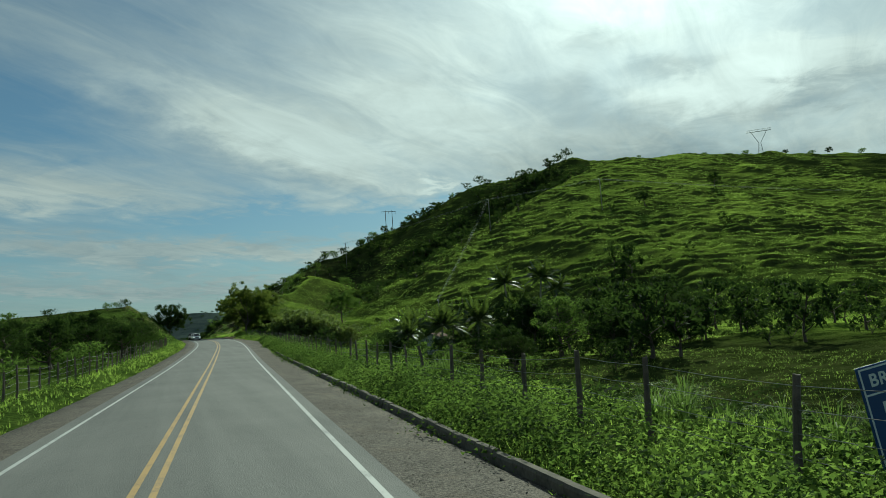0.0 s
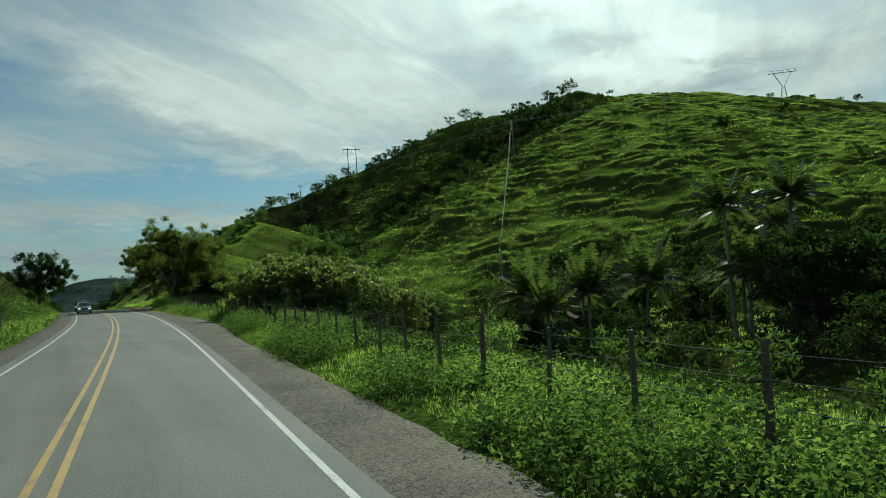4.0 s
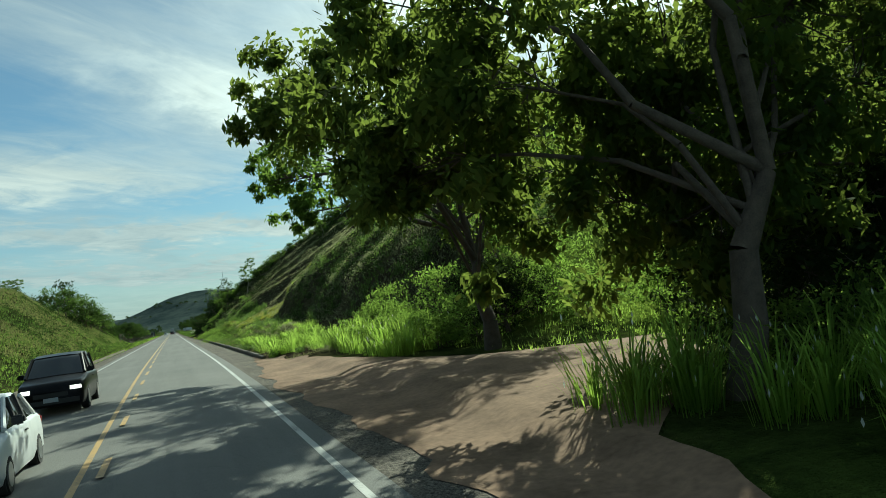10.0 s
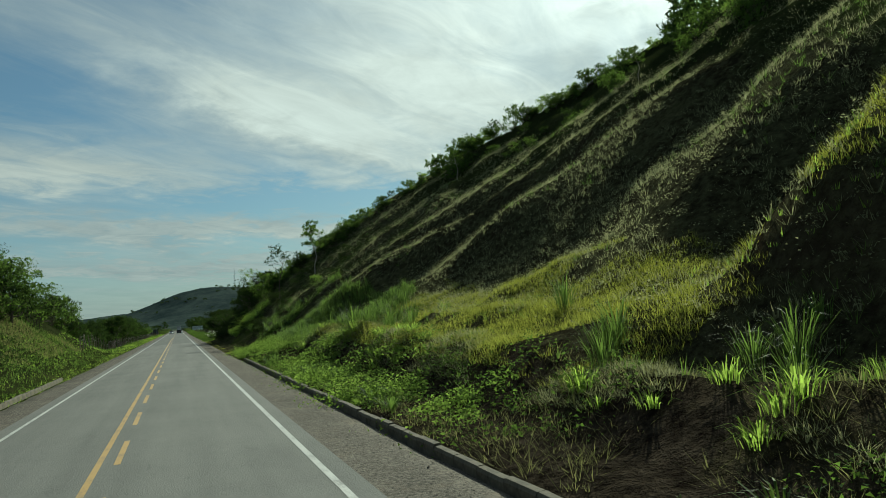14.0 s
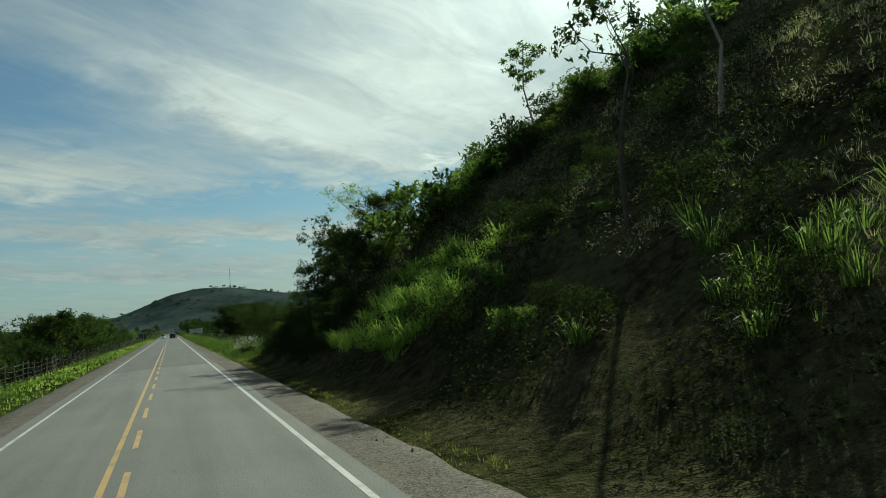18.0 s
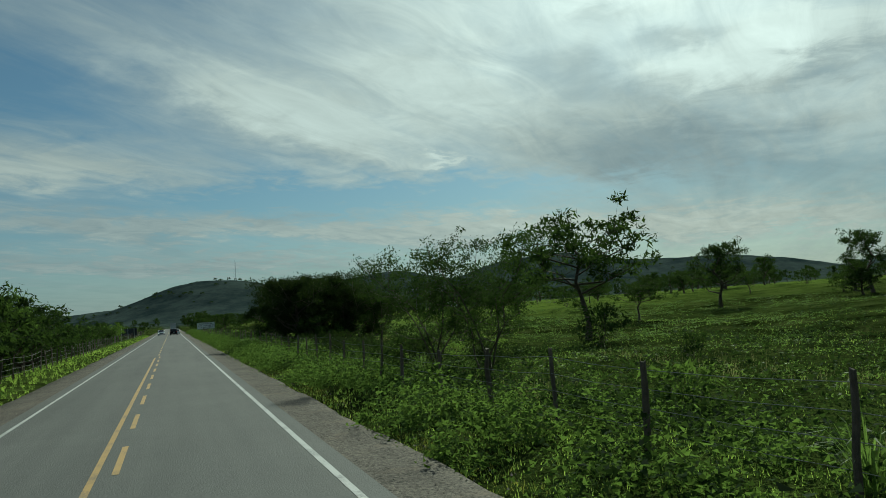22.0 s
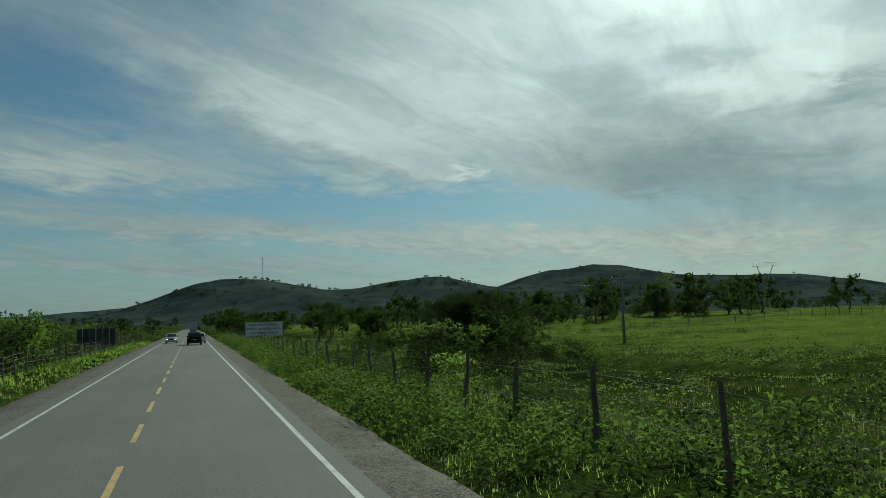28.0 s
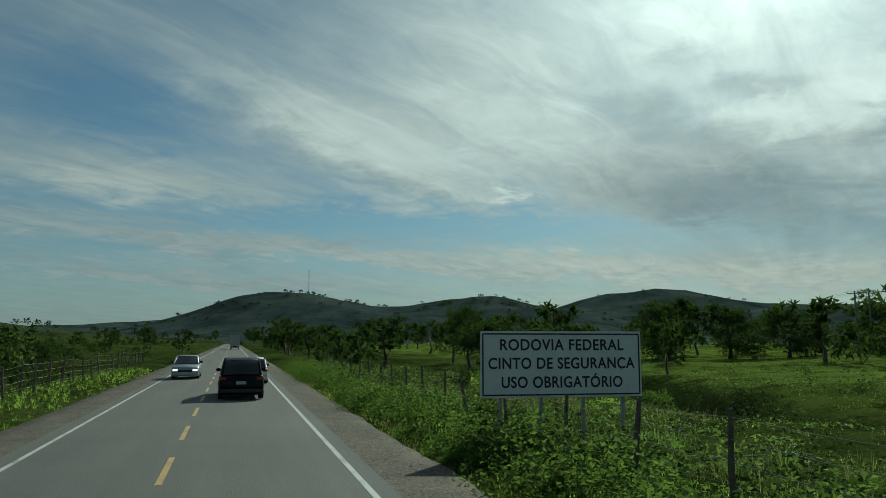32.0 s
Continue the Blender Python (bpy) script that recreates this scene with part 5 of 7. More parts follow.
def blades(p, seed, per, height, width=0.03, lean=0.45, ring=0.08, fine=False, arch=False):
    """Bent blades of grass, per at each place."""
    g = np.random.default_rng(seed)
    c = np.repeat(p, per, 0)
    n = len(c)
    az = g.random(n) * 2 * math.pi
    d = np.stack([np.cos(az), np.sin(az), np.zeros(n)], -1)
    s = np.stack([-np.sin(az), np.cos(az), np.zeros(n)], -1)
    size = np.repeat(0.55 + 0.9 * g.random(len(p)), per)
    h = (height * size * (0.6 + 0.8 * g.random(n)))[:, None]
    w = width * (0.7 + 0.6 * g.random(n))[:, None]
    ln = (lean * (0.25 + g.random(n)))[:, None]
    c = c + d * (ring * g.random(n))[:, None] - np.array([0, 0, 0.03])
    up = np.array([0, 0, 1.0])
    mid = c + up * h * 0.6 + d * h * ln * 0.35
    tip = c + up * h * (1.0 - 0.25 * ln) + d * h * ln
    if arch:
        up = np.array([0, 0, 1.0])
        ln = ln * 0.72
        low = c + up * h * 0.5 + d * h * ln * 0.16
        top = c + up * h * (0.9 - 0.12 * ln) + d * h * ln * 0.5
        end = c + up * h * (1.1 - 0.42 * ln) + d * h * ln * 1.0
        v = np.stack([c - s * w * 0.6, c + s * w * 0.6, low + s * w, low - s * w, low - s * w, low + s * w, top + s * w * 0.8, top - s * w * 0.8, top - s * w * 0.8, top + s * w * 0.8, end + s * w * 0.1, end - s * w * 0.1], 1).reshape(-1, 3)
        return v, np.arange(n * 12).reshape(-1, 4)
    if fine:
        v = np.stack([c, mid * 0.85 + c * 0.15 + s * w, tip, mid * 0.85 + c * 0.15 - s * w], 1).reshape(-1, 3)
        return v, np.arange(n * 4).reshape(-1, 4)
    v = np.stack([c - s * w, c + s * w, tip], 1).reshape(-1, 3)
    f = np.arange(n * 3).reshape(-1, 3)
    return v, f


def herbs(p, seed, per, height, leaf, ring=0.2):
    """Low leafy weeds."""
    g = np.random.default_rng(seed)
    n = len(p) * per
    c = np.repeat(p, per, 0)
    size = np.repeat(0.5 + g.random(len(p)), per)
    off = g.normal(size=(n, 2)) * ring * size[:, None]
    dome = np.exp(-(off ** 2).sum(1) / (2.2 * ring * size) ** 2 * 2)
    c = c + np.stack([off[:, 0], off[:, 1], g.random(n) ** 0.6 * height * size ** 1.4 * dome], -1)
    a = g.normal(size=(n, 3)) * np.array([1, 1, 0.5])
    a /= np.linalg.norm(a, axis=1)[:, None]
    out = np.concatenate([off / (ring * size[:, None]), np.full((n, 1), 0.75)], 1)
    b = np.cross(a, g.normal(size=(n, 3)) * 0.45 + out)
    b /= np.linalg.norm(b, axis=1)[:, None] + 1e-9
    s = leaf * (0.5 + g.random(n))[:, None]
    v = np.stack([c - a * s * 0.55 + b * s * 0.16, c + a * s * 0.62 + b * s * 0.1, c - a * s * 0.05 - b * s * 0.42], 1).reshape(-1, 3)
    return v, np.arange(n * 3).reshape(-1, 3)


def on_cut(p):
    """Leave out the green spur above the cut."""
    return p[p[:, 0] - road_x(p[:, 1]) < np.interp(p[:, 1], [208, 248, 275], [19, 21, 37])]


def grass(label, name, made, mat):
    return tagged(shaped(name, *made, mat), label, "grass", kind="stuff")


VERGE = "thick green roadside grass on the verge"
WEED = "low leafy green weeds on the verge"
FERNS = "dusty grey-green ferns and low scrub over the cut slope"
CLUMP = "tall clumps of broad green grass on the verge"
grass(VERGE, "verge_grass", blades(spread_over(12000, 6.2, 12, -15, 182, 1, 1.2), 1, 7, 0.15, 0.008, 0.6, 0.3), BLADE)
grass(VERGE, "verge_grass", blades(spread_over(9000, 5.95, 9.5, 376, 640, 2, 1.4), 2, 6, 0.14, 0.009, 0.6, 0.32), BLADE)
grass(VERGE, "verge_grass", blades(spread_over(10000, -5.2, -10, -15, 640, 3, 1.2), 3, 7, 0.20, 0.013), BLADE)
grass("fresh yellow-green grass on the verge", "verge_grass", blades(spread_over(9500, 6.3, 10.5, 112, 182, 71, 1.1), 71, 8, 0.16, 0.008, 0.7, 0.3), BLADE_YELLOW)
grass(CLUMP, "verge_grass", blades(patchy(spread_over(420, 8.9, 11.5, -15, 181, 31), 6, 0.4, 31), 31, 60, 0.6, 0.010, 1.0, 0.25, arch=True), BLADE_DEEP)
grass(CLUMP, "verge_grass", blades(patchy(spread_over(500, 8.6, 13, 376, 640, 32), 6, 0.2, 32), 32, 60, 0.6, 0.010, 1.0, 0.25, arch=True), BLADE_DEEP)
grass(WEED, "weeds", herbs(patchy(spread_over(2600, 6.5, 9.8, -15, 181, 4, 1.2), 3, 0.5, 4), 4, 66, 0.46, 0.072, 0.30), LEAF_LIGHT)
grass(WEED, "weeds", herbs(patchy(spread_over(2600, 6.4, 11, -15, 181, 14), 3, 0.5, 14), 14, 54, 0.46, 0.085, 0.33), LEAF_MID)
grass("dark broad-leaved weeds on the verge", "weeds", herbs(patchy(spread_over(1500, 6.4, 12, -15, 181, 24), 4, 0.5, 24), 24, 54, 0.5, 0.10, 0.38), LEAF_DARK)
grass(WEED, "weeds", herbs(patchy(spread_over(2300, 6.3, 9.0, 376, 640, 5, 1.1), 3, 0.45, 5), 5, 74, 0.46, 0.064, 0.30), LEAF_MID)
grass(WEED, "weeds", herbs(patchy(spread_over(3400, 6.3, 11, 376, 640, 15), 3, 0.45, 15), 15, 50, 0.65, 0.09, 0.28), LEAF_MID)
grass("dark broad-leaved weeds on the verge", "weeds", herbs(patchy(spread_over(2400, 6.6, 14, 376, 640, 25), 3, 0.55, 25), 25, 50, 0.62, 0.11, 0.34), LEAF_DARK)
grass(WEED, "weeds", herbs(patchy(spread_over(4500, -5.6, -10, -15, 640, 6), 5, 0.6, 6), 6, 16, 0.36, 0.11), LEAF_MID)
COVER = "close cover of small-leaved weeds on the verge"
grass(COVER, "weeds", herbs(patchy(spread_over(9000, 6.0, 8.6, -10, 178, 107, 1.2), 2.2, 0.35, 107), 107, 26, 0.28, 0.066, 0.20), LEAF_LIGHT)
grass(COVER, "weeds", herbs(patchy(spread_over(10000, 6.0, 8.4, 380, 640, 108, 1.2), 2.2, 0.30, 108), 108, 24, 0.30, 0.070, 0.20), LEAF_MID)
MOUND = "bright broad-leaved creeper in low mounds along the shoulder"
grass(MOUND, "creeper", herbs(patchy(spread_over(900, 6.0, 7.6, 384, 640, 101), 3, 0.6, 101), 101, 190, 0.80, 0.085, 0.30), LEAF_MID)
grass(MOUND, "creeper", herbs(patchy(spread_over(800, 6.1, 7.7, -12, 128, 102), 3, 0.6, 102), 102, 170, 0.80, 0.080, 0.30), LEAF_MID)
grass(MOUND, "creeper", herbs(patchy(spread_over(300, 6.3, 8.6, 262, 316, 103), 5, 0.7, 103), 103, 190, 0.5, 0.08, 0.42), LEAF_LIGHT)
grass("short grass creeping over the edge of the shoulder", "verge_grass", blades(patchy(spread_over(9000, 5.5, 6.3, -12, 178, 104), 3, 0.7, 104), 104, 7, 0.10, 0.008, 0.8, 0.14), BLADE)
grass("short grass creeping over the edge of the shoulder", "verge_grass", blades(patchy(spread_over(12000, 5.5, 6.4, 318, 640, 105), 3, 0.7, 105), 105, 7, 0.10, 0.008, 0.8, 0.14), BLADE_YELLOW)
grass("rough pasture grass and tufts", "pasture_grass", blades(spread_over(18000, 11, 60, -10, 205, 7, 1.4), 7, 6, 0.2, 0.013, 0.5, 0.4), BLADE)
grass("rough pasture grass and tufts", "pasture_grass", herbs(patchy(spread_over(16000, 10, 85, 380, 660, 8, 1.5), 5, 0.65, 8), 8, 13, 0.24, 0.12, 0.38), BLADE_DEEP)
grass("rough pasture grass and tufts", "pasture_grass", blades(spread_over(9000, 10, 60, 380, 640, 28, 1.6), 28, 7, 0.16, 0.009, 0.6, 0.8), BLADE)
grass("dry brown weeds and stalks beside the fence", "dry_grass", blades(patchy(spread_over(6000, 9.5, 24, 385, 640, 33, 1.3), 9, 0.45, 33), 33, 8, 0.5, 0.007, 0.5, 0.3), BLADE_DRY)
grass("tall dark weeds behind the pasture fence", "weeds", herbs(patchy(spread_over(1500, 8.8, 13.5, 400, 560, 106), 6, 0.55, 106), 106, 70, 0.75, 0.075, 0.36), LEAF_DARK)
grass("scrubby dark weeds in the pasture", "weeds", herbs(patchy(spread_over(4200, 9.4, 45, 380, 640, 34, 1.4), 7, 0.5, 34), 34, 18, 0.6, 0.15, 0.4), LEAF_DARK)
grass("scrubby dark weeds in the pasture", "weeds", herbs(patchy(spread_over(4200, 9.4, 45, -10, 190, 35, 1.4), 7, 0.5, 35), 35, 18, 0.6, 0.15, 0.4), LEAF_DARK)
grass(FERNS, "fern_scrub", herbs(patchy(on_cut(spread_over(14000, 11.5, 37, 208, 376, 9)), 3, 0.75, 9), 9, 22, 0.40, 0.055, 0.22), FERN)
grass("dry straw-coloured grass hanging on the cut slope", "dry_grass", blades(patchy(on_cut(spread_over(34000, 11.5, 36, 212, 376, 10)), 3, 0.75, 10), 10, 9, 0.24, 0.011, 0.9, 0.14), FERN)
grass("tufts of green grass on the cut slope", "slope_grass", blades(patchy(spread_over(9000, 9, 36, 205, 376, 39), 6, 0.4, 39), 39, 10, 0.26, 0.010, 0.8, 0.12), BLADE_DEEP)
grass("low weeds and tufts in the hollow below the knoll", "weeds", herbs(patchy(spread_over(1700, 13, 48, 150, 206, 73), 5, 0.55, 73), 73, 20, 0.4, 0.12, 0.36), LEAF_MID)
grass("short green grass on the knoll", "slope_grass", blades(spread_over(26000, 13, 60, 166, 266, 38), 38, 5, 0.15, 0.016), BLADE)
clump = tagged(new("grass_clump"), "big dark roadside tuft of grass, white glint painted on its tips", "grass clump")
clump.location = (float(road_x(383.4)) + 7.25, 383.4, float(land(float(road_x(383.4)) + 7.25, 383.4)))
for k in range(7):
    v, f = blades(spread_over(1, 6.8 + 0.13 * k, 6.85 + 0.13 * k, 383.0 + 0.37 * (k % 3), 383.1 + 0.37 * (k % 3), 61 + k), 61 + k, 260, 0.82, 0.012, 0.62, 0.34, True)
    # near-black blades hold the shade inside the tuft in their colour
    shaped("tussock", v - np.array(clump.location), f, BLADE_DEEP if k % 3 == 0 else LEAF_SHADED, clump)
    # slim pale heads at the outer blade tips paint the blades' sky glint
    f = f[::2]
    tip, low = v[f[:, 2]], v[f[:, 0]]
    run = (tip - low) * np.array([1, 1, 0.75])
    side = np.stack([-run[:, 1], run[:, 0], 0 * run[:, 2]], -1)
    side *= 0.017 / np.maximum(np.linalg.norm(side, axis=1, keepdims=True), 1e-6)
    head = np.stack([tip - 0.07 * run, tip + 0.02 * run + side, tip + 0.13 * run, tip + 0.02 * run - side], 1)
    head = head[tip[:, 2] > np.quantile(tip[:, 2], 0.4)]
    shaped("plume", head.reshape(-1, 3) - np.array(clump.location), np.arange(len(head) * 4).reshape(-1, 4), BLADE_PALE, clump, "silvery white sky glint painted at the tips")
# a washed-out sandy rill beside the tuft
rill = np.linspace(0, 1, 15)
rx, ry = RILL[0][0] + (RILL[1][0] - RILL[0][0]) * rill, RILL[0][1] + (RILL[1][1] - RILL[0][1]) * rill
rw = 0.55 - 0.33 * rill + 0.09 * np.sin(rill * 17)
rv = np.stack([np.stack([rx + road_x(ry) + k * rw * 0.8, ry - k * rw * 0.6], -1) for k in (-1, -0.4, 0.3, 1)], 1).reshape(-1, 2)
rz = land(rv[:, 0], rv[:, 1]) + np.tile([-0.03, 0.025, 0.03, -0.03], 15)
tagged(shaped("washout", np.column_stack([rv, rz]), [(a * 4 + b, a * 4 + b + 1, a * 4 + b + 5, a * 4 + b + 4) for a in range(14) for b in range(3)], EARTH, smooth=True), "bare sandy washed-out rill between the weeds", "ground", kind="structure")
grass("tall backlit reeds on the steep bank", "slope_grass", blades(patchy(spread_over(170, 8.6, 12.5, 222, 372, 36), 7, 0.45, 36), 36, 70, 0.75, 0.010, 1.0, 0.3, arch=True), BLADE_DEEP)
grass("bright yellow-green grass on the bench below the cut", "slope_grass", blades(patchy(spread_over(16000, 8.6, 16.5, 259, 294, 37, 1.0), 2.5, 0.6, 37), 37, 9, 0.15, 0.008, 0.8, 0.2), BLADE_YELLOW)
grass("bright yellow-green grass on the bench below the cut", "slope_grass", blades(patchy(spread_over(15000, 8.6, 15.0, 262, 291, 57), 1.6, 0.6, 57), 57, 6, 0.20, 0.008, 0.9, 0.25), BLADE_YELLOW)
grass("dark reeds below the cut", "slope_grass", blades(patchy(spread_over(2600, 8.3, 15, 290, 320, 59), 3, 0.6, 59), 59, 16, 0.5, 0.010, 0.8, 0.25, arch=True), BLADE_DEEP)
grass("grass and weeds on the cut bank", "slope_grass", blades(spread_over(11000, -6.2, -17, 150, 330, 11), 11, 6, 0.24, 0.02, 0.6, 0.3), BLADE_DEEP)
grass("dark ferns and low shrubs on the cut bank", "weeds", herbs(patchy(spread_over(1500, -7.0, -17, 150, 330, 72), 5, 0.5, 72), 72, 34, 0.6, 0.13, 0.4), LEAF_DARK)
grass("dry grass on the cut bank", "dry_grass", blades(patchy(spread_over(16000, -7.6, -17, 185, 330, 13), 6, 0.75, 13), 13, 7, 0.26, 0.016, 0.7, 0.3), BLADE_DRY)
grass("weeds and low creepers on the cut slope", "weeds", herbs(patchy(spread_over(1500, 6.2, 9.3, 213, 316, 12, 1.0), 2, 0.35, 12), 12, 60, 0.5, 0.065, 0.28), LEAF_MID)
HANG = "rank weeds and grass hanging on the steep end of the cut"
grass(HANG, "weeds", blades(patchy(spread_over(1500, 12, 25, 212, 252, 121), 3, 0.6, 121), 121, 20, 0.42, 0.011, 1.5, 0.3, arch=True), BLADE_DEEP)
grass(HANG, "weeds", herbs(patchy(spread_over(1200, 12, 25, 212, 252, 122), 3, 0.5, 122), 122, 40, 0.5, 0.075, 0.34), FERN)
grass(HANG, "weeds", herbs(patchy(spread_over(900, 11.5, 25, 212, 252, 123), 3, 0.6, 123), 123, 60, 0.6, 0.10, 0.36), LEAF_DARK)
BERM = "pale green grass over the crest of the dug bank"
grass(BERM, "slope_grass", blades(patchy(spread_over(5200, 8.2, 9.9, 212, 300, 124), 3, 0.7, 124), 124, 22, 0.17, 0.008, 1.2, 0.2), FERN)
grass(BERM, "slope_grass", blades(patchy(spread_over(150, 8.0, 9.6, 214, 300, 125), 4, 0.6, 125), 125, 50, 0.32, 0.012, 1.6, 0.3, arch=True), BLADE)
grass("broad-bladed green tufts on the dug soil by the kerb", "grass_tuft", blades(patchy(spread_over(70, 6.1, 7.4, 214, 300, 126), 4, 0.6, 126), 126, 60, 0.34, 0.014, 1.7, 0.28, arch=True), BLADE_DEEP)
grass("dead straw and brown stalks on the dug bank", "dry_grass", blades(patchy(spread_over(5000, 6.4, 9.5, 208, 300, 17), 3, 0.6, 17), 17, 7, 0.25, 0.008, 1.4, 0.2), BLADE_DRY)
# Bank shade is put into these near-black leaves.
grass("ferns and creepers coloured dark for the shaded bank", "weeds", herbs(patchy(spread_over(7000, 7.4, 24, 310, 378, 16, 1.2), 4, 0.6, 16), 16, 24, 0.5, 0.085, 0.34), LEAF_SHADED)
for n, u0, u1, y0, y1, k in ((120, 8.2, 12.5, 343.5, 354.5, 51), (14, 8.6, 10.4, 243.5, 247.5, 52), (14, 9.0, 13.0, 318, 334, 53), (9, 8.0, 9.2, 470.3, 472.6, 58), (22, 9.0, 12.0, 300, 308, 54), (60, 6.5, 10.4, 215, 228, 55), (10, 6.7, 7.6, 231, 236, 56)):
    grass("tall backlit reeds on the steep bank", "reed_clump", blades(spread_over(n, u0, u1, y0, y1, k), k, 70, 0.58, 0.013, 1.5, 0.4, arch=True), BLADE_DEEP if k in (52, 53, 54, 58) else BLADE)


CANE = "tall broad-bladed grass with pale flower heads under the great tree"
for n, u0, u1, y0, y1, k in ((34, 8.4, 11.8, 181.0, 186.0, 111), (10, 7.4, 8.6, 186.6, 188.4, 112), (40, 8.2, 11.0, 202.5, 212.5, 113), (26, 15.5, 19.5, 176.0, 184.0, 114)):
    p = spread_over(n, u0, u1, y0, y1, k)
    v, f = blades(p, k, 60, 0.9, 0.014, 1.0, 0.4, arch=True)
    grass(CANE, "cane_grass", (v, f), BLADE)
    tip = v[f[2::27, 2]]
    side = np.random.default_rng(k).normal(size=tip.shape) * 0.009
    head = np.stack([tip - side, tip + np.array([0, 0, 0.06]), tip + side, tip - np.array([0, 0, 0.05])], 1)
    grass("pale flower heads over the tall grass", "flower_heads", (head.reshape(-1, 3), np.arange(len(head) * 4).reshape(-1, 4)), BLADE_PALE)


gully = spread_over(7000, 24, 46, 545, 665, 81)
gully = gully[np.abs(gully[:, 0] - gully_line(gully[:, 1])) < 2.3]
grass("dark ferns and creepers overgrowing the gully", "weeds", herbs(gully, 82, 30, 0.75, 0.14, 0.5), LEAF_SHADED)
grass("dark weedy mounds scattered through the rough field", "weeds", herbs(patchy(spread_over(900, 11, 70, 384, 650, 62, 1.3), 8, 0.55, 62), 62, 44, 0.9, 0.16, 0.45), LEAF_DARK)


def loose_stones(n, u0, u1, y0, y1, seed):
    """Chips of stone lying on the shoulder."""
    g = np.random.default_rng(seed)
    y = y0 + (y1 - y0) * g.random(n)
    u = u0 + (u1 - u0) * g.random(n) ** 0.6
    c = np.stack([road_x(y) + u, y, road_z(y) - 0.02 * np.abs(u) - 0.012], -1)
    s = (0.008 + 0.030 * g.random(n) ** 3)[:, None, None]
    k = np.array([(-1, -0.6, 0), (1, -0.6, 0), (0, 1, 0), (0.1, 0, 1.1)]) * 1.0
    v = (c[:, None] + (k[None] + g.normal(size=(n, 4, 3)) * 0.25) * s).reshape(-1, 3)
    f = np.array([(0, 1, 3), (1, 2, 3), (2, 0, 3)])
    return v, (f[None] + (np.arange(n) * 4)[:, None, None]).reshape(-1, 3)


tagged(shaped("gravel", *loose_stones(9000, 3.95, 5.9, -5, 640, 91), SHOULDER), "loose grey stone chips on the coarse shoulder", "gravel", kind="stuff")


def hill_tufts():
    """Tufts in rows along the level cattle tracks of the hill."""
    g = np.random.default_rng(21)
    n = 260000
    x, y = 42 + 250 * g.random(n), 85 + 210 * g.random(n)
    ph = track_phase(x, y, ridge_height(x, y))
    k = (ph > 0.22) & (ph < 0.74) & (fractal(x, y, 9, 3, 23) > 0.34)
    x, y = x[k], y[k]
    return np.stack([x, y, land(x, y)], -1)


grass("tufts of grass in rows on the grazed hillside", "hillside_grass", blades(hill_tufts(), 22, 3, 0.25, 0.05, 0.6, 0.5), BLADE)
for ob in list(PLANTS.values()):
    for o in (*ob.children_recursive, ob):
        bpy.data.objects.remove(o)


# ---- kerbs, track and pull-out ----
def kerb(y0, y1, side, label):
    """A run of concrete kerb stones, each 1 m long, some tilted or sunk."""
    top = tagged(new("kerb"), label, "kerb", kind="structure")
    prof = [(-0.07, -0.25), (-0.07, 0.10), (-0.04, 0.15), (0.07, 0.16), (0.10, 0.13), (0.10, -0.25)]
    n = len(prof)
    v = [(px, y, pz) for y in (-0.495, 0.495) for px, pz in prof]
    bm = bmesh.new()
    vs = [bm.verts.new(c) for c in v]
    for i in range(n):
        bm.faces.new((vs[i], vs[(i + 1) % n], vs[n + (i + 1) % n], vs[n + i]))
    bm.faces.new(vs[:n][::-1])
    bm.faces.new(vs[n:])
    bmesh.ops.recalc_face_normals(bm, faces=bm.faces)
    me = bpy.data.meshes.new("kerb_stone")
    bm.to_mesh(me)
    bm.free()
    me.materials.append(CONCRETE)
    g = np.random.default_rng(int(abs(y0)) + 3)
    y = y0
    while y < y1:
        ob = linked("kerb_stone", me, top)
        x = float(road_x(y)) + side
        turn = math.degrees(math.atan2(float(road_x(y + 1) - road_x(y)), 1.0))
        ob.matrix_basis = pose(x, y, float(road_z(y)) - 0.10 + g.normal() * 0.012, g.normal() * 0.5 + math.degrees(float(road_z(y + 1) - road_z(y))), g.normal() * 1.5, -turn + g.normal() * 0.6)
        y += 1.0


kerb(-6, 78, 5.85, "low mossy concrete kerb along the shoulder")
kerb(216, 302, 5.47, "stained concrete kerb along the foot of the cut")
kerb(205, 300, -5.45, "low concrete kerb along the far shoulder")


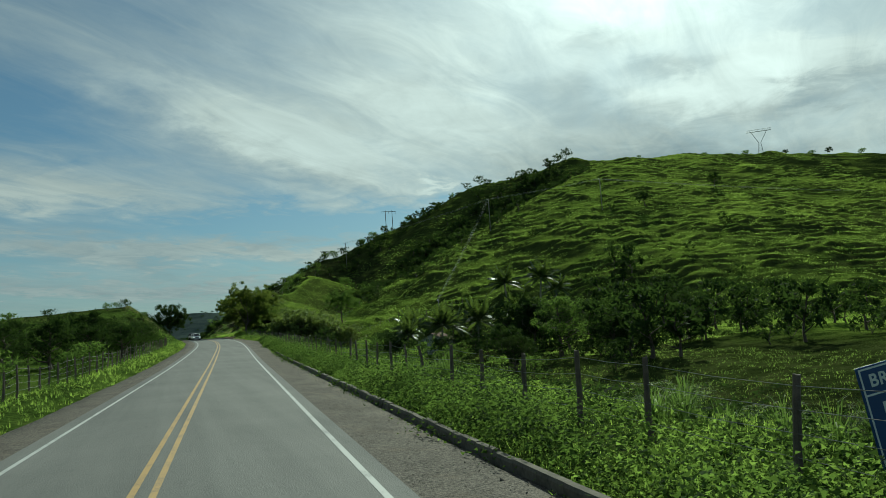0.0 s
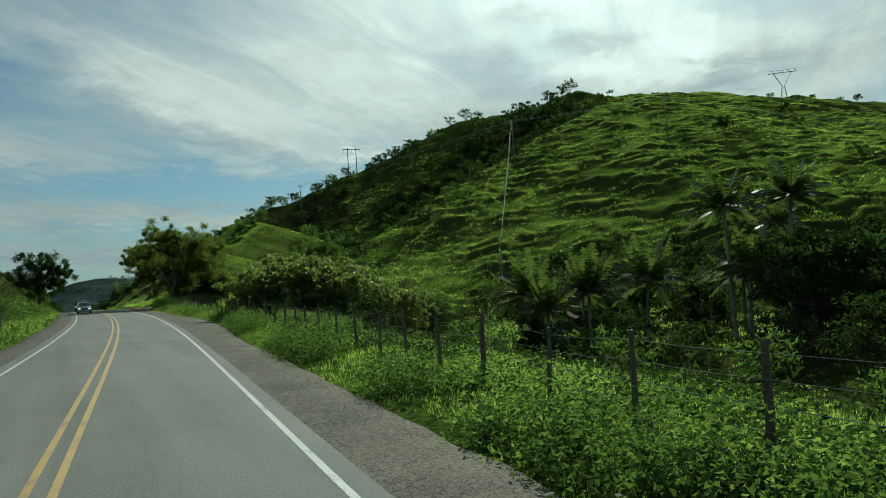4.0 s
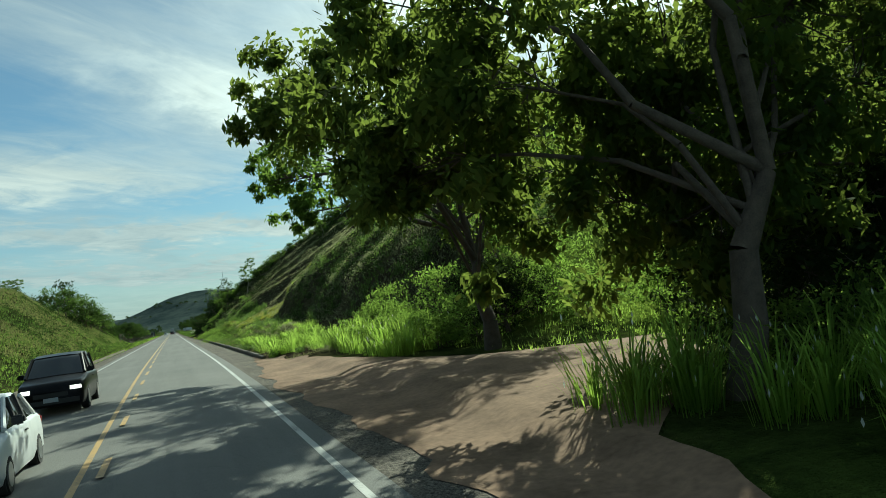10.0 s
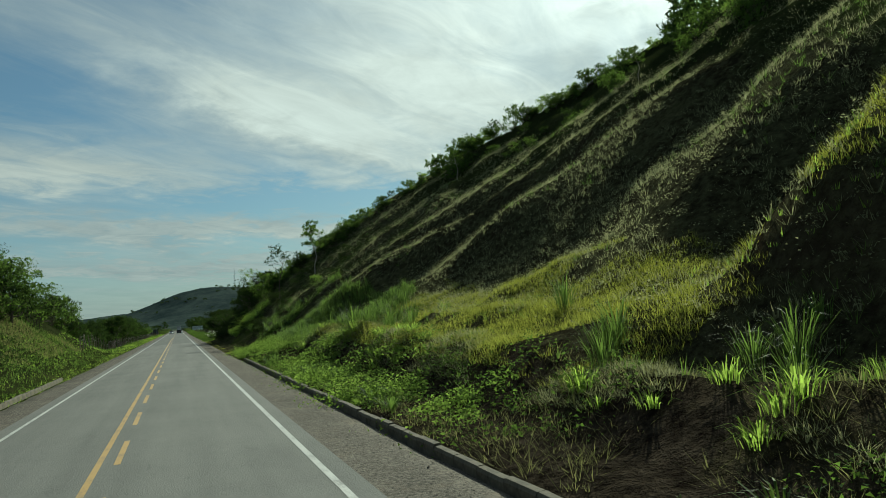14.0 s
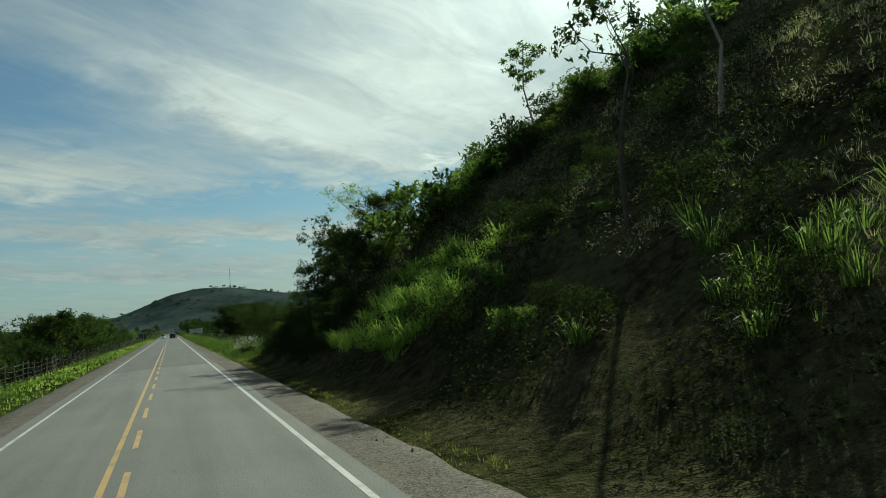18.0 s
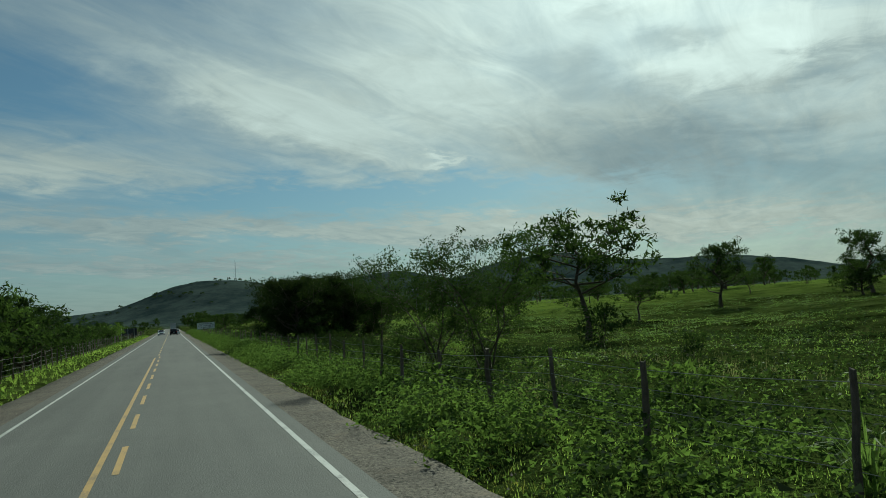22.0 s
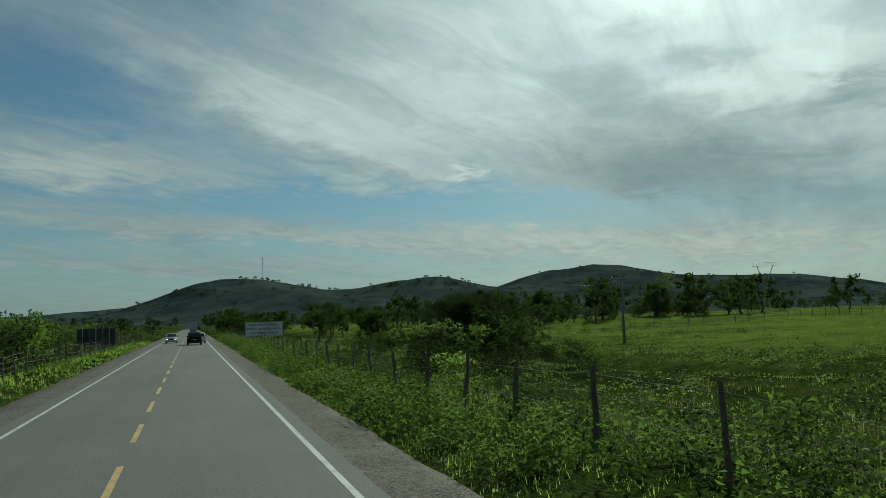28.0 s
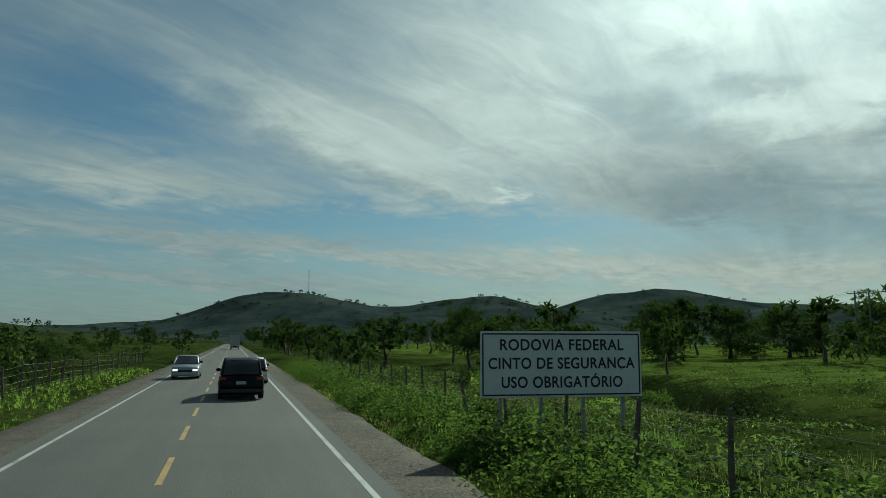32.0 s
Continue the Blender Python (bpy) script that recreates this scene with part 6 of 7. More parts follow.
def pull_out():
    """Bare reddish earth where a track meets the road under the great tree."""
    ys = np.arange(146, 219.1, 0.5)
    far = np.interp(ys, [146, 160, 174, 182, 186, 188, 191, 195, 198, 202, 205, 208, 213, 219], [5.65, 5.95, 6.1, 6.3, 7.2, 9.0, 12.0, 13.6, 10.8, 8.6, 7.7, 7.2, 6.3, 5.6]) + (fractal(ys, ys * 0, 1.5, 3, 71) - 0.5) * (0.35 + 0.55 * smooth(182, 188, ys))
    near = np.interp(ys, [146, 170, 181, 184, 187, 206, 212, 219], [5.62, 5.58, 5.5, 5.1, 4.6, 4.2, 5.0, 5.3]) + (fractal(ys, ys * 0, 1.2, 3, 72) - 0.5) * (0.2 + 0.5 * smooth(182, 188, ys))
    ks = np.linspace(0, 1, 15)
    u = near[:, None] + (far - near)[:, None] * ks[None]
    yy = np.repeat(ys[:, None], 15, 1)
    x = road_x(yy) + u
    bed = road_z(yy) - 0.02 * np.abs(u) + 0.006
    edge = np.minimum(ks, 1 - ks)[None] * (far - near)[:, None]
    z = np.maximum(bed, np.where(u > 5.6, land(x, yy) + 0.03, -99)) + 0.03 * smooth(0.0, 0.6, edge) + (fractal(x, yy, 1.1, 3, 73) - 0.5) * 0.05 * smooth(0, 1, edge)
    n, m = 15, len(ys)
    i = np.arange(n * m).reshape(m, n)
    f = np.stack([i[:-1, :-1], i[:-1, 1:], i[1:, 1:], i[1:, :-1]], -1).reshape(-1, 4)
    tagged(shaped("dirt_pull_out", np.stack([x, yy, z], -1).reshape(-1, 3), f, EARTH, smooth=True), "bare reddish earth pull-out under the roadside tree", "ground", kind="structure")


pull_out()


# ---- fences ----
def post_mesh(seed, h=1.45, r=0.055):
    g = np.random.default_rng(seed)
    bm = bmesh.new()
    rings = []
    for k in range(5):
        z = -0.35 + (h + 0.35) * k / 4
        ox, oy = g.normal(size=2) * 0.012
        rr = r * (1.08 - 0.06 * k) * (1 + g.normal() * 0.05)
        rings.append([bm.verts.new((ox + rr * math.cos(a) * (1 + g.normal() * 0.06), oy + rr * math.sin(a), z + (g.normal() * 0.02 if k == 4 else 0))) for a in np.arange(7) * 2 * math.pi / 7])
    for a, b in zip(rings, rings[1:]):
        for i in range(7):
            bm.faces.new((a[i], a[(i + 1) % 7], b[(i + 1) % 7], b[i]))
    bm.faces.new(rings[-1])
    me = bpy.data.meshes.new("post")
    bm.to_mesh(me)
    bm.free()
    me.materials.append(POST_WOOD)
    return me


def rope(points, r, sides=3):
    """One unbroken round strand through the points."""
    p = np.array([tuple(q) for q in points], float)
    d = np.gradient(p, axis=0)
    d /= np.linalg.norm(d, axis=1)[:, None] + 1e-9
    a = np.cross(d, np.array([0, 0, 1.0]))
    a /= np.linalg.norm(a, axis=1)[:, None] + 1e-9
    b = np.cross(d, a)
    ang = np.arange(sides) * 2 * math.pi / sides
    v = (p[:, None] + r * (a[:, None] * np.cos(ang)[None, :, None] + b[:, None] * np.sin(ang)[None, :, None])).reshape(-1, 3)
    i = np.arange(len(p) * sides).reshape(len(p), sides)
    j = np.roll(i, -1, 1)
    return v, np.stack([i[:-1], j[:-1], j[1:], i[1:]], -1).reshape(-1, 4)


POSTS = [post_mesh(s) for s in (1, 2, 3, 4)]


def fence(points, label, gap=3.2, strands=4, seed=0, size=1.0):
    """Leaning wooden posts with strands of barbed wire from post to post."""
    g = np.random.default_rng(seed)
    top = tagged(new("fence"), label, "fence")
    pts = np.array(points, float)
    along = np.concatenate([[0], np.cumsum(np.hypot(*np.diff(pts[:, :2], axis=0).T))])
    s, tops = 0.0, []
    while s < along[-1]:
        x, y = np.interp(s, along, pts[:, 0]), np.interp(s, along, pts[:, 1])
        z = float(land(x, y))
        m = pose(x, y, z, g.normal() * 3.5, g.normal() * 3.5, g.random() * 360) @ Matrix.Diagonal((size * (0.85 + 0.4 * g.random()), size * (0.85 + 0.4 * g.random()), size * (0.9 + 0.2 * g.random()), 1))
        ob = linked("post", POSTS[int(g.integers(4))], top)
        ob.matrix_basis = m
        tops.append(m)
        s += gap * (0.8 + 0.4 * g.random())
    for k in range(strands):
        h = 0.35 + k * 0.32
        run = [tops[0] @ Vector((0.06, 0, h))]
        for a, b in zip(tops, tops[1:]):
            p, q = a @ Vector((0.06, 0, h)), b @ Vector((0.06, 0, h))
            mid = (p + q) / 2 - Vector((0, 0, 0.03))
            run += [mid, q]
        shaped("wire", *rope(run, 0.006), WIRE, top, "sagging barbed wire")


def along_road(u, y0, y1, step=8.0, sway=0.0):
    ys = np.arange(y0, y1 + 0.1, step)
    return [(float(road_x(y)) + u + sway * math.sin(y / 23.0), y) for y in ys]


fence(along_road(8.35, -8, 178), "weathered wooden post and barbed wire fence along the verge", 3.1, seed=1)
fence(along_road(8.25, 378, 640, sway=0.3), "weathered wooden post and barbed wire fence beside pasture", 3.3, seed=2, size=0.95)
fence(along_road(-8.4, -8, 150), "dark wooden post fence along the far verge", 2.6, seed=3)
fence(along_road(-8.0, 330, 660, sway=0.3), "dark wooden post fence along the far verge", 2.8, seed=4)
fence([(22, 384), (45, 398), (75, 420), (110, 448)], "row of wooden fence posts across the pasture", 3.0, 3, seed=5)
fence([(26, 184), (33, 186.5), (45, 184), (62, 172)], "wooden post fence below the knoll", 2.4, 3, seed=6)
fence([(30, 200), (38, 207), (47, 219), (56, 236)], "row of fence posts climbing the grassy knoll", 2.4, 3, seed=7)
fence([(70, 600), (110, 606), (170, 612)], "line of fence posts across the far field", 3.5, 2, seed=8)


def field_gate(x, y, turn):
    top = tagged(new("gate"), "grey wooden slatted farm gate standing in the fence", "gate")
    for k in range(5):
        part("slat", box(bmesh.new(), (3.0, 0.035, 0.10), (0, 0, 0.22 + 0.20 * k), bevel=0.008), GREY_WOOD, top)
    for px in (-1.55, 1.55):
        part("gate_post", box(bmesh.new(), (0.16, 0.16, 1.6), (px, 0.02, 0.5), bevel=0.02), GREY_WOOD, top)
    part("brace", box(bmesh.new(), (3.0, 0.03, 0.09), (0, -0.036, 0.62), Matrix.Rotation(radians(14), 4, "Y"), 0.006), GREY_WOOD, top)
    top.matrix_basis = pose(x, y, float(land(x, y)), 0, 0, turn)


GREY_WOOD = plain("grey_planks", (0.30, 0.29, 0.27), 0.85, spread=0.35, scale=4.0, bump=0.5)
field_gate(20.8, 187.4, 18)

# ---- signs ----
SIGN_WHITE = plain("sign_white", (0.62, 0.64, 0.62), 0.5, spread=0.10, scale=1.5, bump=0.05)
SIGN_BLUE = plain("sign_blue", (0.015, 0.05, 0.16), 0.4, spread=0.12, scale=2.0, bump=0.03)
SIGN_BLACK = plain("sign_lettering", (0.015, 0.016, 0.018), 0.5, spread=0.1)
GREY_METAL = plain("galvanised_steel", (0.33, 0.34, 0.34), 0.45, 0.7, spread=0.15, scale=5.0)
BOARD_BACK = plain("board_back", (0.035, 0.038, 0.042), 0.7, spread=0.3, scale=2.0)


def words(name, text, size, at, mat, parent, width=None):
    """Letters with a little depth, standing in the x-z plane and read from -y."""
    cu = bpy.data.curves.new(name, "FONT")
    cu.body, cu.size, cu.extrude, cu.offset, cu.align_x, cu.align_y = text, size, 0.002, 0.005 * size / 0.25, "CENTER", "CENTER"
    cu.space_character = 1.08
    tmp = new(name, cu)
    me = bpy.data.meshes.new_from_object(tmp.evaluated_get(bpy.context.evaluated_depsgraph_get()))
    bpy.data.objects.remove(tmp)
    me.materials.clear()
    me.materials.append(mat)
    ob = linked(name, me, parent)
    xs = [v.co.x for v in me.vertices]
    stretch = width / (max(xs) - min(xs)) if width else 1.0
    ob.matrix_basis = Matrix.Translation(at) @ Matrix.Rotation(radians(90), 4, "X") @ Matrix.Diagonal((stretch, 1, 1, 1))
    return ob


def road_sign():
    top = tagged(new("road_sign"), "large white federal highway seat belt sign on four posts", "road sign")
    w, h, z0 = 4.2, 1.62, 1.22
    panel = part("panel", box(bmesh.new(), (w, 0.03, h), (0, 0, z0 + h / 2), bevel=0.008), SIGN_WHITE, top)
    for sx, sz, px, pz in ((w - 0.12, 0.035, 0, h - 0.07), (w - 0.12, 0.035, 0, 0.07), (0.035, h - 0.14, -w / 2 + 0.06, h / 2), (0.035, h - 0.14, w / 2 - 0.06, h / 2)):
        part("border", box(bmesh.new(), (sx, 0.006, sz), (px, -0.018, z0 + pz)), SIGN_BLACK, panel)
    for text, z, share in (("RODOVIA FEDERAL", 1.27, 0.77), ("CINTO DE SEGURANÇA", 0.82, 0.91), ("USO OBRIGATÓRIO", 0.36, 0.75)):
        words("lettering", text, 0.38, (0, -0.019, z0 + z), SIGN_BLACK, panel, width=w * share)
    for px in (-1.6, -0.55, 0.55, 1.6):
        part("post", box(bmesh.new(), (0.09, 0.09, z0 + h + 0.3), (px, 0.065, (z0 + h) / 2 - 0.2), bevel=0.01), GREY_WOOD, top)
    top.matrix_basis = pose(9.05, 586.6, float(land(9.05, 586.6)) - 0.12, 0, 0, -4)


road_sign()


def route_sign():
    top = tagged(new("route_sign"), "blue highway route marker sign on a metal post", "road sign")
    plate = part("plate", box(bmesh.new(), (0.95, 0.02, 1.25), (0, 0, 1.75), bevel=0.006), SIGN_BLUE, top)
    for sx, sz, px, pz in ((0.89, 0.022, 0, 2.34), (0.89, 0.022, 0, 1.16), (0.022, 1.16, -0.434, 1.75), (0.022, 1.16, 0.434, 1.75)):
        part("border", box(bmesh.new(), (sx, 0.006, sz), (px, -0.012, pz)), SIGN_WHITE, plate)
    part("divider", box(bmesh.new(), (0.87, 0.006, 0.022), (0, -0.012, 2.02)), SIGN_WHITE, plate)
    words("lettering", "BR", 0.22, (-0.2, -0.013, 2.18), SIGN_WHITE, plate)
    part("blank_bar", box(bmesh.new(), (0.25, 0.005, 0.12), (0.22, -0.0125, 2.17)), SIGN_WHITE, plate)
    part("blank_bar", box(bmesh.new(), (0.07, 0.005, 0.45), (-0.2, -0.0125, 1.68)), SIGN_WHITE, plate)
    part("blank_bar", box(bmesh.new(), (0.3, 0.005, 0.4), (0.12, -0.0125, 1.62)), SIGN_WHITE, plate)
    part("post", tube(bmesh.new(), (0, 0.04, -0.4), (0, 0.04, 2.3), 0.035, 0.035, 10), GREY_METAL, top)
    top.matrix_basis = pose(-0.62, 6.75, float(land(-0.62, 6.75)) - 0.78, 0, -10, -12)


route_sign()


def big_board():
    top = tagged(new("billboard"), "dark back of a large roadside board on posts", "billboard")
    for k in range(3):
        part("panel", box(bmesh.new(), (1.42, 0.05, 1.75), (-1.44 + 1.44 * k, 0, 1.85), bevel=0.006), BOARD_BACK, top)
    for px in (-1.5, 0, 1.5):
        part("post", box(bmesh.new(), (0.1, 0.1, 3.1), (px, -0.08, 1.25), bevel=0.008), GREY_METAL, top)
    top.matrix_basis = pose(-8.9, 590.5, float(land(-8.9, 590.5)), 0, 0, -18)


big_board()

# ---- power lines ----
POLE_CONCRETE = plain("pole_concrete", (0.17, 0.165, 0.155), 0.95, spread=0.2, scale=2.0, spec=0.1)


def wires(name, spans, label, r=0.016, sag=0.008):
    top = tagged(new(name), label, "cable")
    for a, b in spans:
        a, b = Vector(a), Vector(b)
        n = 14
        pts = [a.lerp(b, i / n) - Vector((0, 0, sag * (b - a).length * 4 * (i / n) * (1 - i / n))) for i in range(n + 1)]
        shaped("cable", *rope(pts, r, 4), WIRE, top)


def power_pole(x, y, h, turn=0.0, label="slim power pole with a crossarm and insulators"):
    top = tagged(new("power_pole"), label, "power pole", group="power poles")
    part("pole", tube(bmesh.new(), (0, 0, -0.6), (0, 0, h), 0.17, 0.11, 8), POLE_CONCRETE, top, smooth=True)
    part("crossarm", box(bmesh.new(), (2.2, 0.1, 0.12), (0, 0.12, h - 0.35), bevel=0.01), GREY_WOOD, top)
    for px in (-1.0, 0.0, 1.0):
        part("insulator", tube(bmesh.new(), (px, 0.12, h - 0.29), (px, 0.12, h - 0.05), 0.05, 0.035, 8), SIGN_WHITE, top)
    z = float(land(x, y))
    top.matrix_basis = pose(x, y, z, 0, 0, turn)
    m = top.matrix_basis
    return [m @ Vector((px, 0.12, h - 0.05)) for px in (-1.0, 0.0, 1.0)]


pole_a = power_pole(91, 220, 10.5, 50)
pole_b = power_pole(122, 202, 10, 50)
pole_c = power_pole(49, 159, 9.5, 60)
pole_d = power_pole(300, 196, 10, 70)
pole_e = power_pole(62, 300, 11, 20)
wires("power_line", [(a, b) for p, q in ((pole_c, pole_a), (pole_a, pole_b), (pole_b, pole_d), (pole_a, pole_e)) for a, b in zip(p, q)], "bright thin power cables hanging across the hillside")
pole_f = power_pole(46.5, 571, 7.5, -15)
pole_g = power_pole(91, 659, 9.5, -15)
pole_h = power_pole(86.5, 657, 9.2, -15)
pole_i = power_pole(150, 790, 9.5, -15)
wires("power_line", [(a, b) for p, q in ((pole_f, pole_h), (pole_g, pole_i)) for a, b in zip(p, q)], "thin power cables over the pasture", 0.012, 0.008)


def h_frame(x, y, h, turn):
    top = tagged(new("transmission_pole"), "pale two-legged transmission pole with a crossbeam on the ridge", "transmission pole")
    for px in (-1.5, 1.5):
        part("leg", tube(bmesh.new(), (px, 0, -1.5), (px, 0, h), 0.17, 0.12, 8), POLE_CONCRETE, top, smooth=True)
    part("crossbeam", box(bmesh.new(), (6.4, 0.16, 0.22), (0, 0.16, h - 0.5), bevel=0.01), POLE_CONCRETE, top)
    for px in (-3.0, 0.0, 3.0):
        part("insulator", tube(bmesh.new(), (px, 0.16, h - 1.6), (px, 0.16, h - 0.6), 0.07, 0.05, 6), GREY_METAL, top)
    top.matrix_basis = pose(x, y, float(land(x, y)), 0, 0, turn)


h_frame(88, 322.5, 9.5, -10)
h_frame(112, 331, 10, -10)


def pylon(x, y, h, turn, label):
    """A lattice tower with a V of two arms below a crossbar."""
    top = tagged(new("pylon"), label, "pylon")
    w, waist, spread_x = 1.6, 0.55, 4.6

    def lattice(name, segs):
        shaped(name, *tubes(segs, 4), GREY_METAL, top)

    corners = [(-1, -1), (1, -1), (1, 1), (-1, 1)]
    for cx, cy in corners:
        lattice("leg", [((cx * w, cy * w, -1.5), (cx * waist, cy * waist * 0.6, h * 0.52), 0.09, 0.08)])
    brace = []
    for k in range(5):
        a, b = k / 5, (k + 1) / 5
        wa, wb = w + (waist - w) * a, w + (waist - w) * b
        for (ax, ay), (bx, by) in zip(corners, corners[1:] + corners[:1]):
            brace.append(((ax * wa, ay * wa, h * 0.52 * a), (bx * wb, by * wb, h * 0.52 * b), 0.045, 0.045))
    lattice("bracing", brace)
    for s in (-1, 1):
        arm = [((s * 0.3, 0.3 * t, h * 0.52), (s * spread_x * 0.8, 0.3 * t, h * 0.93), 0.09, 0.08) for t in (-1, 1)]
        arm += [((s * (0.3 + (spread_x * 0.8 - 0.3) * k / 5), -0.3, h * (0.52 + 0.41 * k / 5)), (s * (0.3 + (spread_x * 0.8 - 0.3) * (k + 1) / 5), 0.3, h * (0.52 + 0.41 * (k + 1) / 5)), 0.045, 0.045) for k in range(5)]
        lattice("arm", arm)
    bar = [((-spread_x * 1.25, t * 0.3, h * 0.93), (spread_x * 1.25, t * 0.3, h * 0.93), 0.09, 0.09) for t in (-1, 1)] + [((-spread_x * 1.25, 0, h), (spread_x * 1.25, 0, h), 0.07, 0.07)]
    for k in range(10):
        x0 = -spread_x * 1.25 + spread_x * 0.25 * k
        bar.append(((x0, 0, h if k % 2 else h * 0.93), (x0 + spread_x * 0.25, 0, h * 0.93 if k % 2 else h), 0.045, 0.045))
    lattice("crossbar", bar)
    top.matrix_basis = pose(x, y, float(land(x, y)), 0, 0, turn)


pylon(276, 291, 15, -42, "pale lattice power pylon behind the hill crest")
pylon(256, 784, 22, -20, "distant lattice power pylon beyond the pasture")


def mast(x, y, h):
    top = tagged(new("radio_mast"), "thin red and white radio mast on the far hill", "mast")
    for k in range(6):
        part("section", tube(bmesh.new(), (0, 0, h * k / 6 - (1 if k == 0 else 0)), (0, 0, h * (k + 1) / 6), 0.28, 0.28, 6), GREY_METAL, top)
    for a in (0, 2.1, 4.2):
        part("guy_wire", tube(bmesh.new(), (0, 0, h * 0.9), (9 * math.cos(a), 9 * math.sin(a), -1.0), 0.03, 0.03, 4), WIRE, top)
    top.matrix_basis = pose(x, y, float(land(x, y)), 0, 0, 0)


mast(98, 1600, 32)

# ---- houses ----
PLASTER = plain("whitewashed_plaster", (0.60, 0.60, 0.56), 0.9, spread=0.14, scale=1.2, bump=0.25)
ROOF_TILE = plain("clay_roof_tile", (0.17, 0.075, 0.05), 0.9, spread=0.45, scale=3.0, bump=0.4)
BLUE_WOOD = plain("blue_painted_wood", (0.03, 0.09, 0.14), 0.6, spread=0.2)
DARK_GLASS = plain("dark_glass", (0.012, 0.014, 0.016), 0.08, spread=0.1, bump=0.0, spec=0.6)


def house(x, y, w, d, h, turn, label):
    top = tagged(new("house"), label, "house")
    rise, t = 1.15, 0.18
    for sy in (-1, 1):
        bm = bmesh.new()
        prof = [(-w / 2, -0.6), (w / 2, -0.6), (w / 2, h), (0, h + rise), (-w / 2, h)]
        fr = [bm.verts.new((px, sy * d / 2, pz)) for px, pz in prof]
        bk = [bm.verts.new((px, sy * (d / 2 - t), pz)) for px, pz in prof]
        bm.faces.new(fr)
        bm.faces.new(bk[::-1])
        for i in range(5):
            bm.faces.new((fr[i], bk[i], bk[(i + 1) % 5], fr[(i + 1) % 5]))
        bmesh.ops.recalc_face_normals(bm, faces=bm.faces)
        part("gable_wall", bm, PLASTER, top)
    for sx in (-1, 1):
        part("side_wall", box(bmesh.new(), (t, d - 2 * t, h + 0.6), (sx * (w / 2 - t / 2), 0, h / 2 - 0.3)), PLASTER, top)
    slope = math.atan2(rise, w / 2)
    for sx in (-1, 1):
        length = math.hypot(w / 2, rise) + 0.55
        cx, cz = sx * math.cos(slope) * length / 2, h + rise + 0.10 - math.sin(slope) * length / 2
        roof_m = pose(cx, 0, cz) @ Matrix.Rotation(sx * slope, 4, "Y")
        deck = part("deck", box(bmesh.new(), (length, d + 0.7, 0.06), (0, 0, 0)), GREY_WOOD, top)
        deck.matrix_basis = roof_m
        rows, cols = 9, int((d + 0.7) / 0.24)
        tile = bmesh.new()
        for px in (-0.25, 0.25):
            for k in range(5):
                a = math.pi * k / 4
                tile.verts.new((px, -0.115 * math.cos(a), 0.035 + 0.07 * math.sin(a) + (0.02 if px * sx < 0 else 0)))
        tile.verts.ensure_lookup_table()
        for k in range(4):
            tile.faces.new((tile.verts[k], tile.verts[k + 1], tile.verts[5 + k + 1], tile.verts[5 + k]))
        me = bpy.data.meshes.new("roof_tile")
        tile.to_mesh(me)
        tile.free()
        me.materials.append(ROOF_TILE)
        for r in range(rows):
            for c in range(cols):
                ob = linked("roof_tile", me, deck)
                ob.location = (-length / 2 + length * (r + 0.5) / rows, -(d + 0.7) / 2 + 0.24 * (c + 0.5), 0)
    win = part("window", box(bmesh.new(), (0.8, 0.06, 0.9), (w * 0.28, -d / 2 - 0.005, 1.55), bevel=0.01), BLUE_WOOD, top, "blue wooden window frame")
    for px in (-0.18, 0.18):
        part("pane", box(bmesh.new(), (0.28, 0.03, 0.72), (w * 0.28 + px, -d / 2 - 0.03, 1.55)), DARK_GLASS, win)
    part("sill", box(bmesh.new(), (0.95, 0.16, 0.06), (w * 0.28, -d / 2 - 0.06, 1.07), bevel=0.01), PLASTER, win)
    top.matrix_basis = pose(x, y, float(land(x, y)), 0, 0, turn)


house(39.3, 134.9, 5.6, 5.5, 2.5, -42, "small whitewashed farmhouse with a clay tile roof in the valley")
house(150, 790, 6.5, 7.0, 2.6, -20, "small distant white farmhouse under trees")


# ---- vehicles ----
TYRE = plain("tyre_rubber", (0.015, 0.015, 0.015), 0.9, spread=0.2)
RIM = plain("alloy_rim", (0.35, 0.36, 0.37), 0.35, 0.9, spread=0.1)
RED_LAMP = plain("red_lamp", (0.30, 0.012, 0.010), 0.2, spread=0.1, bump=0.0)
CLEAR_LAMP = plain("clear_lamp", (0.75, 0.75, 0.72), 0.15, spread=0.05, bump=0.0)
LIT_LAMP, lamp_nodes = material("lit_headlamp")
finish(lamp_nodes, lamp_nodes.add("ShaderNodeBsdfPrincipled", {"Base Color": (0.8, 0.8, 0.78, 1), "Roughness": 0.2, "Emission Color": (1.0, 0.95, 0.85, 1), "Emission Strength": 1.6}))
TRIM = plain("black_trim", (0.018, 0.018, 0.019), 0.6, spread=0.1)
BLUE_GREY = plain("plate_bar", (0.35, 0.38, 0.42), 0.5, spread=0.1)


def car_paint(name, rgb, metal=0.0, gloss=0.3):
    m, n = material(name)
    at = n.add("ShaderNodeTexCoord").outputs["Object"]
    dust = n.noise(at, 2.2, 5, 0.6)
    col = n.mix(n.ramp(dust, 0.45, 0.8), rgb + (1,), tuple(0.8 * c + 0.012 for c in rgb) + (1,))
    s = n.add("ShaderNodeBsdfPrincipled", {"Base Color": col, "Roughness": 0.3, "Metallic": metal, "Specular IOR Level": gloss, "Coat Weight": 0.3 * gloss, "Coat Roughness": 0.06})
    finish(n, s)
    return m


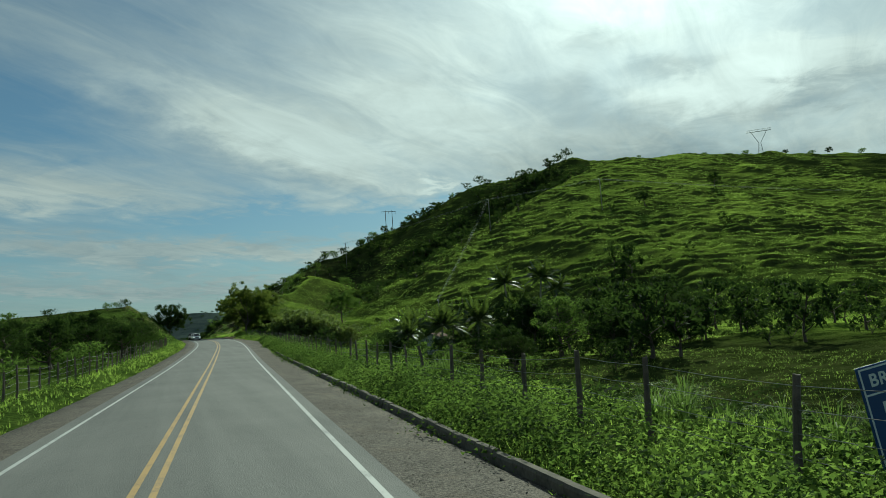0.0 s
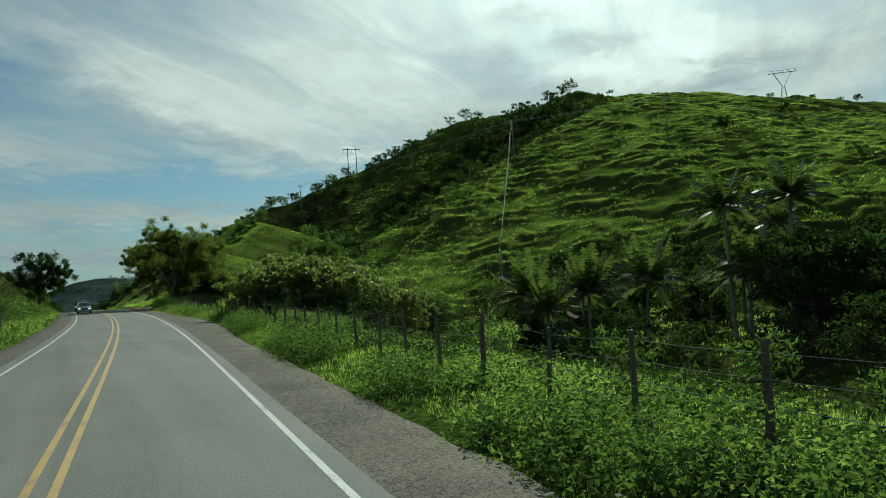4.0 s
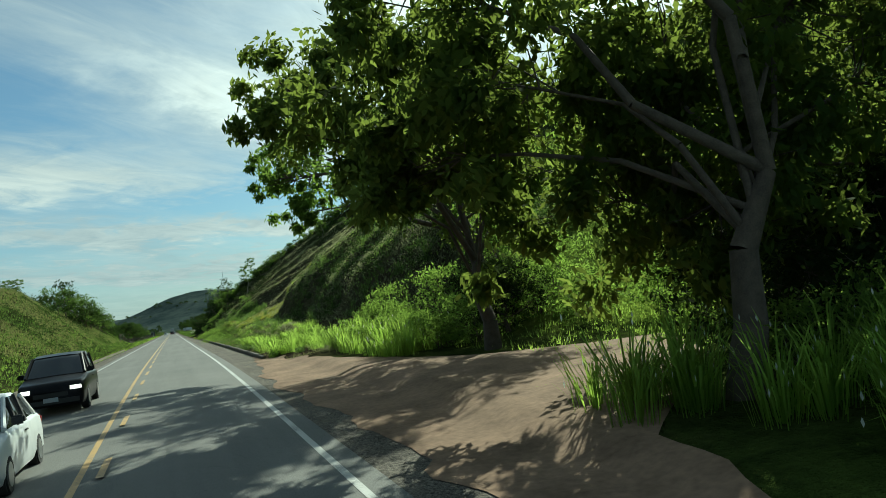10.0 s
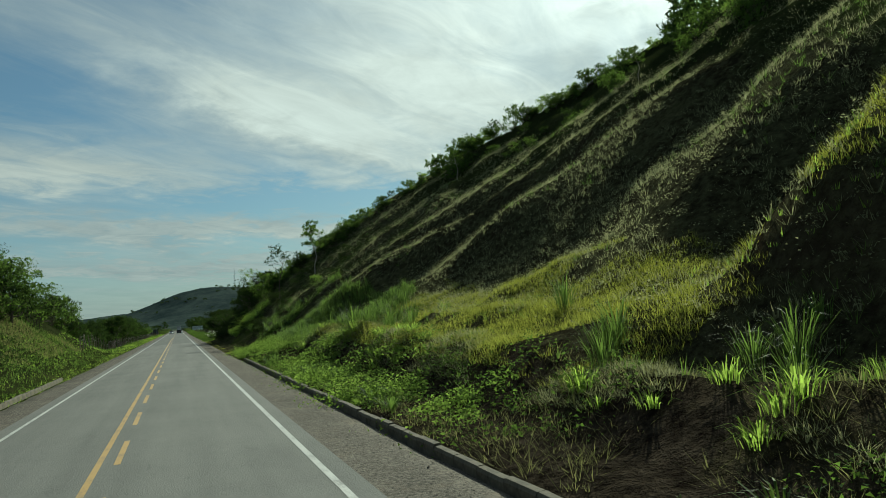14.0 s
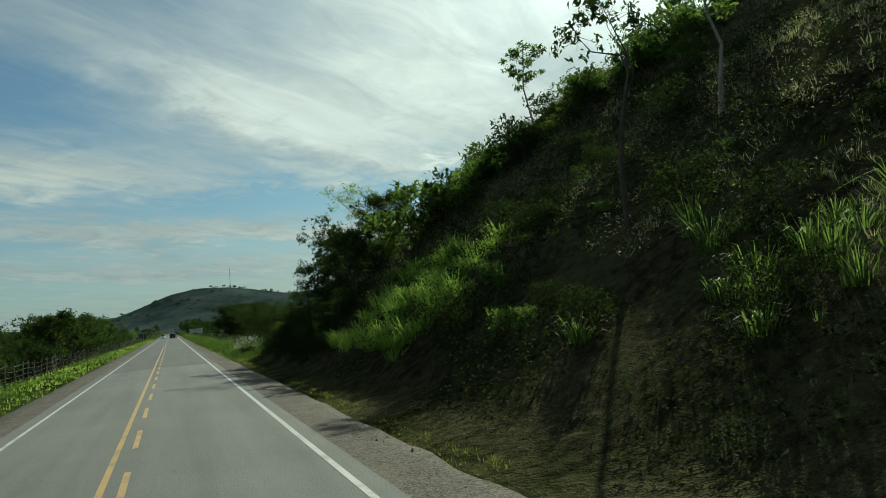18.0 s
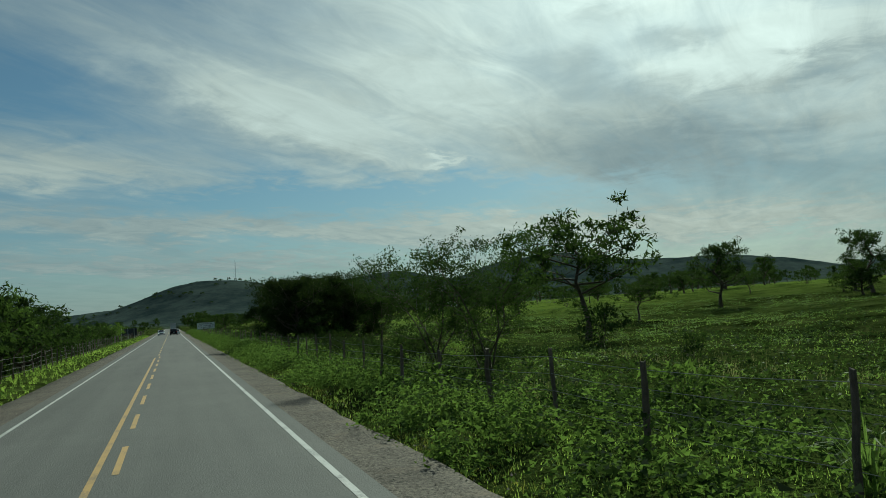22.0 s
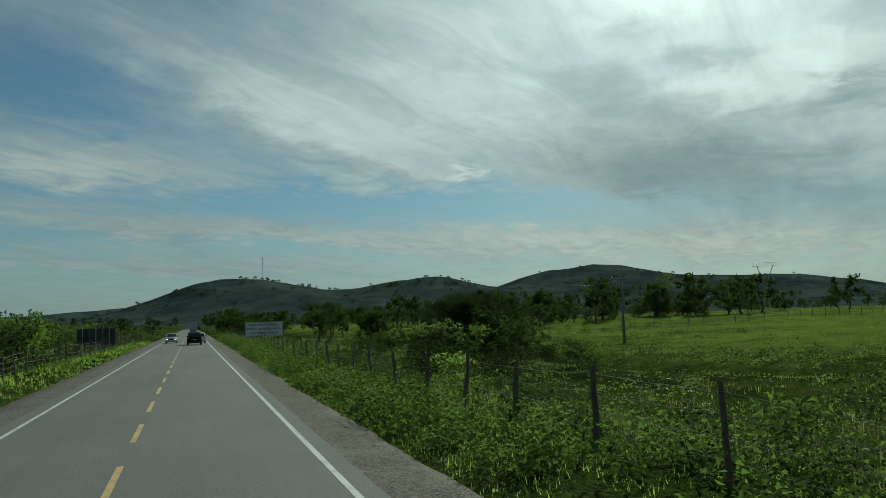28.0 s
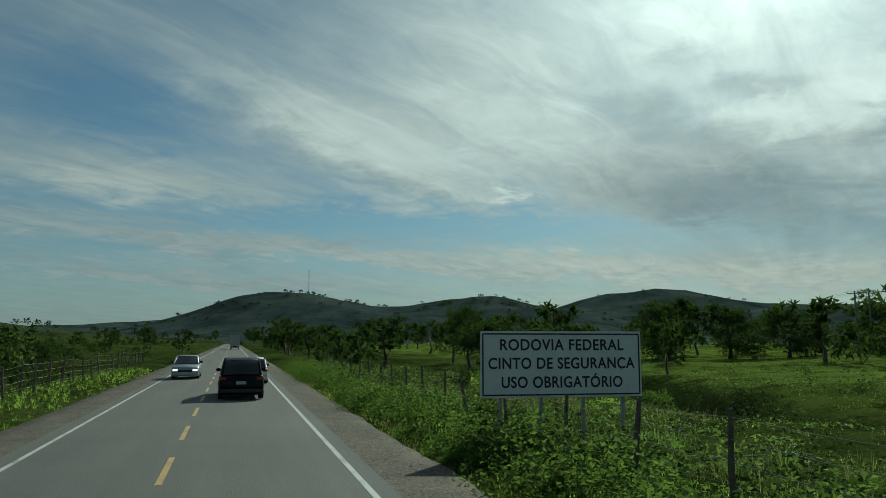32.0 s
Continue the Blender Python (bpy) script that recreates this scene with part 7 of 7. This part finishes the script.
WHITE_CAR, BLACK_CAR, SILVER_CAR = car_paint("white_car_paint", (0.62, 0.64, 0.65)), car_paint("black_car_paint", (0.004, 0.004, 0.005), 0.0, 0.12), car_paint("silver_car_paint", (0.30, 0.32, 0.34), 0.6)
# stations from tail (y = 0) to nose (y = 1): deck height, roof height there or None, half width
SHAPES = {
    "suv": dict(length=4.7, width=1.88, clear=0.24, deck=[(0, 0.98), (0.04, 1.04), (0.70, 1.08), (0.80, 1.02), (0.95, 0.92), (1, 0.74)], roof=[(0.015, 1.06), (0.10, 1.62), (0.16, 1.70), (0.42, 1.73), (0.55, 1.66), (0.72, 1.09)], wheel=0.36),
    "hatch": dict(length=3.9, width=1.70, clear=0.20, deck=[(0, 0.82), (0.04, 0.90), (0.68, 0.95), (0.80, 0.90), (0.95, 0.80), (1, 0.62)], roof=[(0.02, 0.93), (0.14, 1.40), (0.24, 1.47), (0.42, 1.49), (0.52, 1.44), (0.72, 0.96)], wheel=0.30),
    "sedan": dict(length=4.4, width=1.74, clear=0.20, deck=[(0, 0.86), (0.06, 0.95), (0.16, 0.97), (0.70, 0.95), (0.82, 0.90), (0.95, 0.78), (1, 0.60)], roof=[(0.14, 0.97), (0.26, 1.38), (0.36, 1.46), (0.48, 1.47), (0.56, 1.43), (0.74, 0.97)], wheel=0.31),
}


def car(kind, paint, x, y, label, away=True, rails=False):
    s = SHAPES[kind]
    L, W, c = s["length"], s["width"], s["clear"]
    top = tagged(new("car"), label, "car", group="cars on the highway")
    dk, rf = np.array(s["deck"]), np.array(s["roof"])
    ks = np.unique(np.concatenate([np.linspace(0, 1, 25), dk[:, 0], rf[:, 0]]))

    def half(k):
        return W / 2 * (1 - 0.10 * max(0, (k - 0.85) / 0.15) ** 2 - 0.06 * max(0, (0.1 - k) / 0.1) ** 2)

    # lower body: rings of the sill, flank, shoulder and deck
    rings = []
    for k in ks:
        h, w = float(np.interp(k, dk[:, 0], dk[:, 1])), half(k)
        y0 = (k - 0.5) * L
        mid = c + (h - c) * 0.55
        rings.append([(-w * 0.93, y0, c), (-w * 0.99, y0, c + 0.14), (-w, y0, mid), (-w * 0.97, y0, h - 0.07), (-w * 0.90, y0, h), (0, y0, h + 0.02), (w * 0.90, y0, h), (w * 0.97, y0, h - 0.07), (w, y0, mid), (w * 0.99, y0, c + 0.14), (w * 0.93, y0, c)])

    def loft(name, rr, mat, label="", caps=True):
        bm = bmesh.new()
        vs = [[bm.verts.new(p) for p in r] for r in rr]
        for a, b in zip(vs, vs[1:]):
            for i in range(len(a) - 1):
                bm.faces.new((a[i], a[i + 1], b[i + 1], b[i]))
        if caps:
            bm.faces.new(vs[0])
            bm.faces.new(vs[-1][::-1])
        bmesh.ops.recalc_face_normals(bm, faces=bm.faces)
        return part(name, bm, mat, top, label, smooth=True)

    body = loft("body", rings, paint)
    # cabin: glass house under a painted roof
    cab, lid = [], []
    kk = np.unique(np.concatenate([np.linspace(rf[0, 0], rf[-1, 0], 16), rf[:, 0]]))
    for k in kk:
        y0, h = (k - 0.5) * L, float(np.interp(k, rf[:, 0], rf[:, 1]))
        d = float(np.interp(k, dk[:, 0], dk[:, 1])) - 0.03
        h = max(h, d + 0.01)
        f = (h - d) / (rf[:, 1].max() - d)
        wb, wt = half(k) * 0.90, half(k) * (0.90 - 0.17 * f)
        cab.append([(-wb, y0, d), (-wt, y0, h - 0.05 * f), (-wt * 0.9, y0, h), (0, y0, h + 0.015), (wt * 0.9, y0, h), (wt, y0, h - 0.05 * f), (wb, y0, d)])
        if f > 0.86:
            lid.append([(-wt * 1.01, y0, h - 0.07), (-wt * 0.96, y0, h + 0.006), (-wt * 0.5, y0, h + 0.022), (0, y0, h + 0.028), (wt * 0.5, y0, h + 0.022), (wt * 0.96, y0, h + 0.006), (wt * 1.01, y0, h - 0.07)])
    loft("window_glass", cab, DARK_GLASS, "dark tinted windows", False)
    loft("roof", lid, paint, "", False)
    # pillars
    for k0, k1 in ((rf[0, 0], rf[1, 0]), (rf[-1, 0], rf[-2, 0]), (0.36, 0.365), (0.52, 0.525)):
        for sx in (-1, 1):
            p = []
            for k in (k0, k1):
                h, d = float(np.interp(k, rf[:, 0], rf[:, 1])), float(np.interp(k, dk[:, 0], dk[:, 1])) - 0.03
                if k0 in (0.36, 0.52):
                    h = d if k == k0 else h - 0.02
                f = max(0.0, (h - d) / (rf[:, 1].max() - d))
                p.append((sx * half(k) * (0.905 - 0.17 * f), (k - 0.5) * L, max(h, d) + 0.0))
            part("pillar", tube(bmesh.new(), p[0], p[1], 0.045, 0.04, 6), paint if k0 not in (0.36, 0.52) else TRIM, top)
    # wheels
    r = s["wheel"]
    for sx in (-1, 1):
        for wy in (-0.5 + 0.185, 0.5 - 0.19):
            wheel = new("wheel")
            wheel.parent = top
            wheel.location = (sx * (W / 2 - 0.11), wy * L, r)
            bm = bmesh.new()
            m = Matrix.Rotation(radians(90), 4, "Y")
            bmesh.ops.create_cone(bm, cap_ends=True, segments=20, radius1=r, radius2=r, depth=0.22, matrix=m)
            bmesh.ops.bevel(bm, geom=[e for e in bm.edges if abs(e.verts[0].co.x - e.verts[1].co.x) < 1e-4], offset=0.03, segments=2, affect="EDGES")
            part("tyre", bm, TYRE, wheel)
            bm = bmesh.new()
            bmesh.ops.create_cone(bm, cap_ends=True, segments=16, radius1=r * 0.62, radius2=r * 0.62, depth=0.235, matrix=m)
            part("rim", bm, RIM, wheel)
    # lamps, plates, bumpers, mirrors
    zd = float(dk[1, 1])
    for sx in (-1, 1):
        part("tail_lamp", box(bmesh.new(), (0.30, 0.10, 0.17), (sx * (W / 2 - 0.19), -L / 2 + 0.045, zd - 0.14), bevel=0.03), RED_LAMP, top)
        part("headlamp", box(bmesh.new(), (0.34, 0.16, 0.14), (sx * (W / 2 - 0.27), L / 2 - 0.075, float(dk[-1, 1]) - 0.02), bevel=0.03), CLEAR_LAMP if away else LIT_LAMP, top)
        part("door_mirror", box(bmesh.new(), (0.20, 0.10, 0.15), (sx * (W / 2 + 0.05), L * 0.155, zd + 0.12), bevel=0.03), TRIM if kind != "suv" else paint, top)
        part("door_handle", box(bmesh.new(), (0.03, 0.18, 0.03), (sx * (W / 2 + 0.003), -0.25, zd - 0.14), bevel=0.006), TRIM, top)
        if rails:
            part("roof_rail", tube(bmesh.new(), (sx * W * 0.335, -L * 0.33, 1.75), (sx * W * 0.335, L * 0.05, 1.78), 0.022, 0.022, 6), RIM, top)
    part("rear_bumper", box(bmesh.new(), (W * 0.94, 0.16, 0.26), (0, -L / 2 + 0.03, c + 0.16), bevel=0.05), TRIM if kind == "suv" else paint, top)
    part("front_bumper", box(bmesh.new(), (W * 0.86, 0.16, 0.24), (0, L / 2 - 0.05, c + 0.14), bevel=0.05), TRIM if kind == "suv" else paint, top)
    part("grille", box(bmesh.new(), (W * 0.5, 0.05, 0.14), (0, L / 2 - 0.015, c + 0.34), bevel=0.01), TRIM, top)
    for sy, z in ((-1, zd - 0.32), (1, c + 0.2)):
        part("number_plate", box(bmesh.new(), (0.40, 0.02, 0.13), (0, sy * (L / 2 + (0.012 if sy < 0 else 0.035)), z), bevel=0.005), BLUE_GREY, top)
    top.matrix_basis = pose(x, y, float(road_z(y)) - 0.02 * abs(x), 0, 0, 0 if away else 180)
    return top


car("suv", BLACK_CAR, 1.55, 604.6, "black sport utility vehicle driving ahead with roof rails", rails=True)
car("hatch", WHITE_CAR, 2.35, 616.5, "small white hatchback driving ahead on the highway")
car("sedan", SILVER_CAR, -1.75, 623.0, "silver oncoming sedan on the highway", away=False)
car("sedan", SILVER_CAR, -2.05, 182.5, "silver oncoming sedan on the highway beneath tree shade", away=False)
car("sedan", WHITE_CAR, -2.0, 192.5, "white oncoming sedan on the highway", away=False)
car("suv", BLACK_CAR, -2.1, 205.0, "black oncoming sport utility vehicle on the highway", away=False)


def truck(x, y):
    top = tagged(new("truck"), "white box truck driving far ahead on the highway", "truck")
    part("cargo_box", box(bmesh.new(), (2.5, 7.0, 2.7), (0, 0, 2.45), bevel=0.03), WHITE_CAR, top)
    part("cab", box(bmesh.new(), (2.35, 1.7, 2.2), (0, 4.45, 1.7), bevel=0.12), WHITE_CAR, top)
    part("chassis", box(bmesh.new(), (1.0, 8.6, 0.25), (0, 0.5, 0.85)), TRIM, top)
    part("rear_bumper", box(bmesh.new(), (2.3, 0.1, 0.25), (0, -3.5, 0.65), bevel=0.02), TRIM, top)
    for px in (-0.62, 0.62):
        part("rear_door", box(bmesh.new(), (1.2, 0.04, 2.55), (px, -3.52, 2.45), bevel=0.01), GREY_METAL, top)
        part("tail_lamp", box(bmesh.new(), (0.3, 0.05, 0.12), (px * 1.5, -3.56, 0.72)), RED_LAMP, top)
    for sx in (-1, 1):
        for wy in (-2.4, -1.3, 4.2):
            bm = bmesh.new()
            bmesh.ops.create_cone(bm, cap_ends=True, segments=18, radius1=0.5, radius2=0.5, depth=0.3, matrix=Matrix.Translation((sx * 1.05, wy, 0.5)) @ Matrix.Rotation(radians(90), 4, "Y"))
            part("wheel", bm, TYRE, top)
    top.matrix_basis = pose(x, y, float(road_z(y)) - 0.03, 0, 0, 0)


truck(1.75, 790)
